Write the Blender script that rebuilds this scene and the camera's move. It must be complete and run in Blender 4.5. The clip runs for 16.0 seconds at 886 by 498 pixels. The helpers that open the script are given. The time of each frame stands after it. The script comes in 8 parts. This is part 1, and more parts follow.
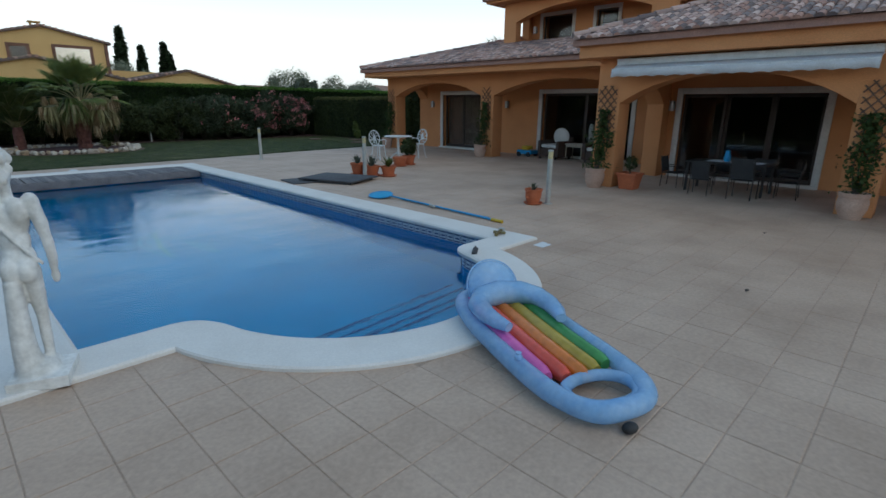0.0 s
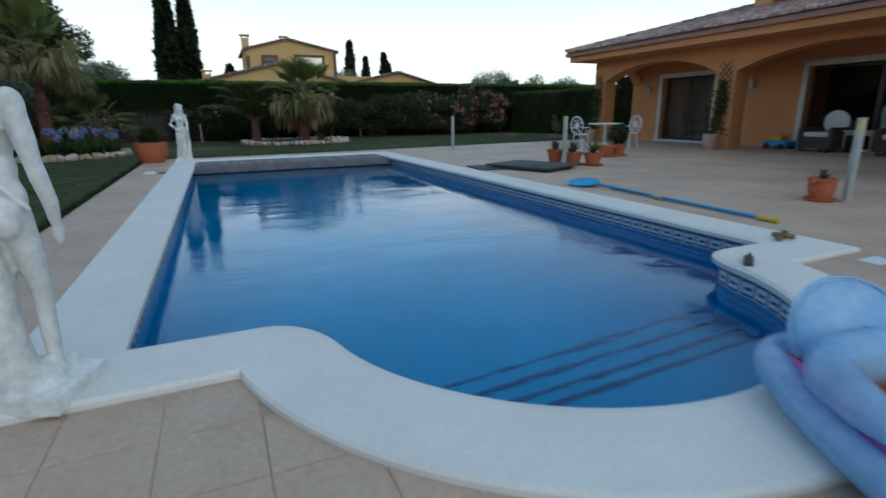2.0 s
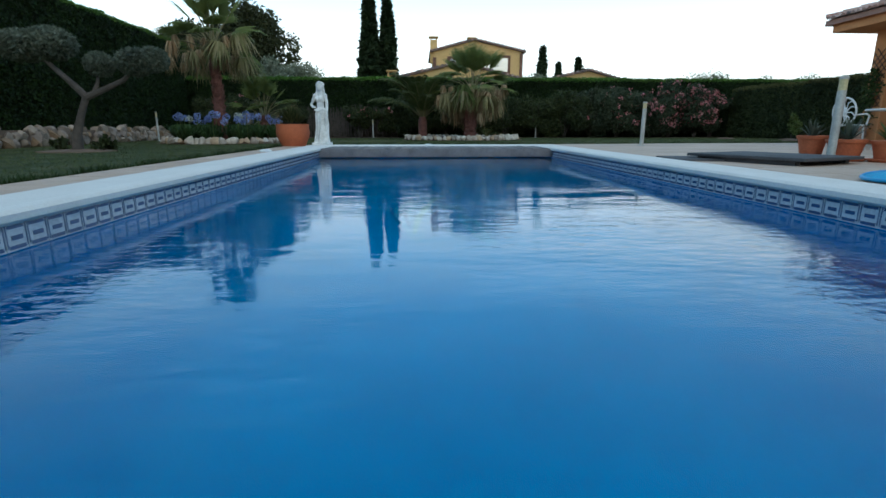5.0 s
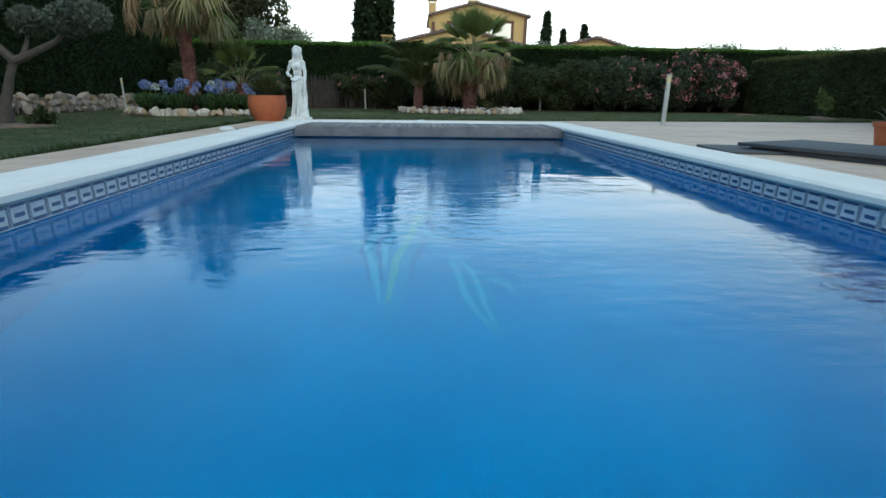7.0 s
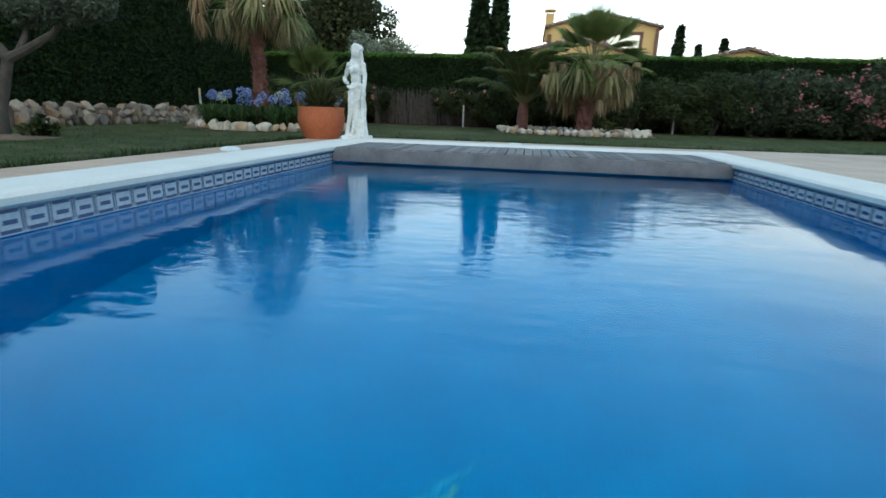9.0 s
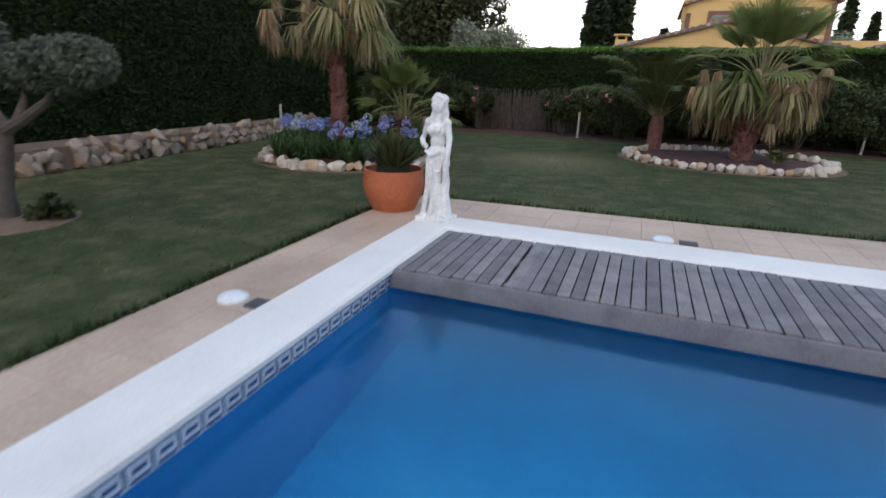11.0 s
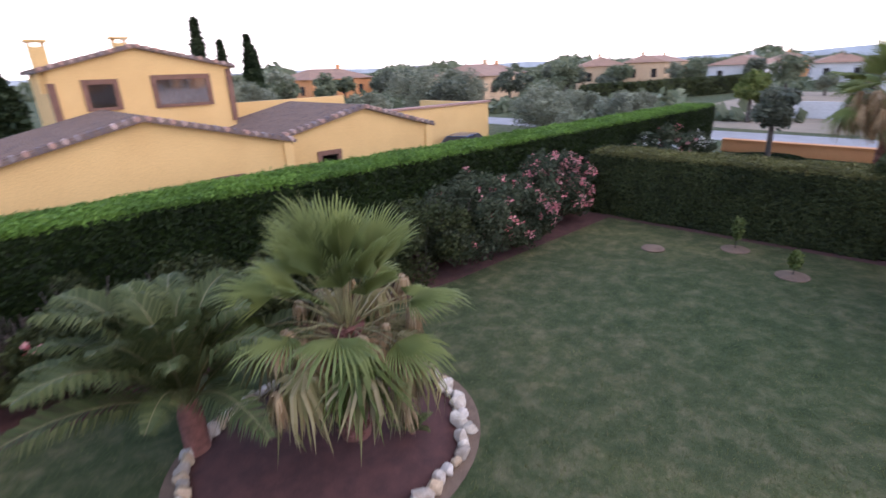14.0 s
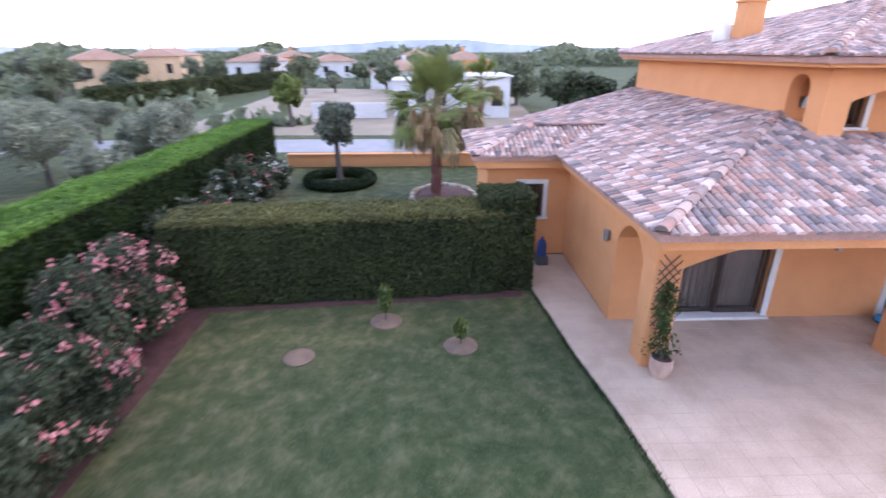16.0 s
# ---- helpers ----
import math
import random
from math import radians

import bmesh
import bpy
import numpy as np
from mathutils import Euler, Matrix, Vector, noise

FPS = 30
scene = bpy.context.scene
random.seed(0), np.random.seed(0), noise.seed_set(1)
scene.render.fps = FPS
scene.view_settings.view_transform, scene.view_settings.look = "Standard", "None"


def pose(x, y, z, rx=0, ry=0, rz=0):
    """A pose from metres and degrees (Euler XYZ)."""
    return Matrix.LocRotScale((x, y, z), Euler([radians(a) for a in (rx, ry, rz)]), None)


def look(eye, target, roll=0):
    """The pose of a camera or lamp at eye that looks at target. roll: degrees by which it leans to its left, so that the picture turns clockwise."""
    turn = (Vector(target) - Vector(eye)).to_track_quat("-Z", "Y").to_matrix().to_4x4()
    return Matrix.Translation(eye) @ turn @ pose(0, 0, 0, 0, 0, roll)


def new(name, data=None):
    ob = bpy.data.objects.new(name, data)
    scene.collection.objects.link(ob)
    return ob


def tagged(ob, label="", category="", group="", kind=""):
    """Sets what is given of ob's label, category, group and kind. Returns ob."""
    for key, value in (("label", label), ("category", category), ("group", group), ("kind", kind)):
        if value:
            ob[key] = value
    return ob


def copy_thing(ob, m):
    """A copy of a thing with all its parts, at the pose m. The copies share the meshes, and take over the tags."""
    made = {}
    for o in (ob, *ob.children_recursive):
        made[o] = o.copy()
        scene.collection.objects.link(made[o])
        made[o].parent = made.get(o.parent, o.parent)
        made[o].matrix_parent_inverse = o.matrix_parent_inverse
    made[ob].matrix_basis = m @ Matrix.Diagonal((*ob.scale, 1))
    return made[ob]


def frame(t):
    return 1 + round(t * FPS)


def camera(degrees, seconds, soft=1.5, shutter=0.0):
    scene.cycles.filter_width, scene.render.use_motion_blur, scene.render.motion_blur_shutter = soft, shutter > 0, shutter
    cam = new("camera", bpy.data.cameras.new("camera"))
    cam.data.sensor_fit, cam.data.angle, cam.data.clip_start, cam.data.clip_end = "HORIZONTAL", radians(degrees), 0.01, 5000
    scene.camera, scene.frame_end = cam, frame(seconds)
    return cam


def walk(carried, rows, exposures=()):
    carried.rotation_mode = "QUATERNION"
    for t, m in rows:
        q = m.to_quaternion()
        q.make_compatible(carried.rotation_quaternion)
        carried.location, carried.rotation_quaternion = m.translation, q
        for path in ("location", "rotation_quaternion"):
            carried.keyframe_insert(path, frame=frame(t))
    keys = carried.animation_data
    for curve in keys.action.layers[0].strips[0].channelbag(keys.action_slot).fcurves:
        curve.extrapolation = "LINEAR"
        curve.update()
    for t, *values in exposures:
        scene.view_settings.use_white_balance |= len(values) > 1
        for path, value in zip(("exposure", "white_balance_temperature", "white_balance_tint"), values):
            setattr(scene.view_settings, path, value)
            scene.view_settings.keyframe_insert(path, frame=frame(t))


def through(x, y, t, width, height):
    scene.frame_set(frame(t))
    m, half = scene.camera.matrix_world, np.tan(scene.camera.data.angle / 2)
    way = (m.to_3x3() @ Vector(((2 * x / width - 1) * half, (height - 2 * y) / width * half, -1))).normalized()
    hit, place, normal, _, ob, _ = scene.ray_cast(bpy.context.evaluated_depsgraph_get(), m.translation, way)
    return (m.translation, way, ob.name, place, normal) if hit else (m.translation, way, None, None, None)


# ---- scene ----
cam = camera(83.0, 16.0, shutter=0.4)
# seconds, x, y, z, yaw, pitch, roll
ROWS = [
    (0.0, -0.027, -3.514, 1.651, -45.651, -15.856, -0.496),
    (0.5, 0.270, -3.270, 1.462, -42.898, -15.552, -0.421),
    (1.0, 0.536, -2.911, 1.240, -38.238, -15.148, 0.179),
    (1.5, 0.769, -2.532, 1.186, -32.160, -15.144, -0.699),
    (2.0, 0.966, -2.076, 1.062, -23.913, -15.195, 0.772),
    (2.5, 1.096, -1.590, 1.116, -18.561, -14.703, 2.407),
    (3.0, 1.458, -1.152, 1.192, -13.785, -14.579, 0.456),
    (3.5, 1.801, -0.751, 1.056, -11.284, -14.489, 0.100),
    (4.0, 2.073, -0.346, 0.732, -7.541, -13.809, -0.421),
    (4.5, 2.204, 0.011, 0.524, -4.635, -13.353, -0.049),
    (5.1, 2.320, 0.357, 0.387, -2.730, -13.702, -0.024),
    (5.8, 2.381, 0.674, 0.420, -3.040, -15.409, -0.585),
    (6.4, 2.408, 1.023, 0.493, -3.643, -16.775, -0.973),
    (7.0, 2.447, 1.582, 0.498, -2.862, -16.933, -0.721),
    (7.5, 2.494, 2.174, 0.445, -1.190, -16.267, -0.101),
    (8.0, 2.550, 2.905, 0.402, 2.798, -15.749, 0.960),
    (8.5, 2.636, 3.581, 0.394, 5.851, -15.745, 0.089),
    (9.0, 2.742, 4.316, 0.435, 9.607, -15.124, -1.703),
    (9.6, 2.758, 5.059, 0.549, 15.062, -15.434, -2.596),
    (10.2, 2.602, 5.702, 0.838, 20.584, -16.647, -2.426),
    (10.8, 2.308, 6.406, 1.281, 22.164, -18.064, -1.722),
    (11.5, 1.836, 7.517, 1.965, 13.680, -19.042, -0.925),
    (12.0, 1.462, 8.478, 2.510, 2.241, -19.234, -0.551),
    (12.5, 1.179, 9.513, 3.152, -7.700, -20.544, -0.295),
    (13.0, 1.027, 10.877, 3.808, -18.652, -20.765, -0.603),
    (13.5, 1.089, 12.326, 4.338, -30.218, -19.490, 0.109),
    (14.0, 1.340, 13.810, 4.825, -42.575, -19.817, 1.973),
    (14.5, 1.855, 14.984, 5.264, -53.861, -21.311, 3.036),
    (15.0, 2.894, 16.063, 5.497, -67.356, -21.782, 2.224),
    (15.5, 4.191, 16.632, 5.586, -79.272, -21.250, 1.184),
    (16.0, 5.752, 16.978, 5.595, -91.874, -21.650, 0.071),
]
EXPOSURES = [(0, -0.34, 6350, 2), (2, -0.32, 6230, 0), (4, -0.17, 6000, -3), (7, 0.37, 6600, -5), (9, 0.47, 6620, -5), (11.5, 0.56, 7150, 23), (13.5, 0.9, 6800, 31), (14.5, 1.26, 6680, 30), (15, 1.38, 6580, 30), (16, 1.69, 6500, 31)]
walk(cam, [(t, pose(x, y, z, 90 + pitch, roll, yaw)) for t, x, y, z, yaw, pitch, roll in ROWS], EXPOSURES)


# ---- world, sun, exposure ----
world = bpy.data.worlds.new("world")
scene.world = world
world.use_nodes = True
wn = world.node_tree.nodes
sky = wn.new("ShaderNodeTexSky")
sky.sky_type = "NISHITA"
sky.sun_disc = False
sky.sun_elevation = radians(30)
sky.sun_rotation = radians(165)
sky.air_density, sky.dust_density, sky.ozone_density = 1.0, 1.5, 1.0
# thin evening haze over the whole dome, whiter towards the horizon
tc = wn.new("ShaderNodeTexCoord")
sep = wn.new("ShaderNodeSeparateXYZ")
grade = wn.new("ShaderNodeValToRGB")
for p, c in ((0.0, (1.0, 1.0, 1.0)), (1.0, (0.24, 0.31, 0.42)), (0.14, (1.1, 1.1, 1.12)), (0.24, (0.72, 0.92, 1.1)), (0.36, (0.41, 0.69, 1.06)), (0.62, (0.29, 0.46, 0.7))):
    e = grade.color_ramp.elements[int(p)] if p in (0.0, 1.0) and len(grade.color_ramp.elements) == 2 else grade.color_ramp.elements.new(p)
    e.position, e.color = p, (*c, 1)
lift = wn.new("ShaderNodeMix")
lift.data_type, lift.blend_type = "RGBA", "MULTIPLY"
lift.inputs[0].default_value = 1.0
lift.inputs[7].default_value = (16.5, 16.5, 16.8, 1)
haze = wn.new("ShaderNodeMix")
haze.data_type = "RGBA"
haze.inputs[0].default_value = 0.7
wn["Background"].inputs[1].default_value = 0.1
for o, i in ((tc.outputs["Generated"], sep.inputs[0]), (sep.outputs[2], grade.inputs[0]), (grade.outputs[0], lift.inputs[6]), (lift.outputs[2], haze.inputs[7]), (sky.outputs[0], haze.inputs[6]), (haze.outputs[2], wn["Background"].inputs[0])):
    world.node_tree.links.new(o, i)
sun = bpy.data.lights.new("sun", "SUN")
sun.energy, sun.angle, sun.color = 0.55, radians(50), (1.0, 0.9, 0.78)
sun_ob = new("sun", sun)
sun_ob.matrix_world = look((10, -35, 50), (0, 0, 0))


# ---- materials ----
def material(name, rough=0.6, metal=0.0):
    m = bpy.data.materials.new(name)
    m.use_nodes = True
    b = m.node_tree.nodes["Principled BSDF"]
    b.inputs["Roughness"].default_value = rough
    b.inputs["Metallic"].default_value = metal
    return m, m.node_tree, b


def noise_node(t, scale, detail=4.0, rough=0.6, coords=None):
    n = t.nodes.new("ShaderNodeTexNoise")
    n.inputs["Scale"].default_value = scale
    n.inputs["Detail"].default_value = detail
    n.inputs["Roughness"].default_value = rough
    if coords is not None:
        t.links.new(coords, n.inputs["Vector"])
    return n.outputs["Fac"]


def ramp(t, fac, stops, steps=False):
    r = t.nodes.new("ShaderNodeValToRGB")
    if steps:
        r.color_ramp.interpolation = "CONSTANT"
    e = r.color_ramp.elements
    while len(e) < len(stops):
        e.new(0.5)
    for k, (p, c) in zip(e, stops):
        k.position, k.color = p, (*c, 1)
    t.links.new(fac, r.inputs[0])
    return r.outputs[0]


def mix(t, a, b, fac, mode="MIX"):
    n = t.nodes.new("ShaderNodeMix")
    n.data_type, n.blend_type = "RGBA", mode
    for s, v in ((n.inputs[0], fac), (n.inputs[6], a), (n.inputs[7], b)):
        if isinstance(v, (int, float)):
            s.default_value = v
        elif isinstance(v, tuple):
            s.default_value = (*v, 1)
        else:
            t.links.new(v, s)
    return n.outputs[2]


def bump(t, b, height, strength=0.3, dist=0.01):
    n = t.nodes.new("ShaderNodeBump")
    n.inputs["Strength"].default_value = strength
    n.inputs["Distance"].default_value = dist
    t.links.new(height, n.inputs["Height"])
    t.links.new(n.outputs[0], b.inputs["Normal"])


def mottled(name, base, dark, scale=3.0, fine=40.0, rough=0.7, bumps=0.2, metal=0.0, vary=None, vary_by="object", low=0.72):
    """A surface with two scales of tone: broad stains and fine grain; vary: a second colour towards which single pieces differ."""
    m, t, b = material(name, rough, metal)
    g = t.nodes.new("ShaderNodeNewGeometry")
    p = g.outputs["Position"]
    big = noise_node(t, scale, 5, 0.6, p)
    small = noise_node(t, fine, 3, 0.6, p)
    col = ramp(t, big, [(0.3, dark), (0.62, base)])
    grain = ramp(t, small, [(0.25, (low, low, low)), (0.7, (1.06, 1.06, 1.06))])
    col = mix(t, col, grain, 1.0, "MULTIPLY")
    if vary:
        if vary_by == "object":
            r = t.nodes.new("ShaderNodeObjectInfo").outputs["Random"]
        else:
            r = g.outputs["Random Per Island"]
        col = mix(t, col, ramp(t, r, [(i / len(vary), c) for i, c in enumerate(vary)], True), 1.0, "MULTIPLY")
    t.links.new(col, b.inputs["Base Color"])
    if bumps:
        bump(t, b, small, bumps, 0.006)
    return m


def leafy(name, colours, rough=0.55, through=0.25):
    """Leaves, each of its own tone, that let some light through."""
    m, t, b = material(name, rough)
    g = t.nodes.new("ShaderNodeNewGeometry")
    col = ramp(t, g.outputs["Random Per Island"], [(i / (len(colours) - 1), c) for i, c in enumerate(colours)])
    big = noise_node(t, 0.9, 3, 0.6, g.outputs["Position"])
    col = mix(t, col, ramp(t, big, [(0.3, (0.6, 0.62, 0.6)), (0.7, (1.15, 1.12, 1.0))]), 1.0, "MULTIPLY")
    t.links.new(col, b.inputs["Base Color"])
    b.inputs["Specular IOR Level"].default_value = 0.15
    tr = t.nodes.new("ShaderNodeBsdfTranslucent")
    t.links.new(col, tr.inputs[0])
    mx = t.nodes.new("ShaderNodeMixShader")
    mx.inputs[0].default_value = through
    t.links.new(b.outputs[0], mx.inputs[1])
    t.links.new(tr.outputs[0], mx.inputs[2])
    t.links.new(mx.outputs[0], t.nodes["Material Output"].inputs[0])
    return m


def glassy(name, tint=(1, 1, 1), rough=0.0, ior=1.45):
    m, t, b = material(name, rough)
    b.inputs["Base Color"].default_value = (*tint, 1)
    b.inputs["Transmission Weight"].default_value = 1.0
    b.inputs["IOR"].default_value = ior
    return m


def water_material():
    m, t, b = material("pool water", 0.0)
    b.inputs["Base Color"].default_value = (0.35, 0.92, 1.0, 1)
    b.inputs["Transmission Weight"].default_value = 1.0
    b.inputs["IOR"].default_value = 1.33
    b.inputs["Specular Tint"].default_value = (0.02, 0.66, 1.0, 1)
    g = t.nodes.new("ShaderNodeNewGeometry")
    mp = t.nodes.new("ShaderNodeMapping")
    mp.inputs["Scale"].default_value = (1.0, 2.2, 1.0)
    t.links.new(g.outputs["Position"], mp.inputs[0])
    a = noise_node(t, 1.1, 2, 0.45, mp.outputs[0])
    c = noise_node(t, 7.5, 3, 0.5, mp.outputs[0])
    h = t.nodes.new("ShaderNodeMath")
    h.operation = "MULTIPLY_ADD"
    h.inputs[1].default_value = 0.4
    calm = ramp(t, noise_node(t, 0.55, 2, 0.5, g.outputs["Position"]), [(0.38, (0.25, 0.25, 0.25)), (0.6, (1.6, 1.6, 1.6))])
    t.links.new(mix(t, c, calm, 1.0, "MULTIPLY"), h.inputs[0])
    t.links.new(a, h.inputs[2])
    bump(t, b, h.outputs[0], 0.115, 0.05)
    return m


def mosaic_material(name, base, dark):
    """Small square glass tiles in pale joints."""
    m, t, b = material(name, 0.25)
    g = t.nodes.new("ShaderNodeNewGeometry")
    big = noise_node(t, 0.7, 4, 0.65, g.outputs["Position"])
    v = t.nodes.new("ShaderNodeTexVoronoi")
    v.inputs["Scale"].default_value = 38.0
    v.inputs["Randomness"].default_value = 0.0
    t.links.new(g.outputs["Position"], v.inputs["Vector"])
    col = mix(t, ramp(t, big, [(0.3, dark), (0.7, base)]), ramp(t, v.outputs["Distance"], [(0.3, (1.0, 1.0, 1.0)), (0.52, (0.75, 0.85, 0.9))]), 1.0, "MULTIPLY")
    w = t.nodes.new("ShaderNodeTexWhiteNoise")
    t.links.new(v.outputs["Position"], w.inputs[0])
    col = mix(t, col, ramp(t, w.outputs["Value"], [(0.0, (0.93, 0.94, 0.96)), (1.0, (1.06, 1.05, 1.03))]), 1.0, "MULTIPLY")
    t.links.new(col, b.inputs["Base Color"])
    return m


def lawn_material():
    m, t, b = material("lawn", 0.9)
    g = t.nodes.new("ShaderNodeNewGeometry")
    p = g.outputs["Position"]
    big = noise_node(t, 0.22, 4, 0.6, p)
    mid = noise_node(t, 2.2, 5, 0.7, p)
    small = noise_node(t, 55.0, 4, 0.7, p)
    col = ramp(t, mid, [(0.3, (0.031, 0.047, 0.02)), (0.48, (0.054, 0.07, 0.031)), (0.7, (0.122, 0.118, 0.066))])
    col = mix(t, col, ramp(t, big, [(0.35, (0.85, 0.92, 0.85)), (0.55, (1.05, 1.0, 1.0)), (0.68, (1.6, 1.35, 1.3))]), 1.0, "MULTIPLY")
    col = mix(t, col, ramp(t, small, [(0.3, (0.75, 0.78, 0.75)), (0.7, (1.2, 1.18, 1.15))]), 1.0, "MULTIPLY")
    # a worn dry patch in the turf
    dm = t.nodes.new("ShaderNodeVectorMath")
    dm.operation = "DISTANCE"
    dm.inputs[1].default_value = (0.5, 17.2, 0.0)
    t.links.new(p, dm.inputs[0])
    sm = t.nodes.new("ShaderNodeMath")
    sm.operation = "MULTIPLY_ADD"
    sm.inputs[1].default_value = 3.0
    t.links.new(mid, sm.inputs[0])
    t.links.new(dm.outputs["Value"], sm.inputs[2])
    sc = t.nodes.new("ShaderNodeMath")
    sc.operation = "MULTIPLY"
    sc.inputs[1].default_value = 0.25
    t.links.new(sm.outputs[0], sc.inputs[0])
    col = mix(t, col, (0.25, 0.205, 0.12), ramp(t, sc.outputs[0], [(0.34, (0.55, 0.55, 0.55)), (0.8, (0.0, 0.0, 0.0))]))
    b.inputs["Specular IOR Level"].default_value = 0.15
    t.links.new(col, b.inputs["Base Color"])
    bump(t, b, small, 0.6, 0.03)
    return m


ORANGE = mottled("orange render", (0.68, 0.297, 0.118), (0.61, 0.254, 0.098), 1.2, 60, 0.85, 0.25)
YELLOW = mottled("ochre render", (0.72, 0.46, 0.185), (0.66, 0.41, 0.16), 0.8, 30, 0.85, 0.15)
WHITE_TRIM = mottled("white trim", (0.72, 0.69, 0.64), (0.62, 0.58, 0.53), 3, 50, 0.7, 0.1)
COPING = mottled("white coping stone", (0.72, 0.69, 0.645), (0.65, 0.615, 0.57), 1.6, 70, 0.75, 0.04, low=0.93)
TILE = mottled("beige terrace tile", (0.535, 0.388, 0.288), (0.395, 0.275, 0.195), 0.9, 32, 0.6, 0.05, low=0.84, vary=[(0.98, 0.976, 0.975), (1.0, 0.996, 0.993), (1.018, 1.014, 1.01)])
TILE_FIELD = mottled("beige terrace tile field", (0.535, 0.388, 0.288), (0.395, 0.275, 0.195), 0.9, 32, 0.6, 0.05, low=0.84, vary=[(0.98, 0.976, 0.975), (1.0, 0.996, 0.993), (1.018, 1.014, 1.01)], vary_by="island")
GROUT = mottled("tile grout", (0.47, 0.35, 0.265), (0.38, 0.28, 0.21), 2, 80, 0.9, 0.2)
CLAY = [(0.5, 0.5, 0.56), (1.0, 0.92, 0.92), (1.35, 1.05, 0.95), (1.9, 1.9, 1.95), (0.75, 0.8, 0.9), (1.2, 0.92, 0.85), (1.6, 1.5, 1.52), (0.9, 0.88, 0.92), (1.4, 1.3, 1.28)]
ROOF_CLAY = mottled("roof clay", (0.35, 0.255, 0.215), (0.275, 0.205, 0.175), 5, 40, 0.85, 0.3, vary=CLAY)
ROOF_CLAY_FIELD = mottled("roof clay field", (0.35, 0.255, 0.215), (0.275, 0.205, 0.175), 5, 40, 0.85, 0.3, vary=CLAY, vary_by="island")
ROOF_FAR = mottled("old roof clay", (0.20, 0.13, 0.10), (0.14, 0.1, 0.085), 3, 12, 0.9, 0.3)
POOL_BLUE = mosaic_material("blue pool mosaic", (0.0004, 0.3, 0.63), (0.0004, 0.205, 0.47))
POOL_DARK = mosaic_material("dark blue mosaic", (0.001, 0.03, 0.17), (0.001, 0.024, 0.13))
WATER = water_material()
BAND_WHITE = mottled("glazed white tile", (0.6, 0.63, 0.66), (0.48, 0.52, 0.56), 6, 60, 0.2, 0.05)
BAND_BLUE = mottled("glazed navy tile", (0.06, 0.105, 0.22), (0.045, 0.085, 0.18), 6, 60, 0.2, 0.0)
LAWN = lawn_material()
SOIL = mottled("brown bark soil", (0.10, 0.038, 0.032), (0.06, 0.024, 0.021), 4, 60, 0.95, 0.7)
EARTH = mottled("dry earth", (0.19, 0.125, 0.085), (0.13, 0.085, 0.06), 3, 50, 0.95, 0.5)
STONE = mottled("pale field stone", (0.56, 0.5, 0.43), (0.38, 0.32, 0.26), 6, 50, 0.9, 0.6, vary=[(0.75, 0.7, 0.66), (1.0, 0.96, 0.93), (1.25, 1.25, 1.22), (0.95, 0.78, 0.6), (1.1, 1.1, 1.12)])
WALL_STONE = mottled("brown field stone", (0.33, 0.26, 0.2), (0.2, 0.15, 0.115), 6, 50, 0.9, 0.6, vary=[(0.7, 0.66, 0.62), (1.0, 0.96, 0.93), (1.2, 1.2, 1.2), (0.95, 0.78, 0.6), (0.85, 0.85, 0.9)])
WALL_STONE_FIELD = mottled("brown field stones", (0.33, 0.26, 0.2), (0.2, 0.15, 0.115), 6, 50, 0.9, 0.6, vary=[(0.7, 0.66, 0.62), (1.0, 0.96, 0.93), (1.2, 1.2, 1.2), (0.95, 0.78, 0.6), (0.85, 0.85, 0.9)], vary_by="island")
TEAK = mottled("weathered grey teak", (0.215, 0.2, 0.203), (0.135, 0.125, 0.13), 5, 60, 0.8, 0.4, vary=[(0.8, 0.79, 0.8), (1.0, 1.0, 1.0), (1.2, 1.17, 1.12)])
SLATE = mottled("dark grey mat", (0.075, 0.075, 0.08), (0.05, 0.05, 0.055), 4, 60, 0.8, 0.3)
TERRACOTTA = mottled("terracotta", (0.5, 0.135, 0.052), (0.4, 0.105, 0.045), 4, 40, 0.8, 0.2)
PALE_CLAY = mottled("pale worn clay", (0.55, 0.36, 0.27), (0.42, 0.25, 0.18), 5, 50, 0.85, 0.3)
MARBLE = mottled("weathered white stone", (0.8, 0.79, 0.76), (0.54, 0.52, 0.48), 3.0, 24, 0.75, 0.12, low=0.86)
DARK_WOOD = mottled("dark stained wood", (0.05, 0.03, 0.022), (0.03, 0.018, 0.014), 6, 60, 0.5, 0.15)
GLASS = glassy("window glass", (0.95, 0.97, 0.97))
CURTAIN = mottled("beige curtain", (0.2, 0.15, 0.12), (0.15, 0.11, 0.09), 3, 30, 0.9, 0.2)
# near-black colour that stands for the shade of interiors behind glass
INTERIOR_SHADE = mottled("near-black interior shade", (0.022, 0.017, 0.014), (0.014, 0.011, 0.009), 2, 30, 0.9, 0.1)
CANVAS = mottled("white awning cloth", (0.70, 0.71, 0.72), (0.6, 0.61, 0.63), 2, 90, 0.85, 0.15)
GALV = mottled("pale grey post metal", (0.50, 0.49, 0.45), (0.38, 0.37, 0.34), 5, 60, 0.5, 0.1, metal=0.2)
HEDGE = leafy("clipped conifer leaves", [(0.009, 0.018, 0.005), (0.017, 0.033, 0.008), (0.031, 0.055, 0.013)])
# crest leaves: fresh green growth, with skylight on the top painted in
HEDGE_TOP = leafy("sky-brightened fresh conifer shoots", [(0.065, 0.14, 0.024), (0.105, 0.21, 0.036), (0.165, 0.29, 0.06)])
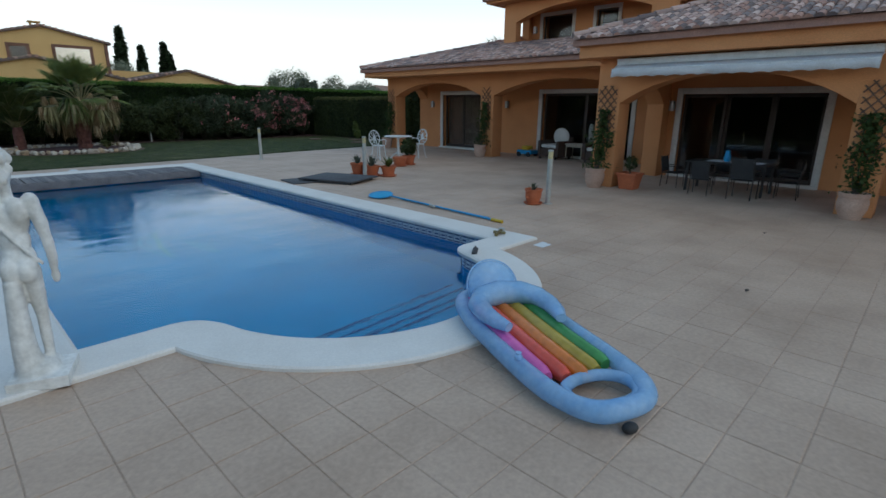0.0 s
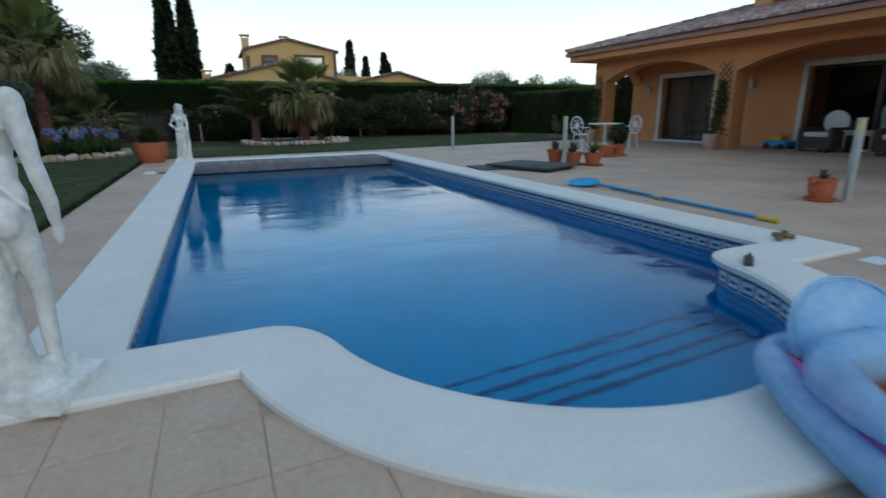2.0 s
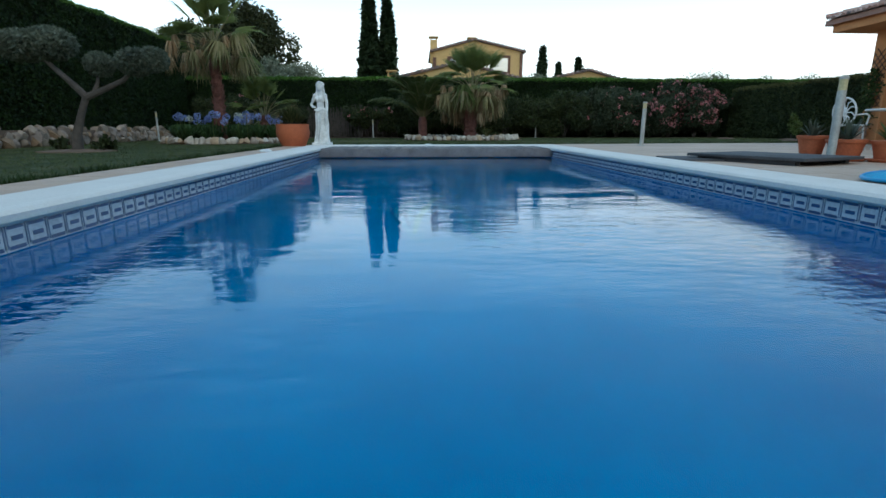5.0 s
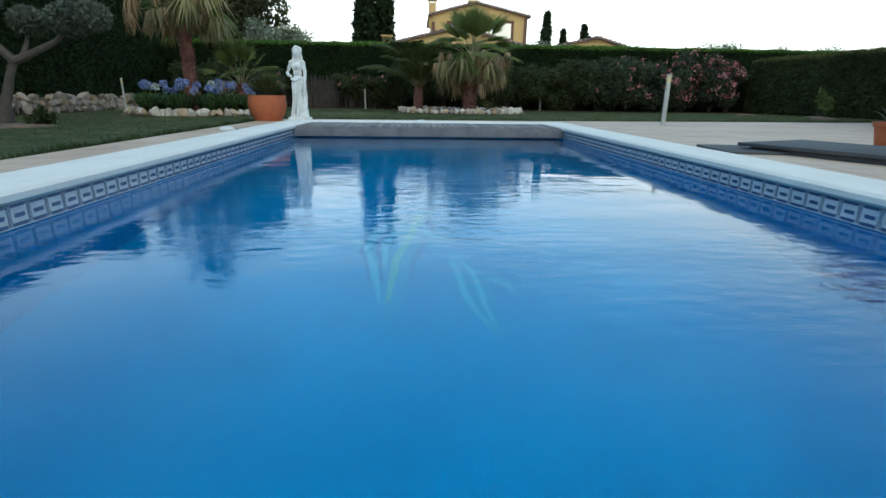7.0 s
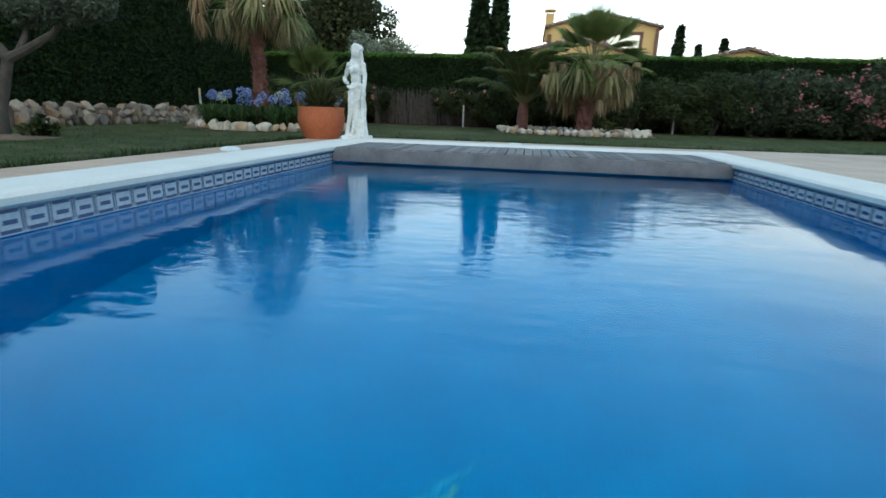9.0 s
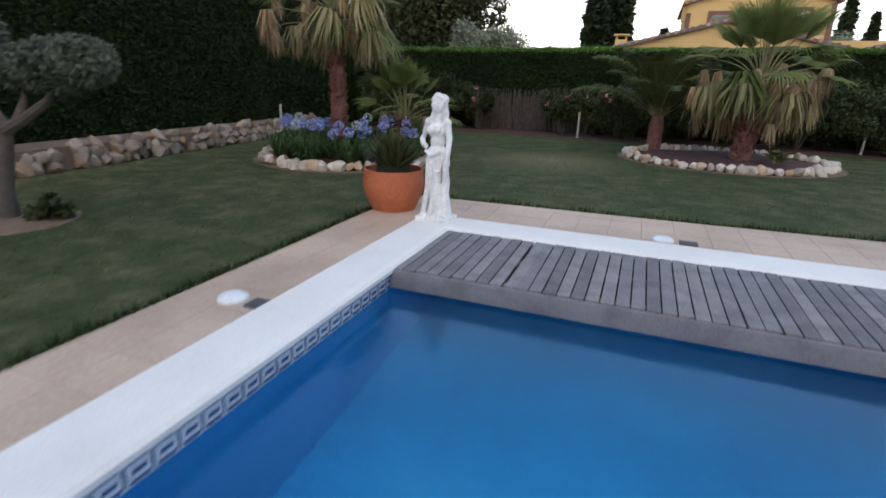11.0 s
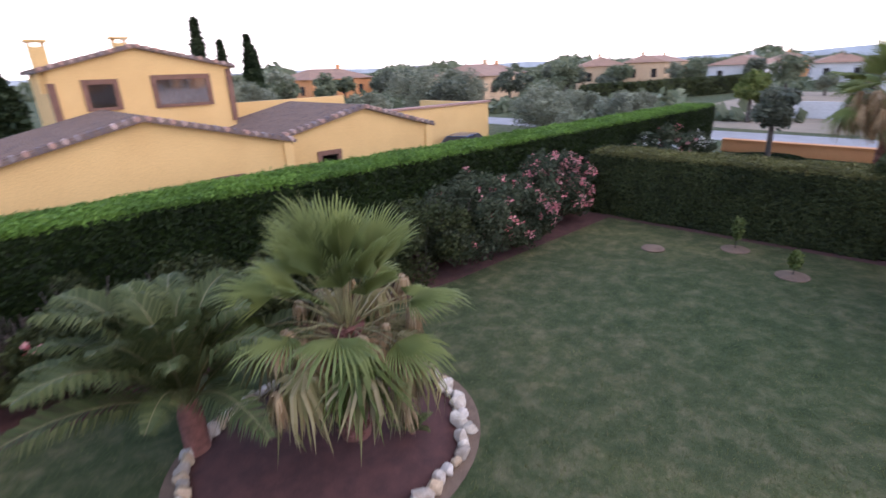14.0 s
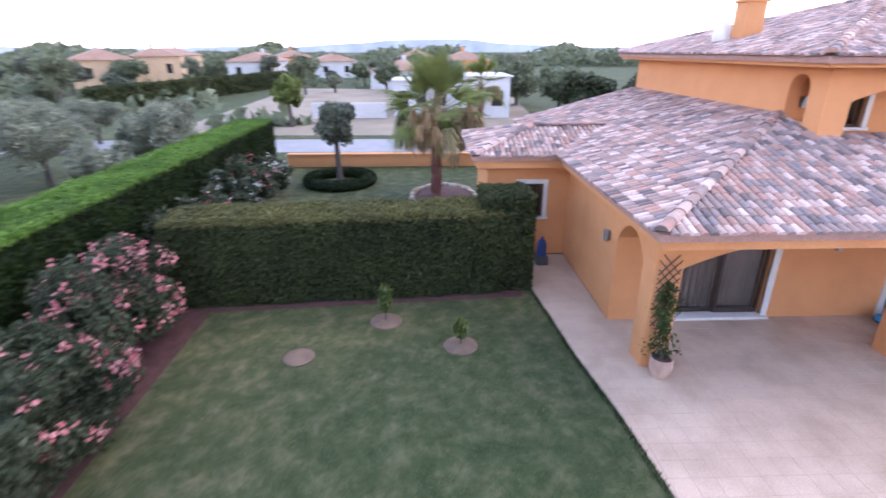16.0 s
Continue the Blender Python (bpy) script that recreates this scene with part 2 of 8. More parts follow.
# lighter olive-brown leaves for the top of the cross hedge
OLIVE_TOP = leafy("olive-brown crest leaves", [(0.075, 0.085, 0.03), (0.13, 0.125, 0.045), (0.19, 0.17, 0.07)])
# near-black colour of solid cores, in place of shade between the leaves
FOLIAGE_SHADE = mottled("shade inside foliage", (0.012, 0.02, 0.008), (0.006, 0.01, 0.005), 4, 30, 1.0, 0.0)
BUSH = leafy("bush leaves", [(0.032, 0.043, 0.018), (0.05, 0.063, 0.026), (0.085, 0.1, 0.04)])
OLEANDER = leafy("oleander leaves", [(0.037, 0.05, 0.028), (0.062, 0.08, 0.047), (0.108, 0.12, 0.076)])
# far foliage: distance haze is mixed into these paler leaf tones
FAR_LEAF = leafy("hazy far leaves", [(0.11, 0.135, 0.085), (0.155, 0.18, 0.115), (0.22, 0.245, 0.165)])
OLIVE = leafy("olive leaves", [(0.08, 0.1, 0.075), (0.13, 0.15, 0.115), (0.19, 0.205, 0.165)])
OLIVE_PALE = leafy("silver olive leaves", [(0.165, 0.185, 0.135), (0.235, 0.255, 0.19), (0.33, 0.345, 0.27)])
PALM = leafy("fan palm leaves", [(0.085, 0.118, 0.034), (0.13, 0.168, 0.05), (0.21, 0.245, 0.088)])
PALM_DEAD = leafy("dry palm leaves", [(0.26, 0.16, 0.09), (0.42, 0.29, 0.175), (0.58, 0.44, 0.3)])
PALM_STALK = mottled("palm stalk", (0.22, 0.2, 0.08), (0.14, 0.1, 0.05), 6, 40, 0.6, 0.1)
PALM_HALF = leafy("yellowing palm leaves", [(0.2, 0.19, 0.08), (0.28, 0.24, 0.12), (0.36, 0.3, 0.18)])
FEATHER = leafy("feather palm leaves", [(0.06, 0.08, 0.03), (0.09, 0.115, 0.045), (0.14, 0.155, 0.065)])
PINE = leafy("pine needles", [(0.035, 0.042, 0.018), (0.055, 0.062, 0.028), (0.085, 0.085, 0.042)])
CYPRESS = leafy("cypress leaves", [(0.02, 0.034, 0.016), (0.034, 0.052, 0.024), (0.05, 0.072, 0.035)])
PINK = leafy("pink petals", [(0.55, 0.14, 0.17), (0.65, 0.24, 0.26), (0.7, 0.36, 0.35)])
LILAC = leafy("lilac petals", [(0.19, 0.24, 0.58), (0.28, 0.34, 0.68), (0.4, 0.46, 0.76)])
WHITE_PETAL = leafy("white petals", [(0.6, 0.62, 0.6), (0.75, 0.76, 0.72)])
BARK = mottled("grey bark", (0.10, 0.08, 0.065), (0.055, 0.045, 0.038), 8, 50, 0.95, 0.8)
PALM_BARK = mottled("fibrous palm bark", (0.25, 0.1, 0.075), (0.13, 0.052, 0.04), 9, 60, 0.95, 0.9)


# ---- building helpers ----
class Geo:
    """Vertices and faces of one mesh."""

    def __init__(self):
        self.v, self.f, self.m = [], [], []

    def add(self, v, f, slot=0):
        k = len(self.v)
        self.v.extend(tuple(p) for p in v)
        self.f.extend(tuple(i + k for i in q) for q in f)
        self.m.extend([slot] * len(f))
        return self

    def box(self, x0, y0, z0, x1, y1, z1, slot=0):
        v = [(x, y, z) for z in (z0, z1) for x, y in ((x0, y0), (x1, y0), (x1, y1), (x0, y1))]
        return self.add(v, [(3, 2, 1, 0), (4, 5, 6, 7), (0, 1, 5, 4), (1, 2, 6, 5), (2, 3, 7, 6), (3, 0, 4, 7)], slot)

    def bar(self, a, b, w, h, slot=0):
        """A square bar from a to b, w wide and h high."""
        a, b = Vector(a), Vector(b)
        d = (b - a).normalized()
        s = d.cross(Vector((0, 0, 1)))
        s = Vector((1, 0, 0)) if s.length < 1e-4 else s.normalized()
        u = s.cross(d)
        v = [p + s * (i * w / 2) + u * (j * h / 2) for p in (a, b) for i, j in ((-1, -1), (1, -1), (1, 1), (-1, 1))]
        return self.add(v, [(0, 1, 2, 3), (7, 6, 5, 4), (0, 4, 5, 1), (1, 5, 6, 2), (2, 6, 7, 3), (3, 7, 4, 0)], slot)

    def lathe(self, profile, n=20, at=(0, 0, 0), slot=0):
        v, f = [], []
        for r, z in profile:
            for i in range(n):
                a = 2 * math.pi * i / n
                v.append((at[0] + r * math.cos(a), at[1] + r * math.sin(a), at[2] + z))
        for k in range(len(profile) - 1):
            for i in range(n):
                j = (i + 1) % n
                f.append((k * n + i, k * n + j, (k + 1) * n + j, (k + 1) * n + i))
        f.append(tuple(range(n))[::-1])
        f.append(tuple((len(profile) - 1) * n + i for i in range(n)))
        return self.add(v, f, slot)

    def tube(self, points, radii, n=8, slot=0):
        points = [Vector(p) for p in points]
        if isinstance(radii, (int, float)):
            radii = [radii] * len(points)
        v, f = [], []
        for i, p in enumerate(points):
            d = (points[min(i + 1, len(points) - 1)] - points[max(i - 1, 0)]).normalized()
            s = d.cross(Vector((0.13, 0.21, 1)))
            s = Vector((1, 0, 0)) if s.length < 1e-3 else s.normalized()
            u = s.cross(d)
            for k in range(n):
                a = 2 * math.pi * k / n
                v.append(p + radii[i] * (s * math.cos(a) + u * math.sin(a)))
        for i in range(len(points) - 1):
            for k in range(n):
                j = (k + 1) % n
                f.append((i * n + k, i * n + j, (i + 1) * n + j, (i + 1) * n + k))
        f.append(tuple(range(n))[::-1])
        f.append(tuple((len(points) - 1) * n + k for k in range(n)))
        return self.add(v, f, slot)

    def ball(self, c, r, n=12, m=8, turn=None, slot=0):
        r = (r, r, r) if isinstance(r, (int, float)) else r
        turn = turn or Matrix.Identity(3)
        v, f = [], []
        for k in range(m + 1):
            b = math.pi * k / m
            for i in range(n):
                a = 2 * math.pi * i / n
                v.append(Vector(c) + turn @ Vector((r[0] * math.sin(b) * math.cos(a), r[1] * math.sin(b) * math.sin(a), r[2] * math.cos(b))))
        for k in range(m):
            for i in range(n):
                j = (i + 1) % n
                f.append((k * n + i, (k + 1) * n + i, (k + 1) * n + j, k * n + j))
        return self.add(v, f, slot)

    def slab(self, outline, z0, z1, slot=0):
        """A flat polygon with thickness."""
        n = len(outline)
        v = [(x, y, z0) for x, y in outline] + [(x, y, z1) for x, y in outline]
        f = [tuple(range(n))[::-1], tuple(range(n, 2 * n))] + [(i, (i + 1) % n, n + (i + 1) % n, n + i) for i in range(n)]
        return self.add(v, f, slot)

    def wall(self, outline, axis, at0, at1, slot=0):
        """An upright polygon (along, z) with thickness from at0 to at1 along the axis that it faces."""
        n = len(outline)
        put = (lambda a, z, d: (d, a, z)) if axis == "x" else (lambda a, z, d: (a, d, z))
        v = [put(a, z, at0) for a, z in outline] + [put(a, z, at1) for a, z in outline]
        f = [tuple(range(n))[::-1], tuple(range(n, 2 * n))] + [(i, (i + 1) % n, n + (i + 1) % n, n + i) for i in range(n)]
        return self.add(v, f, slot)


def mesh_of(name, geo, mats, smooth=True, bevel=0.0, normals=True):
    me = bpy.data.meshes.new(name)
    me.from_pydata(geo.v, [], geo.f)
    for m in mats if isinstance(mats, (list, tuple)) else [mats]:
        me.materials.append(m)
    if any(geo.m):
        me.polygons.foreach_set("material_index", geo.m)
    if normals or bevel:
        bm = bmesh.new()
        bm.from_mesh(me)
        bmesh.ops.recalc_face_normals(bm, faces=bm.faces)
        if bevel:
            edges = [e for e in bm.edges if len(e.link_faces) == 2 and e.calc_face_angle() > 0.6]
            bmesh.ops.bevel(bm, geom=edges, offset=bevel, segments=2, affect="EDGES", profile=0.6)
        bm.to_mesh(me)
        bm.free()
    if smooth:
        me.polygons.foreach_set("use_smooth", [True] * len(me.polygons))
        me.set_sharp_from_angle(angle=radians(38))
    me.update()
    return me


def base_of(ob):
    p = Vector((0, 0, 0))
    while ob is not None:
        p += ob.location
        ob = ob.parent
    return p


def part(name, geo, mats, parent, label="", smooth=True, bevel=0.0, world_coords=False, normals=True):
    """One mesh object under a thing or a part."""
    if world_coords:
        o = base_of(parent)
        geo.v = [(p[0] - o.x, p[1] - o.y, p[2] - o.z) for p in geo.v]
    ob = new(name, mesh_of(name, geo, mats, smooth, bevel, normals))
    ob.parent = parent
    return tagged(ob, label)


def thing(name, at, label, category, group="", kind="", rz=0.0):
    ob = new(name)
    ob.matrix_basis = pose(*at, 0, 0, rz)
    ob.empty_display_size = 0.2
    return tagged(ob, label, category, group, kind)


def solid(name, geo, mats, label="", category="", kind="", group="", smooth=True, bevel=0.0, normals=True):
    """A thing or a piece of the setting that is one mesh, in world coordinates."""
    return tagged(new(name, mesh_of(name, geo, mats, smooth, bevel, normals)), label, category, group, kind)


def quads(centres, size, rng, flat=0.0, long=1.6, normal=None):
    """Small leaf quads, each folded a little, at the centres (n x 3)."""
    n = len(centres)
    d = rng.normal(size=(n, 3))
    d[:, 2] += flat
    if normal is not None:
        d = d * 0.75 + normal
    d /= np.linalg.norm(d, axis=1)[:, None]
    a = np.cross(d, rng.normal(size=(n, 3)))
    a /= np.linalg.norm(a, axis=1)[:, None] + 1e-9
    b = np.cross(d, a)
    s = size * rng.uniform(0.6, 1.4, size=(n, 1))
    p = np.stack([centres - a * s * long / 2, centres + b * s / 2 + d * s * 0.15, centres + a * s * long / 2, centres - b * s / 2 + d * s * 0.15], 1).reshape(-1, 3)
    f = np.arange(4 * n).reshape(-1, 4)
    return p, f


def leaf_mesh(name, p, f, mat):
    me = bpy.data.meshes.new(name)
    n, k = len(f), f.shape[1]
    me.vertices.add(len(p))
    me.vertices.foreach_set("co", np.asarray(p, dtype=np.float32).ravel())
    me.loops.add(n * k)
    me.loops.foreach_set("vertex_index", np.asarray(f, dtype=np.int32).ravel())
    me.polygons.add(n)
    me.polygons.foreach_set("loop_start", np.arange(0, n * k, k, dtype=np.int32))
    me.materials.append(mat)
    me.update(calc_edges=True)
    me.validate()
    return me


def leaves(name, centres, size, mat, parent, rng, flat=0.0, long=1.6, label="", normal=None):
    p, f = quads(np.asarray(centres, float), size, rng, flat, long, normal)
    ob = new(name, leaf_mesh(name, p, f, mat))
    ob.parent = parent
    return tagged(ob, label)


# ---- pool ----
W, L, C = 5.34, 11.82, 0.42          # outer width and length of the coping, and its breadth
BX, BY, RO, RI = 2.74, 0.42, 1.85, 1.43       # the round bay at the near end
WATER_Z, DEPTH = -0.17, -1.45


def pool_outline():
    """Pairs of outer and inner points round the pool, anticlockwise seen from above."""
    pairs = [((0, L), (C, L - C)), ((0, 0), (C, C))]
    b0 = math.asin(BY / RO)

    def fillet(sign):
        """The rounded shoulder where the straight edge turns into the bay."""
        end = math.pi + 0.3
        p, q, r = (BX - RI - 0.3, C), (BX - RI - 0.02, C + 0.01), (BX + RI * math.cos(end), BY + RI * math.sin(end))
        out = []
        for i in range(13):
            u = i / 12
            x, y = ((1 - u) ** 2 * p[k] + 2 * u * (1 - u) * q[k] + u * u * r[k] for k in (0, 1))
            o = math.pi + b0 + (math.pi - 2 * b0) * 0.09 * u
            out.append(((BX + sign * RO * math.cos(o), BY + RO * math.sin(o)), (BX + sign * (x - BX), y)))
        return out

    pairs += fillet(1)
    n = 44
    for i in range(5, n - 4):
        s = i / n
        ao = math.pi + b0 + (math.pi - 2 * b0) * s
        ai = math.pi + 0.3 + (math.pi - 0.6) * (i - 4) / (n - 8)
        pairs.append(((BX + RO * math.cos(ao), BY + RO * math.sin(ao)), (BX + RI * math.cos(ai), BY + RI * math.sin(ai))))
    pairs += fillet(-1)[::-1]
    pairs += [((W, 0), (W - C, C)), ((W, L), (W - C, L - C))]
    return pairs


PAIRS = pool_outline()


def ring(geo, rows):
    """Closed strips between rows of points."""
    n = len(rows[0])
    for a, b in zip(rows, rows[1:]):
        geo.add(list(a) + list(b), [(i, (i + 1) % n, n + (i + 1) % n, n + i) for i in range(n)])
    return geo


def at_level(points, z):
    return [(x, y, z) for x, y in points]


outer = [p[0] for p in PAIRS]
inner = [p[1] for p in PAIRS]
blend = lambda k: [(o[0] + (i[0] - o[0]) * k, o[1] + (i[1] - o[1]) * k) for o, i in PAIRS]
pool = thing("pool", (2.55, 5.0, 0), "long blue pool with a round stepped bay", "pool", kind="structure")
g = ring(Geo(), [at_level(outer, -0.05), at_level(outer, 0.022), at_level(blend(0.03), 0.035), at_level(blend(0.93), 0.04), at_level(blend(1.04), 0.03), at_level(blend(1.1), 0.012), at_level(blend(1.1), -0.02), at_level(blend(1.06), -0.036), at_level(blend(0.9), -0.036)])
part("coping", g, COPING, pool, "white stone coping", world_coords=True)
g = ring(Geo(), [at_level(blend(0.97), 0.0), at_level(blend(0.97), DEPTH)])
part("basin_wall", g, POOL_BLUE, pool, "blue mosaic wall", smooth=False, world_coords=True)
g = Geo().box(-0.2, -1.9, DEPTH - 0.1, 5.5, L, DEPTH)
part("basin_floor", g, POOL_BLUE, pool, "blue mosaic floor", smooth=False, world_coords=True)
for k, (y, z) in enumerate([(0.57, -1.12), (0.3, -0.96), (0.04, -0.8), (-0.18, -0.64)]):
    half = 1.6
    part("step", Geo().box(BX - half, -1.75, z - 0.25, BX + half, y - 0.006 * k, z), POOL_BLUE, pool, smooth=False, world_coords=True)
    part("nosing", Geo().box(BX - half, y - 0.035, z + 0.004, BX + half, y + 0.004, z + 0.01), POOL_DARK, pool, "dark blue step edge", smooth=False, world_coords=True)
g = Geo()
n = len(inner)
g.add(at_level(blend(0.98), WATER_Z), [tuple(range(n))])
water = solid("water", g, WATER, "still clear pool water", "water", kind="structure", smooth=False)
water.visible_shadow = False

# dark grey joint line of the water edge and the frieze of key-pattern tiles
TILE_W, TILE_H = 0.135, 0.14
key = Geo().box(-TILE_W / 2 + 0.002, 0, 0, TILE_W / 2 - 0.002, 0.008, TILE_H)
for x0, z0, x1, z1 in ((-0.05, 0.104, 0.048, 0.12), (-0.038, 0.05, 0.03, 0.072), (-0.062, 0.012, -0.058, 0.13), (0.056, 0.012, 0.06, 0.13), (-0.05, 0.008, 0.048, 0.026)):
    key.box(x0, 0.006, z0, x1, 0.0105, z1, 1)
key_mesh = mesh_of("frieze_tile", key, [BAND_WHITE, BAND_BLUE], smooth=False)


def frieze(points):
    lens = [math.dist(a, b) for a, b in zip(points, points[1:])]
    total, d = sum(lens), TILE_W / 2
    while d < total:
        s, k = d, 0
        while s > lens[k]:
            s -= lens[k]
            k += 1
        a, b = points[k], points[k + 1]
        u = ((b[0] - a[0]) / lens[k], (b[1] - a[1]) / lens[k])
        ob = new("frieze_tile", key_mesh)
        ob.parent = pool
        ob.matrix_basis = pose(a[0] + u[0] * s - 2.55, a[1] + u[1] * s - 5.0, -0.165, 0, 0, math.degrees(math.atan2(u[1], u[0])))
        d += TILE_W


edge = blend(0.99)
frieze([(C - 0.005, L - C), (C - 0.005, C)])
frieze([(W - C + 0.005, C), (W - C + 0.005, L - C)])
frieze([(BX + RI + 0.3, C - 0.005), (W - C, C - 0.005)])
frieze(edge[2:-2])

# timber deck over the roller pit at the far end
deck = thing("timber_deck", (2.55, 10.78, 0), "weathered grey slatted deck over the pool end", "deck")
g = Geo()
for y in (10.24, 10.78, 11.3):
    g.box(C, y - 0.03, -0.09, W - C, y + 0.03, -0.012)
part("joist", g, TEAK, deck, world_coords=True)
# added sheet that darkens the gaps between slats like shade
part("backing", Geo().box(C + 0.01, 10.15, -0.13, W - C - 0.01, L - C + 0.02, -0.1), SLATE, deck, "added dark sheet standing for shade below the slats", world_coords=True)
part("fascia", Geo().box(C + 0.01, 10.1, -0.15, W - C - 0.01, 10.14, 0.0), TEAK, deck, "blue-grey front board", world_coords=True, bevel=0.004)
slat = mesh_of("slat", Geo().box(-0.046, -0.64, -0.012, 0.046, 0.64, 0.012), TEAK, bevel=0.004)
rng = random.Random(4)
k = 0
x = C + 0.06
while x < W - C - 0.03:
    ob = new("slat", slat)
    ob.parent = deck
    gap = 0.02 if k == 9 else 0.0
    ob.matrix_basis = pose(x - 2.55 + gap, rng.uniform(-0.01, 0.01), rng.uniform(-0.002, 0.004), 0, 0, rng.uniform(-0.25, 0.25))
    x += 0.103
    k += 1

# ---- ground ----
EDGE = [(-60, 12.85), (-0.72, 12.84), (0, 12.84), (1.3, 12.89), (3.0, 12.96), (5.6, 13.12), (7.3, 13.28), (9.3, 13.58), (12.4, 13.84), (14.0, 14.08), (17.6, 14.42), (60, 14.5)]


def lawn_edge(x):
    for (a, ya), (b, yb) in zip(EDGE, EDGE[1:]):
        if a <= x <= b:
            return ya + (yb - ya) * (x - a) / (b - a)
    return 14.5


g = Geo()
B = 1800
xs, ys = (-B, 0.1, 5.2, B), (-B, -1.3, 11.7, B)
for i in range(3):
    for j in range(3):
        if (i, j) != (1, 1):
            g.add([(xs[i], ys[j], -0.02), (xs[i + 1], ys[j], -0.02), (xs[i + 1], ys[j + 1], -0.02), (xs[i], ys[j + 1], -0.02)], [(0, 1, 2, 3)])
solid("ground", g, LAWN, "wide mown lawn and land beyond", "ground", kind="structure", smooth=False)

pavement = thing("pavement", (2.55, -2.0, 0), "beige square-tiled terrace round the pool", "pavement", kind="structure")
PX0, PX1, PY0 = -0.7, 19.3, -9.0
YB = BY - RO
g = Geo()
far = [(PX0, lawn_edge(PX0))] + [p for p in EDGE if PX0 < p[0] < PX1] + [(PX1, lawn_edge(PX1))]
g.slab([(PX0, PY0), (PX1, PY0), (PX1, YB), (PX0, YB)], -0.06, -0.0045)
g.slab([(PX0, YB), (0, YB), (0, L), (PX0, L)], -0.06, -0.0045)
g.slab([(W, YB), (PX1, YB), (PX1, L), (W, L)], -0.06, -0.0045)
g.slab([(PX0, L)] + [(PX1, L)] + far[::-1], -0.06, -0.0045)
b0 = math.asin(BY / RO)
arc = [(BX + (RO - 0.05) * math.cos(a), BY + (RO - 0.05) * math.sin(a)) for a in [math.pi + b0 + (math.pi - 2 * b0) * i / 40 for i in range(41)]]
g.slab([(0, YB), (BX, YB)] + arc[:21][::-1] + [(0, 0)], -0.06, -0.0045)
g.slab([(BX, YB), (W, YB), (W, 0)] + arc[20:][::-1], -0.06, -0.0045)
part("grout_bed", g, GROUT, pavement, "darker joint mortar", smooth=False, world_coords=True)

S = 0.333


def clip(poly, x0, y0, x1, y1):
    """Keeps the side of a polygon that lies below the line from (x0, y0) to (x1, y1)."""
    side = lambda p: (p[1] - y0) * (x1 - x0) - (p[0] - x0) * (y1 - y0)
    out = []
    for a, b in zip(poly, poly[1:] + poly[:1]):
        sa, sb = side(a), side(b)
        if sa <= 0:
            out.append(a)
        if sa * sb < 0:
            t = sa / (sa - sb)
            out.append((a[0] + (b[0] - a[0]) * t, a[1] + (b[1] - a[1]) * t))
    return out


def tile_shape(poly, geo, dz):
    n = len(poly)
    cx, cy = sum(p[0] for p in poly) / n, sum(p[1] for p in poly) / n
    low = [(x, y, -0.02 + dz) for x, y in poly]
    mid = [(x, y, -0.003 + dz) for x, y in poly]
    top = [(x + (cx - x) * 0.025, y + (cy - y) * 0.025, dz) for x, y in poly]
    f = [tuple(2 * n + i for i in range(n))]
    for k in (0, n):
        f += [(k + i, k + (i + 1) % n, k + n + (i + 1) % n, k + n + i) for i in range(n)]
    geo.add(low + mid + top, f)


one = Geo()
h = S / 2 - 0.0024
tile_shape([(-h, -h), (h, -h), (h, h), (-h, h)], one, 0.0)
tile_mesh = mesh_of("floor_tile", one, TILE, smooth=False)
rest = Geo()
rng = random.Random(7)
near = 0
for i in range(-3, 58):
    for j in range(-27, 46):
        cx, cy = (i + 0.5) * S, (j + 0.5) * S
        if cx < PX0 - 0.1 or cx > PX1 or cy > lawn_edge(cx) + 0.2:
            continue
        if 0 < cx < W and 0 < cy < L:
            continue
        if math.hypot(cx - BX, cy - BY) < RO - 0.14:
            continue
        dz = rng.uniform(-0.0012, 0.0012)
        if -0.7 < cx < 5.0 and -3.4 < cy < 0 and near < 300:
            near += 1
            ob = new("floor_tile", tile_mesh)
            ob.parent = pavement
            ob.matrix_basis = pose(cx - 2.55, cy + 2.0, dz, 0, 0, rng.choice((0, 90, 180, 270)))
            continue
        poly = [(cx - h, cy - h), (cx + h, cy - h), (cx + h, cy + h), (cx - h, cy + h)]
        if i < -1:
            poly = [(max(x, PX0 + 0.01), y) for x, y in poly]
        if cy > 11.0:
            for (a, ya), (b, yb) in zip(EDGE, EDGE[1:]):
                if a <= cx <= b:
                    poly = clip(poly, a, ya - 0.02, b, yb - 0.02)
        if 0 < cx < W and L < cy + h and cy - h < L:
            poly = [(x, max(y, L - 0.05)) for x, y in poly]
        if len(poly) > 2:
            tile_shape(poly, rest, dz)
tagged(part("tile_field", rest, TILE_FIELD, pavement, smooth=False, world_coords=True, normals=False), kind="stuff")

# ---- the house ----
HX, HY = 13.65, 13.0                 # front of the arcade and its end
house = thing("house", (16.0, 8.0, 0), "orange rendered villa with arcade and clay roof", "house")


def hpart(name, geo, mat, label="", parent=None, **kw):
    if name in ("wall", "eaves_band", "inner_wall") and len(geo.v) > 8 and len(geo.f) * 8 == len(geo.v) * 6:
        for k in range(0, len(geo.v), 8):
            hpart(name, Geo().add(geo.v[k:k + 8], [tuple(i - k for i in f) for f in geo.f[k // 8 * 6:k // 8 * 6 + 6]]), mat, label, parent, **kw)
        return None
    return part(name, geo, mat, parent or house, label, world_coords=True, **kw)


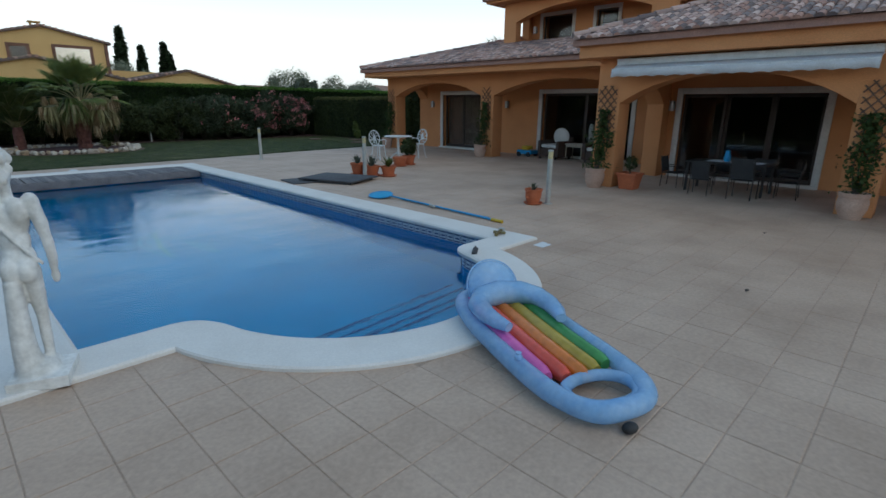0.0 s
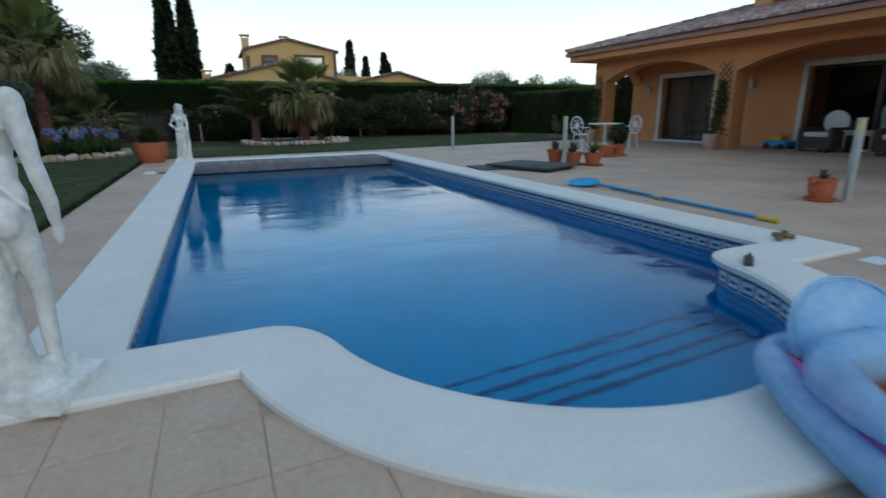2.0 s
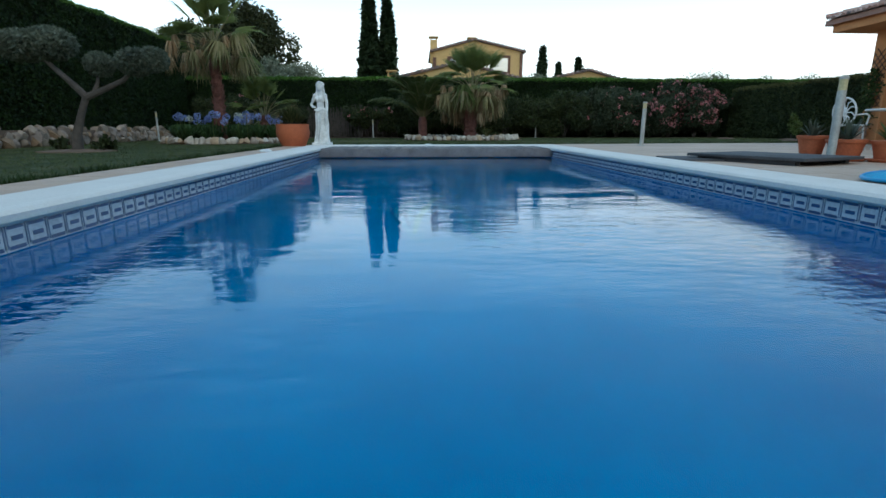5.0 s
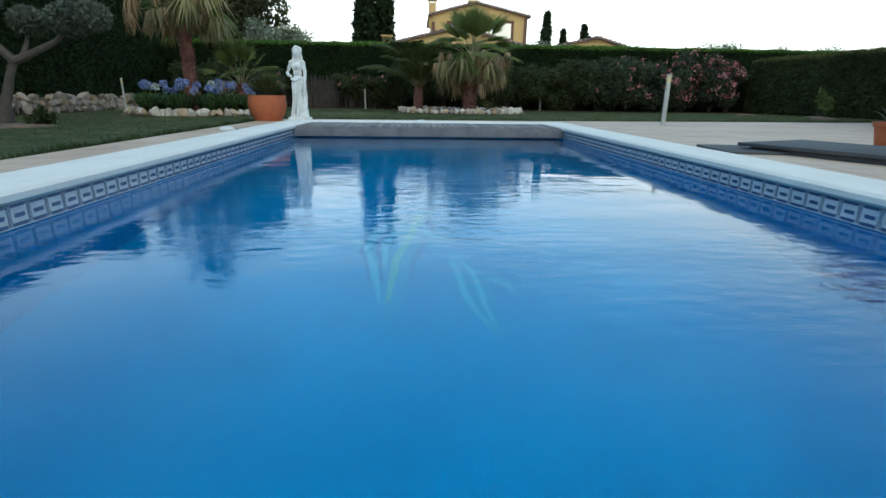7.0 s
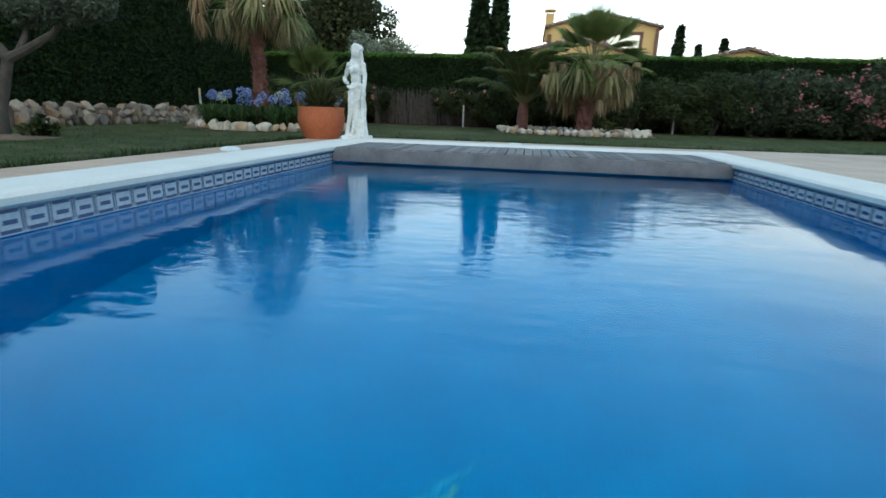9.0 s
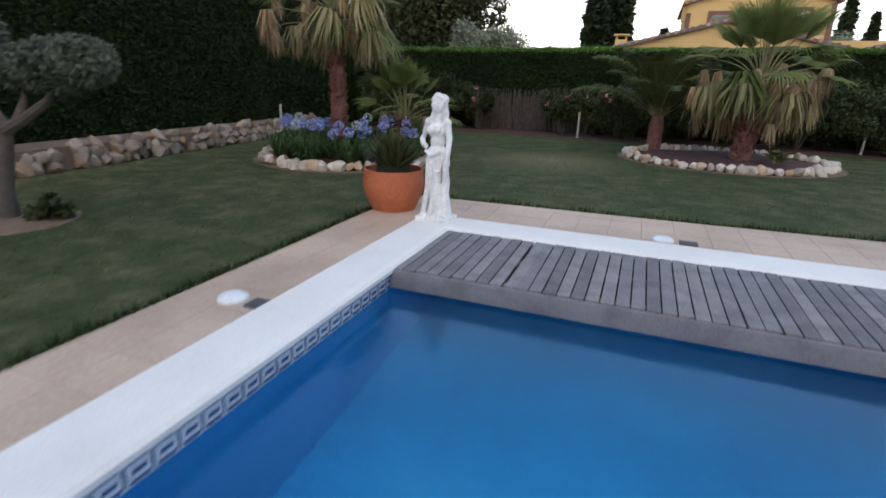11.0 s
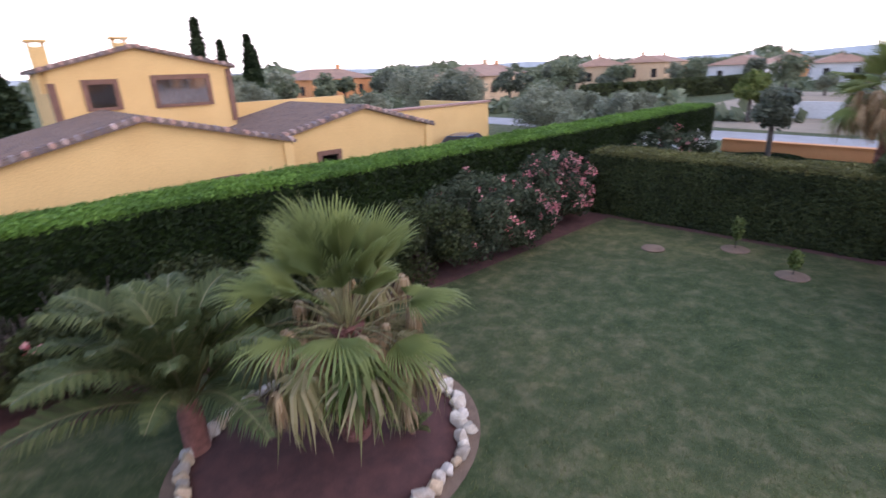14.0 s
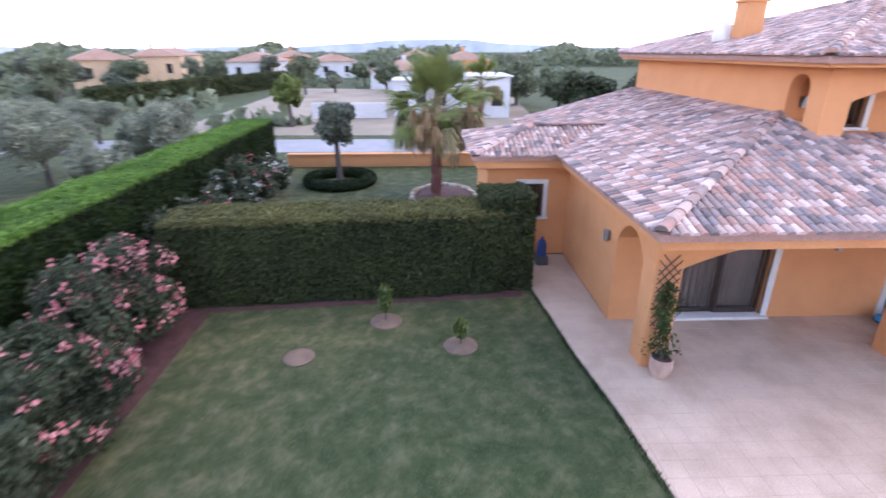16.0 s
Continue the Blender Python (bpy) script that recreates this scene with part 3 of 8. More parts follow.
def arch(y0, y1, spring, crown, n=18):
    """Points of a flattened arch from y0 to y1."""
    pts = []
    for i in range(n + 1):
        s = i / n
        pts.append((y0 + (y1 - y0) * s, spring + (crown - spring) * (1 - abs(2 * s - 1) ** 2.3)))
    return pts


WALLX = HX + 1.8
# arcade: columns and arched beam
for y0, y1 in ((HY - 0.5, HY), (7.5, 8.05)):
    hpart("column", Geo().box(HX, y0, 0, HX + 0.5, y1, 2.1), ORANGE, bevel=0.01)
out = [(2.2, 2.85), (2.2, 2.02)] + arch(2.4, 7.5, 2.02, 2.5) + [(7.5, 2.1), (8.05, 2.1)] + arch(8.05, HY - 0.5, 2.02, 2.5) + [(HY - 0.5, 2.1), (HY, 2.1), (HY, 2.85)]
hpart("arcade_beam", Geo().wall(out, "x", HX, HX + 0.5), ORANGE, bevel=0.008)
out = [(HX + 0.5, 2.1)] + arch(HX + 0.5, WALLX, 1.95, 2.4) + [(WALLX, 2.1), (WALLX, 2.85), (HX + 0.5, 2.85)]
hpart("side_beam", Geo().wall(out, "y", HY - 0.45, HY), ORANGE, bevel=0.008)
hpart("arcade_ceiling", Geo().box(HX + 0.1, 2.0, 2.78, WALLX, HY - 0.1, 2.84), ORANGE, smooth=False)


def front_wall(x, y0, y1, z1, holes, thick=0.3, z0=0.0):
    """A wall facing -x with rectangular holes (y0, y1, z0, z1), in pieces between them."""
    g = Geo()
    y = y0
    for a, b, c, d in sorted(holes):
        g.box(x, y, z0, x + thick, a, z1)
        if c > z0:
            g.box(x, a, z0, x + thick, b, c)
        if d < z1:
            g.box(x, a, d, x + thick, b, z1)
        y = b
    g.box(x, y, z0, x + thick, y1, z1)
    return g


hpart("wall", front_wall(WALLX, 2.0, HY, 2.85, [(9.55, 11.6, 0.03, 2.12), (3.5, 6.75, 0.03, 2.12)]), ORANGE, smooth=False)


def glazed_door(x, y0, y1, z0, z1, leaves_n, curtain=(), trim=0.14, label="dark framed sliding glass door"):
    d = thing("door", (x, (y0 + y1) / 2, z0), label, "")
    d.parent = house
    d.location = Vector(d.location) - base_of(house)
    t = trim
    g = Geo()
    g.box(x - 0.03, y0 - t, z0 - 0.02, x + 0.06, y0, z1 + t).box(x - 0.03, y1, z0 - 0.02, x + 0.06, y1 + t, z1 + t).box(x - 0.03, y0, z1, x + 0.06, y1, z1 + t)
    hpart("surround", g, WHITE_TRIM, "white stone surround", d, bevel=0.006)
    hpart("sill", Geo().box(x - 0.12, y0 - t, 0.0, x + 0.25, y1 + t, z0), WHITE_TRIM, "pale door sill", d, bevel=0.006)
    w = (y1 - y0) / leaves_n
    for i in range(leaves_n):
        a, b = y0 + w * i, y0 + w * (i + 1)
        xx = x + 0.12 + 0.05 * (i % 2)
        g = Geo()
        g.box(xx, a, z0, xx + 0.05, a + 0.07, z1).box(xx, b - 0.07, z0, xx + 0.05, b, z1).box(xx, a + 0.07, z1 - 0.08, xx + 0.05, b - 0.07, z1).box(xx, a + 0.07, z0, xx + 0.05, b - 0.07, z0 + 0.1)
        fr = hpart("sash", g, DARK_WOOD, "", d, bevel=0.004)
        pane = Geo().box(xx + 0.02, a + 0.07, z0 + 0.1, xx + 0.028, b - 0.07, z1 - 0.08)
        ob = part("pane", pane, GLASS, d, world_coords=True, smooth=False)
        ob.visible_shadow = False
        if i in curtain:
            g = Geo()
            nn = 26
            v = [(x + 0.4 + 0.03 * math.sin(q * 1.9), a + (b - a) * q / nn, z) for z in (z0 + 0.03, z1) for q in range(nn + 1)]
            g.add(v, [(q, q + 1, nn + 2 + q, nn + 1 + q) for q in range(nn)])
            hpart("curtain", g, CURTAIN, "gathered beige curtain", d)
    return d


glazed_door(WALLX, 9.55, 11.6, 0.06, 2.12, 2, (0, 1))
glazed_door(WALLX, 3.5, 6.75, 0.06, 2.12, 2)

# inner rooms, coloured near-black so that they look unlit through the glass
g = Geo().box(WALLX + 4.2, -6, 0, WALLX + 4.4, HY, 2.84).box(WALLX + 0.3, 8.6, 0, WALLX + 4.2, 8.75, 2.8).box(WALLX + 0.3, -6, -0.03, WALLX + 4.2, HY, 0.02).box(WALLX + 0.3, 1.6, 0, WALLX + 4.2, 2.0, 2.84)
hpart("inner_wall", g, INTERIOR_SHADE, smooth=False)
hpart("inner_ceiling", Geo().box(WALLX + 0.3, 2.0, 2.78, 21.5, HY, 2.86), INTERIOR_SHADE, smooth=False)

# north side and the jutting end room
JX, JY = 19.4, 15.3
hpart("wall", Geo().box(WALLX + 0.3, HY - 0.3, 0, JX, HY, 2.85), ORANGE, smooth=False)
hpart("wall", Geo().box(JX + 0.3, JY - 0.3, 0, 21.8, JY, 2.85).box(21.8, -8, 0, 22.1, JY, 2.85).box(22.1, HY - 0.3, 0, 25.6, HY, 2.85), ORANGE, smooth=False)
g = Geo()
g.box(JX, HY - 0.3, 0, JX + 0.3, 13.7, 2.85).box(JX, 14.36, 0, JX + 0.3, JY, 2.85).box(JX, 13.7, 0, JX + 0.3, 14.36, 1.15).box(JX, 13.7, 2.12, JX + 0.3, 14.36, 2.85)
hpart("wall", g, ORANGE, smooth=False)


def window(axis, at, a0, a1, z0, z1, trim=0.12, sign=-1, parent=None, frame_mat=None, bars=1):
    """A window in a wall: surround, sill, sash and panes. sign: the way it faces along the axis."""
    mid = (a0 + a1) / 2
    loc = (at, mid, z0) if axis == "x" else (mid, at, z0)
    d = thing("window", loc, "white trimmed window with dark sash", "")
    owner = parent or house
    d.parent = owner
    d.location = Vector(loc) - base_of(owner)

    def bx(p0, p1, q0, q1, d0, d1):
        lo, hi = sorted((at + sign * d0, at + sign * d1))
        return (lo, p0, q0, hi, p1, q1) if axis == "x" else (p0, lo, q0, p1, hi, q1)

    g = Geo()
    g.box(*bx(a0 - trim, a0, z0, z1, -0.05, 0.03)).box(*bx(a1, a1 + trim, z0, z1, -0.05, 0.03)).box(*bx(a0 - trim, a1 + trim, z1, z1 + trim, -0.05, 0.03))
    part("frame", g, frame_mat or WHITE_TRIM, d, world_coords=True, bevel=0.004)
    part("sill", Geo().box(*bx(a0 - trim - 0.03, a1 + trim + 0.03, z0 - 0.07, z0, -0.1, 0.07)), frame_mat or WHITE_TRIM, d, world_coords=True, bevel=0.004)
    w = (a1 - a0) / bars
    for i in range(bars):
        p, q = a0 + w * i, a0 + w * (i + 1)
        g = Geo()
        g.box(*bx(p, p + 0.05, z0, z1, -0.16, -0.1)).box(*bx(q - 0.05, q, z0, z1, -0.16, -0.1)).box(*bx(p + 0.05, q - 0.05, z0, z0 + 0.06, -0.16, -0.1)).box(*bx(p + 0.05, q - 0.05, z1 - 0.06, z1, -0.16, -0.1))
        part("sash", g, DARK_WOOD, d, world_coords=True)
        ob = part("pane", Geo().box(*bx(p + 0.05, q - 0.05, z0 + 0.06, z1 - 0.06, -0.135, -0.125)), GLASS, d, world_coords=True, smooth=False)
        ob.visible_shadow = False
    # dark sheet behind the sash paints the unlit room
    part("reveal", Geo().box(*bx(a0, a1, z0, z1, -0.45, -0.43)), INTERIOR_SHADE, d, "dark sheet standing for the unlit room behind", world_coords=True, smooth=False)
    return d


window("x", JX, 13.7, 14.36, 1.15, 2.12)

# roofs: planes with rows of half-round tiles
EZ, PITCH, WPITCH = 3.02, 0.26, 0.36
ROOFS = []


def roof_plane(corners, along, up, name="roof_slope"):
    """corners: polygon in plan with heights; along: the eave's way; up: the way up the slope, in plan."""
    v = [Vector(c) for c in corners]
    g = Geo()
    n = len(v)
    g.add(v + [p - Vector((0, 0, 0.12)) for p in v], [tuple(range(n)), tuple(range(n, 2 * n))[::-1]] + [(i, (i + 1) % n, n + (i + 1) % n, n + i) for i in range(n)])
    ROOFS.append((v, Vector(along).normalized(), Vector(up)))
    return hpart(name, g, ROOF_CLAY_FIELD, "clay roof boards", smooth=False)


def inside(p, poly):
    c = False
    for a, b in zip(poly, poly[1:] + poly[:1]):
        if (a[1] > p[1]) != (b[1] > p[1]) and p[0] < (b[0] - a[0]) * (p[1] - a[1]) / (b[1] - a[1]) + a[0]:
            c = not c
    return c


CX, CY = HX - 0.98, HY + 0.5         # the eave's corner
UX, UN = 15.95, 8.95                 # west front and north side of the upper storey
HR = CY - UN                         # run of the hip up to the upper wall
WX, WY0, WY1 = 10.3, -2.95, 1.95     # the front wing: its columns
wz = 2.74
# north slope, west slope, jutting room, front wing
roof_plane([(CX, CY, EZ), (CX + HR, UN, EZ + PITCH * HR), (25.9, UN, EZ + PITCH * HR), (25.9, CY, EZ)], (1, 0), (0, -1))
roof_plane([(CX, 1.5, EZ), (UX, 1.5, EZ + PITCH * (UX - CX)), (UX, UN, EZ + PITCH * (UX - CX)), (CX + HR, UN, EZ + PITCH * HR), (CX, CY, EZ)], (0, 1), (1, 0))
jz, jx0, jx1, jy, jr = EZ - 0.03, 18.8, 22.6, 15.75, 1.9
back = CY - (PITCH * jr - 0.03) / PITCH
roof_plane([(jx0, CY - 0.1, jz), (jx0, jy, jz), (jx0 + jr, jy - jr, jz + PITCH * jr), (jx0 + jr, back, jz + PITCH * jr)], (0, 1), (1, 0))
roof_plane([(jx0, jy, jz), (jx1, jy, jz), (jx1 - jr, jy - jr, jz + PITCH * jr)], (1, 0), (0, -1))
roof_plane([(jx1, jy, jz), (jx1, CY - 0.1, jz), (jx1 - jr, back, jz + PITCH * jr), (jx1 - jr, jy - jr, jz + PITCH * jr)], (0, -1), (-1, 0))
ex, ey = WX - 0.5, WY1 + 0.4
roof_plane([(ex, -9, wz + 0.25), (ex + 5.2, -9, wz + 0.25 + WPITCH * 5.2), (ex + 5.2, ey - 3.4, wz + 0.25 + WPITCH * 5.2), (ex + 3.4, ey - 3.4, wz + 0.25 + WPITCH * 3.4), (ex, ey, wz + 0.25)], (0, 1), (1, 0))
roof_plane([(ex, ey, wz + 0.25), (ex + 3.4, ey - 3.4, wz + 0.25 + WPITCH * 3.4), (UX, ey - 3.4, wz + 0.25 + WPITCH * 3.4), (UX, ey, wz + 0.25)], (1, 0), (0, -1))

# eaves: plain rendered bands below the tiles
g = Geo().box(CX + 0.12, 2.4, 2.72, HX + 0.05, CY - 0.12, 2.95).box(HX + 0.05, HY - 0.05, 2.72, JX, CY - 0.12, 2.95)
hpart("eaves_band", g, ORANGE, bevel=0.012)
hpart("eaves_band", Geo().box(jx0 + 0.1, HY + 0.2, 2.66, jx1 - 0.1, jy - 0.1, 2.9), ORANGE, bevel=0.012)
hpart("eaves_band", Geo().box(ex + 0.12, -8.9, wz - 0.1, WX + 0.1, ey - 0.1, wz + 0.17).box(WX + 0.1, WY1, wz - 0.1, HX + 0.2, ey - 0.1, wz + 0.17), ORANGE, bevel=0.012)

# front wing with its wide arch, glazed wall and awning
for y0, y1 in ((WY1 - 0.5, WY1), (WY0, WY0 + 0.5), (WY0 - 2.6, WY0 - 2.1)):
    hpart("column", Geo().box(WX, y0, 0, WX + 0.5, y1, 1.9), ORANGE, bevel=0.01)
out = [(-8.0, wz), (-8.0, 1.9)] + [(WY0 - 2.6, 1.9), (WY0 - 2.1, 1.9)] + arch(WY0 - 2.1, WY0, 1.7, 2.28) + [(WY0, 1.9), (WY0 + 0.5, 1.9)] + arch(WY0 + 0.5, WY1 - 0.5, 1.75, 2.3) + [(WY1 - 0.5, 1.9), (WY1, 1.9), (WY1, wz)]
hpart("arcade_beam", Geo().wall(out, "x", WX, WX + 0.5), ORANGE, bevel=0.008)
out = [(WX + 0.5, 1.75)] + arch(WX + 0.5, WX + 2.6, 1.75, 2.2) + [(WX + 2.6, 0), (WX + 3.2, 0), (WX + 3.2, wz), (WX + 0.5, wz)]
hpart("side_beam", Geo().wall(out, "y", WY1 - 0.4, WY1), ORANGE, bevel=0.008)
hpart("wing_ceiling", Geo().box(WX + 0.1, -8, wz - 0.12, WX + 3.1, WY1 - 0.1, wz - 0.06), ORANGE, smooth=False)
GX = WX + 3.0
hpart("wall", front_wall(GX, -8.0, WY1 - 0.4, wz, [(-1.65, 1.25, 0.03, 2.0), (-5.6, -4.2, 0.03, 2.0)]), ORANGE, smooth=False)
hpart("wall", Geo().box(GX + 0.3, WY1 - 0.4, 0, WALLX + 0.3, WY1 - 0.1, 2.85), ORANGE, smooth=False)
hpart("inner_wall", Geo().box(GX + 3.5, -8, 0, GX + 3.7, WY1 - 0.4, 2.8), INTERIOR_SHADE, smooth=False)
hpart("inner_wall", Geo().box(GX + 0.3, WY1 - 0.42, 0, GX + 3.5, WY1 - 0.405, 2.7), INTERIOR_SHADE, smooth=False)
hpart("inner_floor", Geo().box(GX + 0.3, -8, 0.0, GX + 3.5, WY1 - 0.42, 0.012), INTERIOR_SHADE, smooth=False)
hpart("inner_ceiling", Geo().box(GX + 0.3, -8, wz - 0.1, GX + 3.6, WY1 - 0.3, wz - 0.05), INTERIOR_SHADE, smooth=False)
glazed_door(GX, -1.65, 1.25, 0.06, 2.0, 3)

# upper storey with a loggia at its corner
UZ = 5.28
g = Geo().box(UX, 8.41, 3.2, UX + 0.3, UN, UZ).box(UX, -4.0, 3.2, UX + 0.3, 8.41, 3.9).box(UX, 2.65, 3.9, UX + 0.3, 3.45, 4.95).box(UX, -4.0, 3.9, UX + 0.3, -2.4, UZ)
hpart("wall", g, ORANGE, smooth=False)
out = [(8.41, UZ), (-2.4, UZ), (-2.4, 4.62)] + arch(-2.4, 2.65, 4.62, 5.05) + [(2.65, 4.95), (3.45, 4.95)] + arch(3.45, 8.41, 4.62, 5.05)
hpart("loggia_beam", Geo().wall(out, "x", UX, UX + 0.3), ORANGE, smooth=False)
NX0, NX1 = 16.45, 17.1
g = Geo().box(UX + 0.3, UN - 0.3, 3.2, NX0, UN, UZ).box(NX0, UN - 0.3, 3.2, NX1, UN, 4.15).box(NX1, UN - 0.3, 3.2, 25.6, UN, UZ)
hpart("wall", g, ORANGE, smooth=False)
mid, half = (NX0 + NX1) / 2, (NX1 - NX0) / 2
out = [(NX0, UZ), (NX0, 4.8)] + [(mid - half * math.cos(math.pi * i / 12), 4.8 + half * math.sin(math.pi * i / 12)) for i in range(1, 12)] + [(NX1, 4.8), (NX1, UZ)]
hpart("niche_arch", Geo().wall(out, "y", UN - 0.3, UN), ORANGE, "arched opening at the corner", smooth=False)
UB = UX + 1.35
g = front_wall(UB, -4.0, UN - 0.3, UZ, [(6.9, 8.15, 3.92, 4.95), (5.15, 5.95, 3.92, 4.95), (0.4, 2.2, 3.92, 4.8)], z0=3.2)
hpart("wall", g, ORANGE, smooth=False)
hpart("loggia_floor", Geo().box(UX + 0.3, -4, 3.7, UB, UN - 0.3, 3.8), ORANGE, smooth=False)
hpart("upper_ceiling", Geo().slab([(UX + 0.05, -3.95), (25.35, -3.95), (25.35, UN - 0.05), (UX + 0.05, UN - 0.05)], UZ - 0.1, UZ - 0.02), ORANGE, smooth=False)
for a, b in ((6.9, 8.15), (5.15, 5.95), (0.4, 2.2)):
    window("x", UB, a, b, 3.92, 4.95 if a > 1 else 4.8)
hpart("eaves_band", Geo().box(UX - 0.5, -4.2, UZ, UX + 0.1, UN + 0.5, UZ + 0.18), ORANGE, bevel=0.01)
hpart("eaves_band", Geo().box(UX + 0.1, UN - 0.1, UZ, 26.05, UN + 0.5, UZ + 0.18), ORANGE, bevel=0.01)
uz = UZ + 0.2
UP, UR = 0.27, 5.4
u0, u1, un = UX - 0.6, UX - 0.6 + 2 * UR, UN + 0.6
roof_plane([(u0, -4.3, uz), (u0 + UR, -4.3, uz + UP * UR), (u0 + UR, un - UR, uz + UP * UR), (u0, un, uz)], (0, 1), (1, 0))
roof_plane([(u0, un, uz), (u1, un, uz), (u0 + UR, un - UR, uz + UP * UR)], (1, 0), (0, -1))
roof_plane([(u1, un, uz), (u1, -4.3, uz), (u0 + UR, -4.3, uz + UP * UR), (u0 + UR, un - UR, uz + UP * UR)], (0, -1), (-1, 0))

# plain roofs and end walls that close the house behind the wing
hpart("flat_roof", Geo().box(ex + 5.1, -9, 4.66, UX, ey - 3.3, 4.78), ORANGE, "flat roof behind the wing", smooth=False)
hpart("flat_roof", Geo().box(UX + 0.3, -9, 4.66, 25.35, -4.3, 4.78), ORANGE, "flat roof behind the wing", smooth=False)
hpart("wall", Geo().box(ex + 0.6, -9.2, 0, 25.6, -8.95, 4.64).box(25.35, -8.9, 0, 25.6, UN - 0.3, UZ - 0.03).box(UX + 0.3, -4.25, 3.2, 25.35, -4.0, UZ - 0.02).box(25.3, UN - 0.3, 0, 25.6, HY - 0.3, 2.85), ORANGE, smooth=False)


def half_tile(r=0.07, length=0.34, n=6):
    g = Geo()
    v, f = [], []
    for s, rr, z in ((0, r, 0.012), (1, r * 0.8, 0.0)):
        for i in range(n + 1):
            a = math.pi * i / n
            v.append((rr * math.cos(a), s * length, rr * math.sin(a) * 0.85 + z))
    for i in range(n):
        f.append((i, i + 1, n + 2 + i, n + 1 + i))
    f.append(tuple(range(n + 1))[::-1])
    return g.add(v, f)


tile_geo = half_tile()
roof_mesh = mesh_of("roof_tile", tile_geo, ROOF_CLAY)
base = [Vector(p) for p in tile_geo.v]
rest = Geo()
rng = random.Random(12)
single = 0
roof = [o for o in house.children if o.name.startswith("roof_slope")]
for k, (v, along, up) in enumerate(ROOFS):
    a3 = Vector((along.x, along.y, 0))
    u2 = Vector((up.x, up.y, 0))
    i0 = v[0]
    slope = max((p.z - i0.z) / max(1e-6, (p - i0).dot(u2)) for p in v if (p - i0).dot(u2) > 0.5)
    u3 = (u2 + Vector((0, 0, slope))).normalized()
    nrm = a3.cross(u3).normalized()
    if nrm.z < 0:
        nrm = -nrm
    rot = Matrix((a3, u3, nrm)).transposed()
    amin, amax = min(p.dot(a3) for p in v), max(p.dot(a3) for p in v)
    umax = max((p - i0).dot(u3) for p in v)
    plan = [(p.x, p.y) for p in v]
    o0 = i0 - a3 * i0.dot(a3)
    y = -0.08
    while y < umax:
        x = amin + 0.06
        while x < amax:
            p = o0 + a3 * x + u3 * y
            q = p + u3 * 0.16
            if inside((q.x, q.y), plan):
                m = Matrix.Translation(p + nrm * (0.02 + rng.uniform(0, 0.008))) @ (rot.to_4x4()) @ pose(0, 0, 0, 1.5, 0, rng.uniform(-2, 2))
                if k in (0, 1) and CX - 0.2 < p.x < CX + 2.6 and 9.9 < p.y < CY + 0.3 and single < 300:
                    single += 1
                    ob = new("roof_tile", roof_mesh)
                    ob.parent = roof[k]
                    ob.matrix_basis = Matrix.Translation(-base_of(house)) @ m
                else:
                    rest.add([m @ b for b in base], tile_geo.f)
            x += 0.145
        y += 0.235
# hip and ridge caps
cap = half_tile(0.11, 0.42)
capb = [Vector(p) for p in cap.v]
for a, b in (((CX, CY, EZ), (CX + HR, UN, EZ + PITCH * HR)), ((ex, ey, wz + 0.25), (ex + 3.4, ey - 3.4, wz + 0.25 + WPITCH * 3.4)), ((jx0, jy, jz), (jx0 + jr, jy - jr, jz + PITCH * jr)), ((jx1, jy, jz), (jx1 - jr, jy - jr, jz + PITCH * jr)), ((jx0 + jr, jy - jr, jz + PITCH * jr), (jx0 + jr, back, jz + PITCH * jr)), ((u0, un, uz), (u0 + UR, un - UR, uz + UP * UR)), ((u1, un, uz), (u0 + UR, un - UR, uz + UP * UR))):
    a, b = Vector(a), Vector(b)
    d = (b - a).normalized()
    s = d.cross(Vector((0, 0, 1))).normalized()
    rot = Matrix((s, d, s.cross(d))).transposed().to_4x4()
    n = int((b - a).length / 0.34)
    for i in range(n):
        m = Matrix.Translation(a + d * (i * 0.34) + Vector((0, 0, 0.06))) @ rot
        rest.add([m @ q for q in capb], cap.f)
tagged(hpart("roof_tile_field", rest, ROOF_CLAY_FIELD, "rows of worn clay half-round tiles", normals=False), kind="stuff")
hpart("chimney", Geo().box(20.4, 7.75, 5.6, 20.95, 8.3, 6.8).box(20.35, 7.7, 6.8, 21.0, 8.35, 6.87), ORANGE, "rendered chimney stack", bevel=0.01)
g = Geo().box(20.35, 7.7, 7.02, 21.0, 8.35, 7.08)
for x, y in ((20.45, 7.8), (20.9, 7.8), (20.45, 8.25), (20.9, 8.25)):
    g.box(x - 0.04, y - 0.04, 6.87, x + 0.04, y + 0.04, 7.02)
hpart("chimney_cap", g, ROOF_CLAY, "clay slab on four feet", bevel=0.005)
hpart("roof_dome", Geo().ball((21.2, 8.4, 5.95), (0.27, 0.27, 0.42), 16, 10), WHITE_TRIM, "white domed skylight")


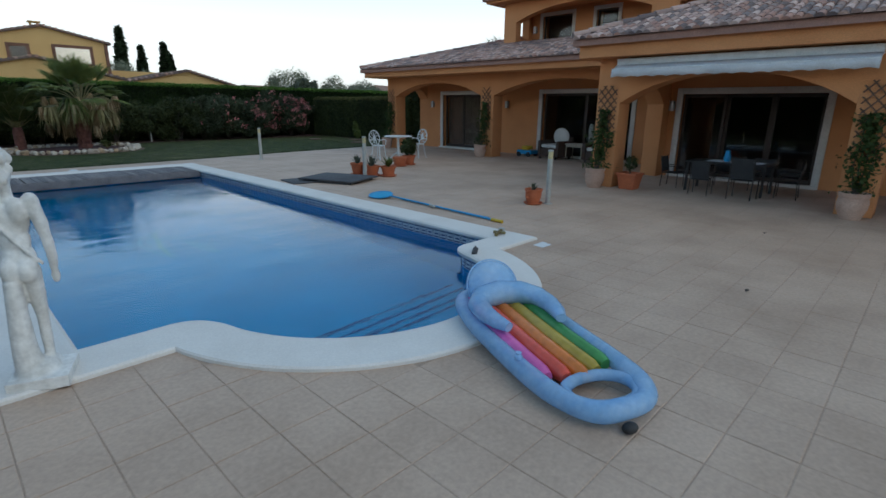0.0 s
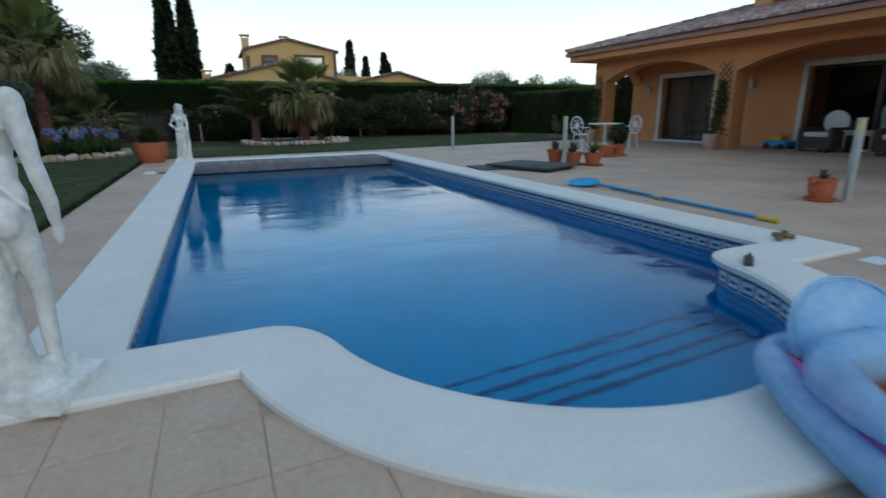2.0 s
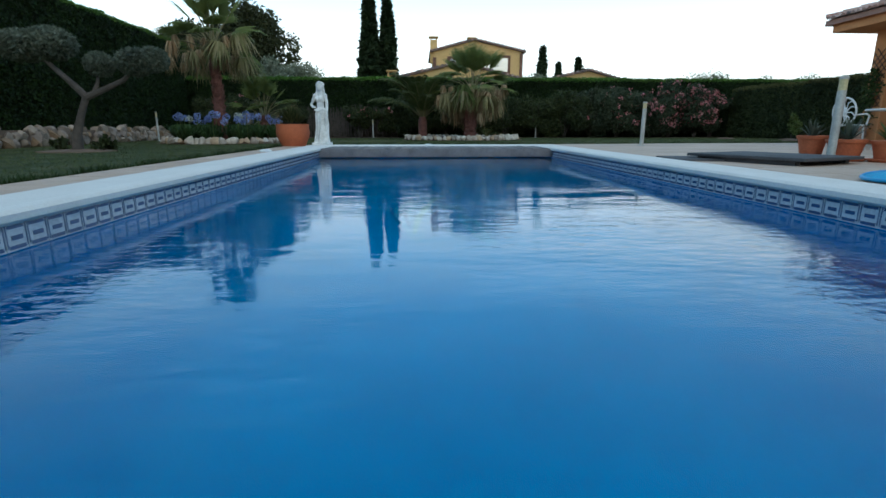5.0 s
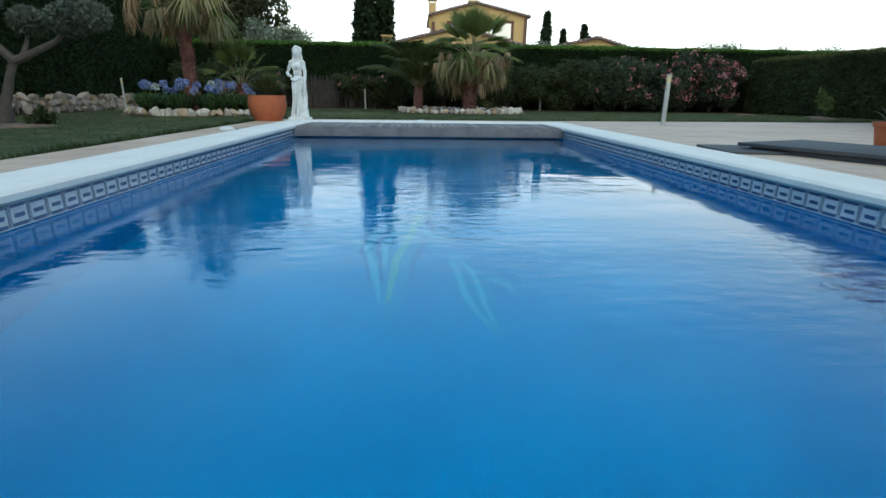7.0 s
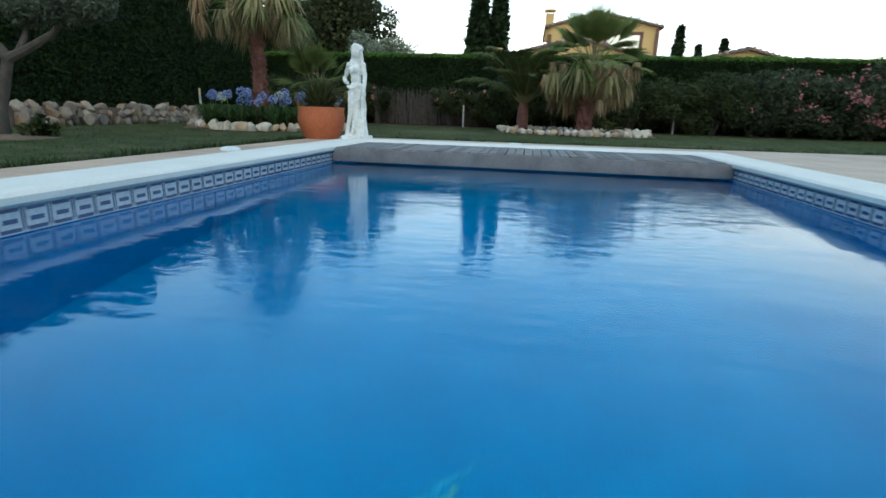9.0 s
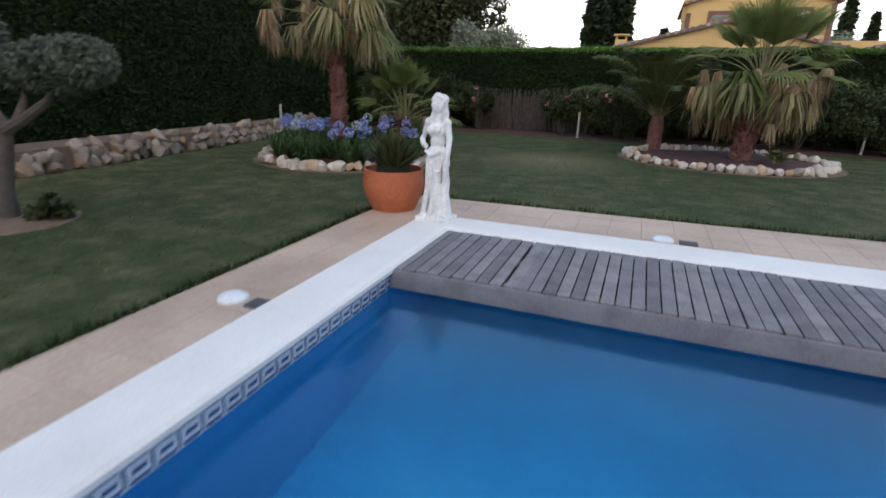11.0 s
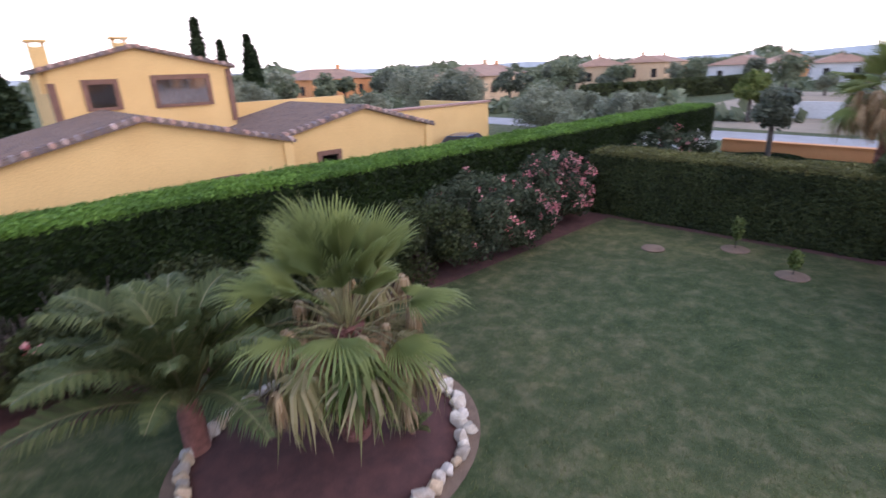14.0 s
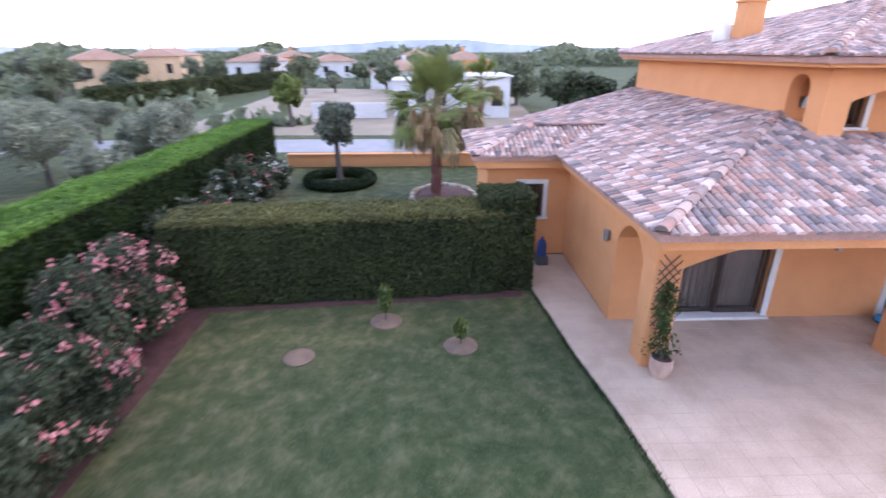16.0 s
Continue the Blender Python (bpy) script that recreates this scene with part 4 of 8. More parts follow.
# ---- hedges ----
def hedge(name, a, b, depth, height, label, mat=HEDGE, dens=260, size=0.085, seed=1, wave=0.06, sides=(True, True, True), top=None):
    """A clipped hedge from a to b (its front line), depth to the left of that way, with leaf sprays over front, top and ends."""
    rng = np.random.default_rng(seed)
    a, b = np.array(a, float), np.array(b, float)
    d = b - a
    ln = np.linalg.norm(d)
    d /= ln
    nrm = np.array([-d[1], d[0]])
    ob = thing(name, (*((a + b) / 2), 0), label, "hedge")
    o = np.array([*((a + b) / 2), 0])
    g = Geo()
    m = 0.07
    p = [a + d * m + nrm * m, b - d * m + nrm * m, b - d * m + nrm * (depth - m), a + d * m + nrm * (depth - m)]
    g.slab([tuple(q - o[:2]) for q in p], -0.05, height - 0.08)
    part("core", g, FOLIAGE_SHADE, ob, "solid core coloured as the hedge's inner shade", smooth=False)
    pts, nn = [], []

    def sheet(n, fn):
        n = int(n)
        u, v = rng.uniform(size=n), rng.uniform(size=n)
        q, w = fn(u, v)
        pts.append(q)
        nn.append(np.tile(np.array(w, float), (n, 1)))

    def lump(q):
        k = np.array([noise.noise(Vector(r * 0.9)) + 0.5 * noise.noise(Vector(r * 2.7)) for r in q])
        return k * wave

    up = np.array([0, 0, 1.0])
    a3, d3, n3 = np.append(a, 0), np.append(d, 0), np.append(nrm, 0)
    if sides[0]:
        sheet(ln * height * dens, lambda u, v: (a3 + np.outer(u * ln, d3) + np.outer(v * height, up), -n3))
    if sides[1]:
        sheet(ln * height * dens * 0.6, lambda u, v: (a3 + n3 * depth + np.outer(u * ln, d3) + np.outer(v * height, up), n3))
    sheet(ln * depth * dens * 1.3, lambda u, v: (a3 + np.outer(u * ln, d3) + np.outer(v * depth, n3) + up * height, up))
    sheet(depth * height * dens, lambda u, v: (a3 + np.outer(u * depth, n3) + np.outer(v * height, up), -d3))
    sheet(depth * height * dens, lambda u, v: (b.tolist() + [0] + np.outer(u * depth, n3) + np.outer(v * height, up), d3))
    q, w = np.concatenate(pts), np.concatenate(nn)
    q = q + w * (lump(q)[:, None] + rng.normal(0, 0.03, (len(q), 1)))
    q[:, 2] = np.maximum(q[:, 2], 0.01)
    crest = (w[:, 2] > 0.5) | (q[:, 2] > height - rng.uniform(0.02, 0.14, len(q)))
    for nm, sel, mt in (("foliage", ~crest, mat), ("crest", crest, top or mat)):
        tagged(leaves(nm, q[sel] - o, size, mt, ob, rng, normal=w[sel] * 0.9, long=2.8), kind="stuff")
    return ob


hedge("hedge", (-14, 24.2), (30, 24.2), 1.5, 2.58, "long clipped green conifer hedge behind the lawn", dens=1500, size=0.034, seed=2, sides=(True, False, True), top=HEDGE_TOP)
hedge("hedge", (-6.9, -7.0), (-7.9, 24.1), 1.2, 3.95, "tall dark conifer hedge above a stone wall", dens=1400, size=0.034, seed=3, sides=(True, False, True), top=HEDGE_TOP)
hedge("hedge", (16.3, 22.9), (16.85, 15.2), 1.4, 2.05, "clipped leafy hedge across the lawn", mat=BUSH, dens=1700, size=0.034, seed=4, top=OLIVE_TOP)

hedge("hedge", (17.0, 15.6), (17.05, 14.45), 1.2, 2.4, "upright dark leafy hedge end beside the house", mat=BUSH, dens=1100, size=0.045, seed=6)

# ---- plants ----
def bush(at, radius, height, label, mat=BUSH, n=1500, size=0.09, seed=1, flowers=None, fn=60, name="shrub", category="shrub", stems=5, group=""):
    """A loose shrub: stems, lumps of leaves with gaps, and flower heads on the outside."""
    rng = np.random.default_rng(seed)
    ob = thing(name, (at[0], at[1], 0), label, category, group)
    g = Geo()
    for i in range(stems):
        a = 2 * math.pi * i / stems + rng.uniform(0, 1)
        r = radius * rng.uniform(0.25, 0.6)
        g.tube([(0.05 * math.cos(a), 0.05 * math.sin(a), -0.02), (r * 0.5 * math.cos(a), r * 0.5 * math.sin(a), height * 0.4), (r * math.cos(a), r * math.sin(a), height * 0.8)], [0.025, 0.018, 0.008], 5)
    tagged(part("woody_base", g, BARK, ob), kind="stuff")
    lumps = []
    for i in range(int(10 + radius * 8)):
        a, r = rng.uniform(0, 2 * math.pi), radius * math.sqrt(rng.uniform(0, 1)) * 0.8
        z = rng.uniform(0.2, 0.85) * height * (1 - 0.35 * (r / radius) ** 2)
        lumps.append((r * math.cos(a), r * math.sin(a), z, radius * rng.uniform(0.22, 0.42)))
    lumps = np.array(lumps)
    pick = rng.integers(0, len(lumps), n)
    d = rng.normal(size=(n, 3))
    d /= np.linalg.norm(d, axis=1)[:, None]
    q = lumps[pick, :3] + d * (lumps[pick, 3:4] * rng.uniform(0.55, 1.08, (n, 1)))
    q[:, 2] = np.clip(q[:, 2], 0.03, height * 1.05)
    tagged(leaves("foliage", q, size, mat, ob, rng, long=2.2), kind="stuff")
    if flowers:
        pick = rng.integers(0, len(lumps), fn)
        d = rng.normal(size=(fn, 3))
        d[:, 2] = np.abs(d[:, 2]) * 0.6
        d[:, 1] -= 0.6
        d /= np.linalg.norm(d, axis=1)[:, None]
        c = lumps[pick, :3] + d * lumps[pick, 3:4] * 1.08
        c = np.repeat(c, 11, 0) + rng.normal(0, 0.055, (fn * 11, 3))
        c[:, 2] = np.clip(c[:, 2], 0.1, height * 1.1)
        leaves("blossom", c, 0.065, flowers, ob, rng, long=1.1, label="clusters of small blossoms")
    return ob


def fan_frond(name, rng, stalk, radius, spread, droop, hang, mats):
    """A frond along +x: a bent stalk and a pleated fan whose segments split towards drooping tips."""
    g = Geo()
    pts = [Vector((stalk * s, 0, 0.06 * stalk * math.sin(math.pi * s) - hang * stalk * s * s)) for s in (0, 0.25, 0.5, 0.75, 1)]
    g.tube(pts, [0.02, 0.016, 0.013, 0.011, 0.009], 5, slot=1)
    hub = pts[-1]
    way = (pts[-1] - pts[-2]).normalized()
    way = (way - Vector((0, 0, hang * 0.9))).normalized()
    side = Vector((0, 1, 0))
    up = way.cross(side).normalized() * (1 if way.cross(side).z > 0 else -1)
    segs = 26

    def rib(k, r, lift):
        a = (k / segs - 0.5) * 2 * spread
        d = way * math.cos(a) + side * math.sin(a)
        # the fan is a shallow dish
        return hub + d * r + up * (lift + 0.1 * r * math.cos(a * 0.8))

    inner = 0.46
    v, f = [tuple(hub)], []
    for k in range(segs):
        lng = radius * (1 - 0.34 * (abs(k / segs - 0.5) * 2) ** 1.6) * rng.uniform(0.9, 1.05)
        e0, mid, e1 = rib(k, lng * inner, 0), rib(k + 0.5, lng * inner, 0.028), rib(k + 1, lng * inner, 0)
        m0, m2 = rib(k + 0.14, lng * 0.82, 0), rib(k + 0.86, lng * 0.82, 0)
        tip = rib(k + 0.5 + rng.uniform(-0.25, 0.25), lng, 0)
        for p, w in ((m0, 0.3), (m2, 0.3), (tip, 1.0)):
            p.z -= droop * lng * 0.5 * w * rng.uniform(0.6, 1.3)
        m0, m2 = m0.lerp(m2, 0.18), m2.lerp(m0, 0.18)
        i = len(v)
        v += [tuple(p) for p in (e0, mid, e1, m0, m2, tip)]
        f += [(0, i, i + 1), (0, i + 1, i + 2), (i, i + 3, i + 1), (i + 1, i + 3, i + 4), (i + 1, i + 4, i + 2), (i + 3, i + 5, i + 4)]
    g.add(v, f)
    return mesh_of(name, g, mats, smooth=False, normals=False)


def mop_frond(name, rng, stalk, el, size, mats, strands=44, flare=0.3):
    """A dead frond along +x: a sagging stalk whose withered fan hangs straight down in ragged strands."""
    g = Geo()
    c, sn = math.cos(radians(el)), math.sin(radians(el))
    pts = [Vector((stalk * c * q, 0, stalk * (sn * q - 0.4 * q * q))) for q in (0, 0.25, 0.5, 0.75, 1)]
    g.tube(pts, [0.018, 0.015, 0.012, 0.01, 0.008], 5, slot=1)
    hub = pts[-1]
    for _ in range(strands):
        a = rng.uniform(0, 6.283)
        out = Vector((math.cos(a), math.sin(a), 0))
        side = Vector((-math.sin(a), math.cos(a), 0))
        r, ln = size * flare * rng.uniform(0.3, 1.0), size * rng.uniform(0.55, 1.05)
        w = size * rng.uniform(0.018, 0.032)
        p = hub + out * r * 0.55 + Vector((0.3 * r, 0, -0.05 * ln))
        q = hub + out * r + Vector((0.2 * r, 0, -0.45 * ln))
        e = q + out * r * rng.uniform(-0.2, 0.7) + side * rng.uniform(-0.06, 0.06) * size + Vector((0, 0, -0.55 * ln))
        g.add([hub, p - side * w * 1.3, p + side * w * 1.3, q - side * w, q + side * w, e], [(0, 1, 2), (1, 3, 4, 2), (3, 5, 4)])
    return mesh_of(name, g, mats, smooth=False, normals=False)


def fan_palm(at, trunk_h, crown_r, label, seed, lean=(0.0, 0.0), live=40, dry=36, radius=0.2, low=-15):
    rng = random.Random(seed)
    ob = thing("fan_palm", (at[0], at[1], 0), label, "palm tree")
    pts, rad = [], []
    for i in range(9):
        s = i / 8
        pts.append((lean[0] * s * s, lean[1] * s * s, -0.05 + (trunk_h + 0.1) * s))
        rad.append(radius - 0.03 * s + 0.015 * math.sin(i * 2.6))
    g = Geo().tube(pts, rad, 14)
    for i in range(int(130 * trunk_h)):
        s = rng.uniform(0.04, 1)
        a = rng.uniform(0, 6.283)
        c = Vector((lean[0] * s * s, lean[1] * s * s, trunk_h * s))
        d = Vector((math.cos(a) * 0.55, math.sin(a) * 0.55, 0.9))
        r = radius - 0.02 - 0.03 * s
        b = c + Vector((math.cos(a) * r, math.sin(a) * r, 0))
        g.bar(b, b + d * rng.uniform(0.07, 0.15), 0.055, 0.016)
    part("trunk", g, PALM_BARK, ob, "rough red-brown fibrous trunk")
    top = Vector((lean[0], lean[1], trunk_h))
    st, bl = crown_r * 0.5, crown_r * 0.46
    green = {}
    for c, (spread, droop, hang) in enumerate(((0.6, 0.06, -0.04), (1.0, 0.3, 0.0), (1.25, 0.62, 0.12), (1.3, 0.9, 0.3))):
        green[c] = [fan_frond("frond", rng, st * rng.uniform(0.85, 1.15), bl * rng.uniform(0.9, 1.12), spread, droop, hang, [PALM, PALM_STALK]) for _ in range(3)]
    brown = [mop_frond("dry_frond", rng, st * k, e, bl * z, [PALM_DEAD, PALM_STALK]) for k, e, z in ((1.15, 52, 0.6), (1.45, 34, 0.75), (0.8, 40, 0.7), (1.25, 16, 0.55), (0.5, 10, 1.0), (1.0, -10, 0.6), (0.3, -20, 1.15), (1.5, 44, 0.55), (0.9, 24, 0.85))]
    half = [mop_frond("dry_frond", rng, st * k, e, bl * 0.95, [m, PALM_STALK], 60, 0.55) for k, e, m in ((1.2, 44, PALM_HALF), (1.0, 22, PALM_HALF), (1.1, 36, PALM))]
    for i in range(live):
        q = (i / (live - 1)) ** 0.8
        el = low + (88 - low) * q + rng.uniform(-7, 7)
        c = 0 if el > 74 else 1 if el > 45 else 2 if el > 14 else 3
        fr = new("frond", rng.choice(green[c]))
        fr.parent = ob
        fr.matrix_basis = pose(*top, 0, 0, math.degrees(i * 2.39996) + rng.uniform(-12, 12)) @ pose(0.08, 0, 0.1 * q, rng.uniform(-25, 25), -el, 0) @ Matrix.Scale(rng.uniform(0.85, 1.1), 4)
    for i in range(dry):
        q = i / dry
        fr = new("dry_frond", rng.choice(half if rng.random() < 0.25 else brown))
        fr.parent = ob
        fr.matrix_basis = pose(top.x, top.y, top.z - 0.02 - 0.3 * q, 0, 0, math.degrees(i * 2.39996) + 40 + rng.uniform(-20, 20)) @ pose(0.1, 0, 0, rng.uniform(-14, 14), rng.uniform(-10, 10), 0) @ Matrix.Scale(rng.uniform(0.65, 1.15), 4)
    return ob


def feather_frond(rng, reach, rise):
    """A frond along +x: an arching rib with two close rows of long leaflets."""
    g = Geo()
    pts = []
    for k in range(13):
        s = k / 12
        pts.append(Vector((reach * (s * math.cos(rise) + 0.16 * s * s), 0, reach * (s * math.sin(rise) - 0.42 * s ** 2.4))))
    g.tube(pts, [0.02 - 0.0014 * k for k in range(13)], 5, slot=1)
    n = 70
    for k in range(n):
        s = 0.12 + 0.87 * k / n
        i = min(int(s * 12), 11)
        p = pts[i].lerp(pts[i + 1], s * 12 - i)
        d = (pts[i + 1] - pts[i]).normalized()
        ll = reach * 0.25 * (math.sin(math.pi * min(1, s * 0.8 + 0.18)) ** 0.7) * rng.uniform(0.85, 1.1)
        for sg in (-1, 1):
            w = Vector((0, sg, 0))
            m = p + (w * 0.62 + d * 0.5 + Vector((0, 0, 0.16 + rng.uniform(-0.1, 0.1)))) * ll * 0.55
            e = m + (w * 0.5 + d * 0.45 + Vector((0, 0, -0.45 + rng.uniform(-0.15, 0.1)))) * ll * 0.55
            g.add([p - d * 0.012, p + d * 0.012, m + d * 0.016, e, m - d * 0.016], [(0, 1, 2, 4), (4, 2, 3)])
    return mesh_of("frond", g, [FEATHER, PALM_STALK], smooth=False, normals=False)


def feather_palm(at, height, reach, label, seed, n=26):
    rng = random.Random(seed)
    ob = thing("feather_palm", (at[0], at[1], 0), label, "palm tree")
    part("trunk", Geo().tube([(0, 0, -0.05), (0, 0, height * 0.2), (0, 0, height * 0.3)], [0.07 * reach, 0.065 * reach, 0.04 * reach], 12), PALM_BARK, ob, "short fibrous trunk")
    kinds = [feather_frond(rng, reach * rng.uniform(0.9, 1.1), math.radians(r)) for r in (42, 53, 62, 69, 76, 82, 87)]
    for i in range(n):
        q = i / (n - 1)
        fr = new("frond", kinds[min(6, int(q * 7))])
        fr.parent = ob
        fr.matrix_basis = pose(0, 0, height * 0.26, 0, 0, math.degrees(i * 2.39996)) @ pose(0.04 * reach, 0, 0, rng.uniform(-12, 12), 0, 0) @ Matrix.Scale(rng.uniform(0.85, 1.08), 4)
    return ob


def stone_geo(rng, r):
    """An uneven boulder."""
    g = Geo()
    g.ball((0, 0, 0), (r * rng.uniform(0.95, 1.3), r * rng.uniform(0.8, 1.0), r * rng.uniform(0.7, 0.95)), 10, 7)
    cuts = []
    for _ in range(13):
        d = Vector((rng.gauss(0, 1), rng.gauss(0, 1), rng.gauss(0, 1))).normalized()
        cuts.append((d, r * rng.uniform(0.45, 0.8)))
    out = []
    for p in g.v:
        p = Vector(p)
        for d, k in cuts:
            if p.dot(d) > k:
                p -= d * (p.dot(d) - k)
        out.append(tuple(p))
    g.v = out
    return g


rng = random.Random(21)
STONES = [mesh_of("edging_stone", stone_geo(rng, 0.13), STONE) for _ in range(10)]


def bed(name, centre, rx, ry, label, start=0.0, end=360.0, turn=0.0):
    """A planting bed: a low mound of bark ringed with stones."""
    ob = thing(name, (*centre, 0), label, "flower bed")
    n = 48
    g = Geo()
    v = [(0, 0, 0.09)]
    for k, (s, z) in enumerate(((0.5, 0.08), (0.85, 0.05), (1.0, -0.02))):
        for i in range(n):
            a = 2 * math.pi * i / n
            v.append((rx * s * math.cos(a), ry * s * math.sin(a), z + 0.012 * math.sin(i * 5.3 + k)))
    f = [(0, 1 + i, 1 + (i + 1) % n) for i in range(n)]
    for k in range(2):
        f += [(1 + k * n + i, 1 + (k + 1) * n + i, 1 + (k + 1) * n + (i + 1) % n, 1 + k * n + (i + 1) % n) for i in range(n)]
    part("soil", g.add(v, f), SOIL, ob, "dark red-brown bark mulch")
    g = Geo()
    v = []
    for s, z in ((0.97, -0.012), (1.13, -0.012)):
        v += [(rx * s * math.cos(2 * math.pi * i / n), ry * s * math.sin(2 * math.pi * i / n), z) for i in range(n)]
    part("bare_rim", g.add(v, [(i, n + i, n + (i + 1) % n, (i + 1) % n) for i in range(n)]), EARTH, ob, "bare earth rim")
    ln = 2 * math.pi * math.sqrt((rx * rx + ry * ry) / 2)
    for i in range(int(ln / 0.155)):
        a = 2 * math.pi * i / int(ln / 0.155)
        st = new("edging_stone", rng.choice(STONES))
        st.parent = ob
        k = rng.uniform(0.97, 1.04)
        st.matrix_basis = pose(rx * k * math.cos(a), ry * k * math.sin(a), 0.06, rng.uniform(-70, 70), rng.uniform(-40, 40), rng.uniform(0, 360)) @ Matrix.Scale(rng.uniform(0.75, 1.25), 4)
    return ob


bed("palm_bed", (3.93, 19.15), 1.95, 1.7, "oval bark bed ringed with pale stones round a palm")
fan_palm((4.2, 18.95), 1.65, 1.8, "bushy fan palm with dry skirt in a stone-ringed bed", 5, (0.1, 0.1), live=32, dry=56, radius=0.21, low=12)
feather_palm((2.5, 20.3), 3.1, 2.5, "arching feather palm beside the fan palm", 8, 30)
feather_palm((4.75, 18.4), 0.4, 0.4, "small feathery plant in the palm bed", 9, 12)
bed("flower_bed", (-3.15, 15.45), 1.65, 1.65, "round flower bed edged with stones under a palm")
fan_palm((-3.25, 15.2), 2.55, 1.6, "tall fan palm with red-brown trunk and dry skirt", 14, (0.05, -0.15), live=28, dry=34, radius=0.145, low=10)
fan_palm((-2.3, 16.1), 0.7, 1.3, "low young fan palm behind blue flowers", 17, live=20, dry=14, radius=0.16, low=15)


STRAP = leafy("strap leaves", [(0.03, 0.055, 0.018), (0.045, 0.085, 0.028), (0.07, 0.115, 0.04)])


def agapanthus(at, seed, petals, label):
    rng = np.random.default_rng(seed)
    ob = thing("agapanthus", (at[0], at[1], 0.04), label, "flower", "flowers in the bed")
    g = Geo()
    for i in range(40):
        a = rng.uniform(0, 6.28)
        r, h = rng.uniform(0.2, 0.42), rng.uniform(0.22, 0.46)
        c, s = math.cos(a), math.sin(a)
        w = 0.012
        g.add([(-s * w, c * w, 0), (s * w, -c * w, 0), (c * r * 0.6 + s * w, s * r * 0.6 - c * w, h), (c * r * 0.6 - s * w, s * r * 0.6 + c * w, h), (c * r, s * r, h * 0.75)], [(0, 1, 2, 3), (3, 2, 4)])
    part("foliage", g, STRAP, ob, smooth=False, normals=False)
    for i in range((seed % 3 == 0) + (seed % 7 == 0)):
        g = Geo()
        x, y, h = rng.uniform(-0.16, 0.16), rng.uniform(-0.16, 0.16), rng.uniform(0.5, 0.72)
        g.tube([(x * 0.3, y * 0.3, 0), (x, y, h)], 0.007, 5)
        d = rng.normal(size=(64, 3))
        d /= np.linalg.norm(d, axis=1)[:, None]
        tagged(leaves("flower_head", np.array([x, y, h]) + d * 0.084, 0.038, petals, ob, rng, long=1.3), kind="stuff")
        part("stalk", g, PALM, ob)
    return ob


rng2 = random.Random(31)
k = 0
for i in range(84):
    a, r = rng2.uniform(0, 6.283), math.sqrt(rng2.uniform(0.12, 0.96))
    x, y = -3.15 + 1.55 * r * math.cos(a), 15.4 + 1.55 * r * math.sin(a)
    if math.hypot(x + 3.25, y - 15.2) < 0.4 or math.hypot(x + 2.3, y - 16.1) < 0.35:
        continue
    k += 1
    white = k % 5 == 0
    agapanthus((x, y), 100 + k, WHITE_PETAL if white else LILAC, "white agapanthus in bloom" if white else "lilac-blue agapanthus in bloom")

# dry-stone wall below the left hedge
wall_line = [(-5.9, 6.0), (-6.0, 9.0), (-6.2, 12.0), (-6.4, 14.5), (-6.7, 17.5), (-7.0, 20.0)]
dry_wall = thing("stone_wall", (-6.3, 13.0, 0), "low dry-stone wall of pale field stones", "wall")
shapes = [stone_geo(rng, 0.17) for _ in range(10)]
WS = [mesh_of("wall_stone", g, WALL_STONE) for g in shapes]
rest = Geo()
count = 0
for (x0, y0), (x1, y1) in zip(wall_line, wall_line[1:]):
    ln = math.hypot(x1 - x0, y1 - y0)
    for i in range(int(ln / 0.215)):
        s = (i + 0.5) * 0.215 / ln
        for row, z in enumerate((0.06, 0.2, 0.33)):
            if row == 2 and rng.random() < 0.3:
                continue
            x = x0 + (x1 - x0) * s + rng.uniform(-0.03, 0.03) - row * 0.04
            y = y0 + (y1 - y0) * s + rng.uniform(-0.04, 0.04) + (0.09 if row % 2 else 0)
            m = pose(x + 6.3, y - 13.0, z, rng.uniform(-40, 40), rng.uniform(-40, 40), rng.uniform(0, 360)) @ Matrix.Scale(rng.uniform(0.65, 1.2), 4)
            k = rng.randrange(len(WS))
            if count < 290:
                count += 1
                ob = new("wall_stone", WS[k])
                ob.parent, ob.matrix_basis = dry_wall, m
            else:
                rest.add([m @ Vector(p) for p in shapes[k].v], shapes[k].f)
tagged(part("stone_field", rest, WALL_STONE_FIELD, dry_wall, "further stones of the wall"), kind="stuff")
core = Geo()
for (x0, y0), (x1, y1) in zip(wall_line, wall_line[1:]):
    core.slab([(x0 + 6.26, y0 - 13.0), (x1 + 6.26, y1 - 13.0), (x1 + 5.4, y1 - 13.0), (x0 + 5.4, y0 - 13.0)], -0.05, 0.34)
part("earth_core", core, EARTH, dry_wall, "earth behind the stones", smooth=False)

# clipped olive with three cloud-like heads
olive = thing("cloud_olive", (-3.78, 9.75, 0), "cloud-pruned olive tree with three grey-green heads", "olive tree")
g = Geo().tube([(0, 0, -0.05), (0.04, 0, 0.3), (0.16, 0.02, 0.65), (0.3, 0, 0.95)], [0.1, 0.075, 0.06, 0.056], 10)
g.tube([(0.3, 0, 0.92), (0.08, 0, 1.16), (-0.18, 0.02, 1.4), (-0.36, 0, 1.62)], [0.066, 0.052, 0.042, 0.034], 8)
g.tube([(0.3, 0, 0.92), (0.58, 0.03, 1.04), (0.95, 0.02, 1.2), (1.2, 0, 1.42)], [0.062, 0.05, 0.04, 0.03], 8)
g.tube([(0.42, 0.02, 0.98), (0.47, 0.1, 1.18), (0.5, 0.14, 1.38)], [0.042, 0.032, 0.024], 8)
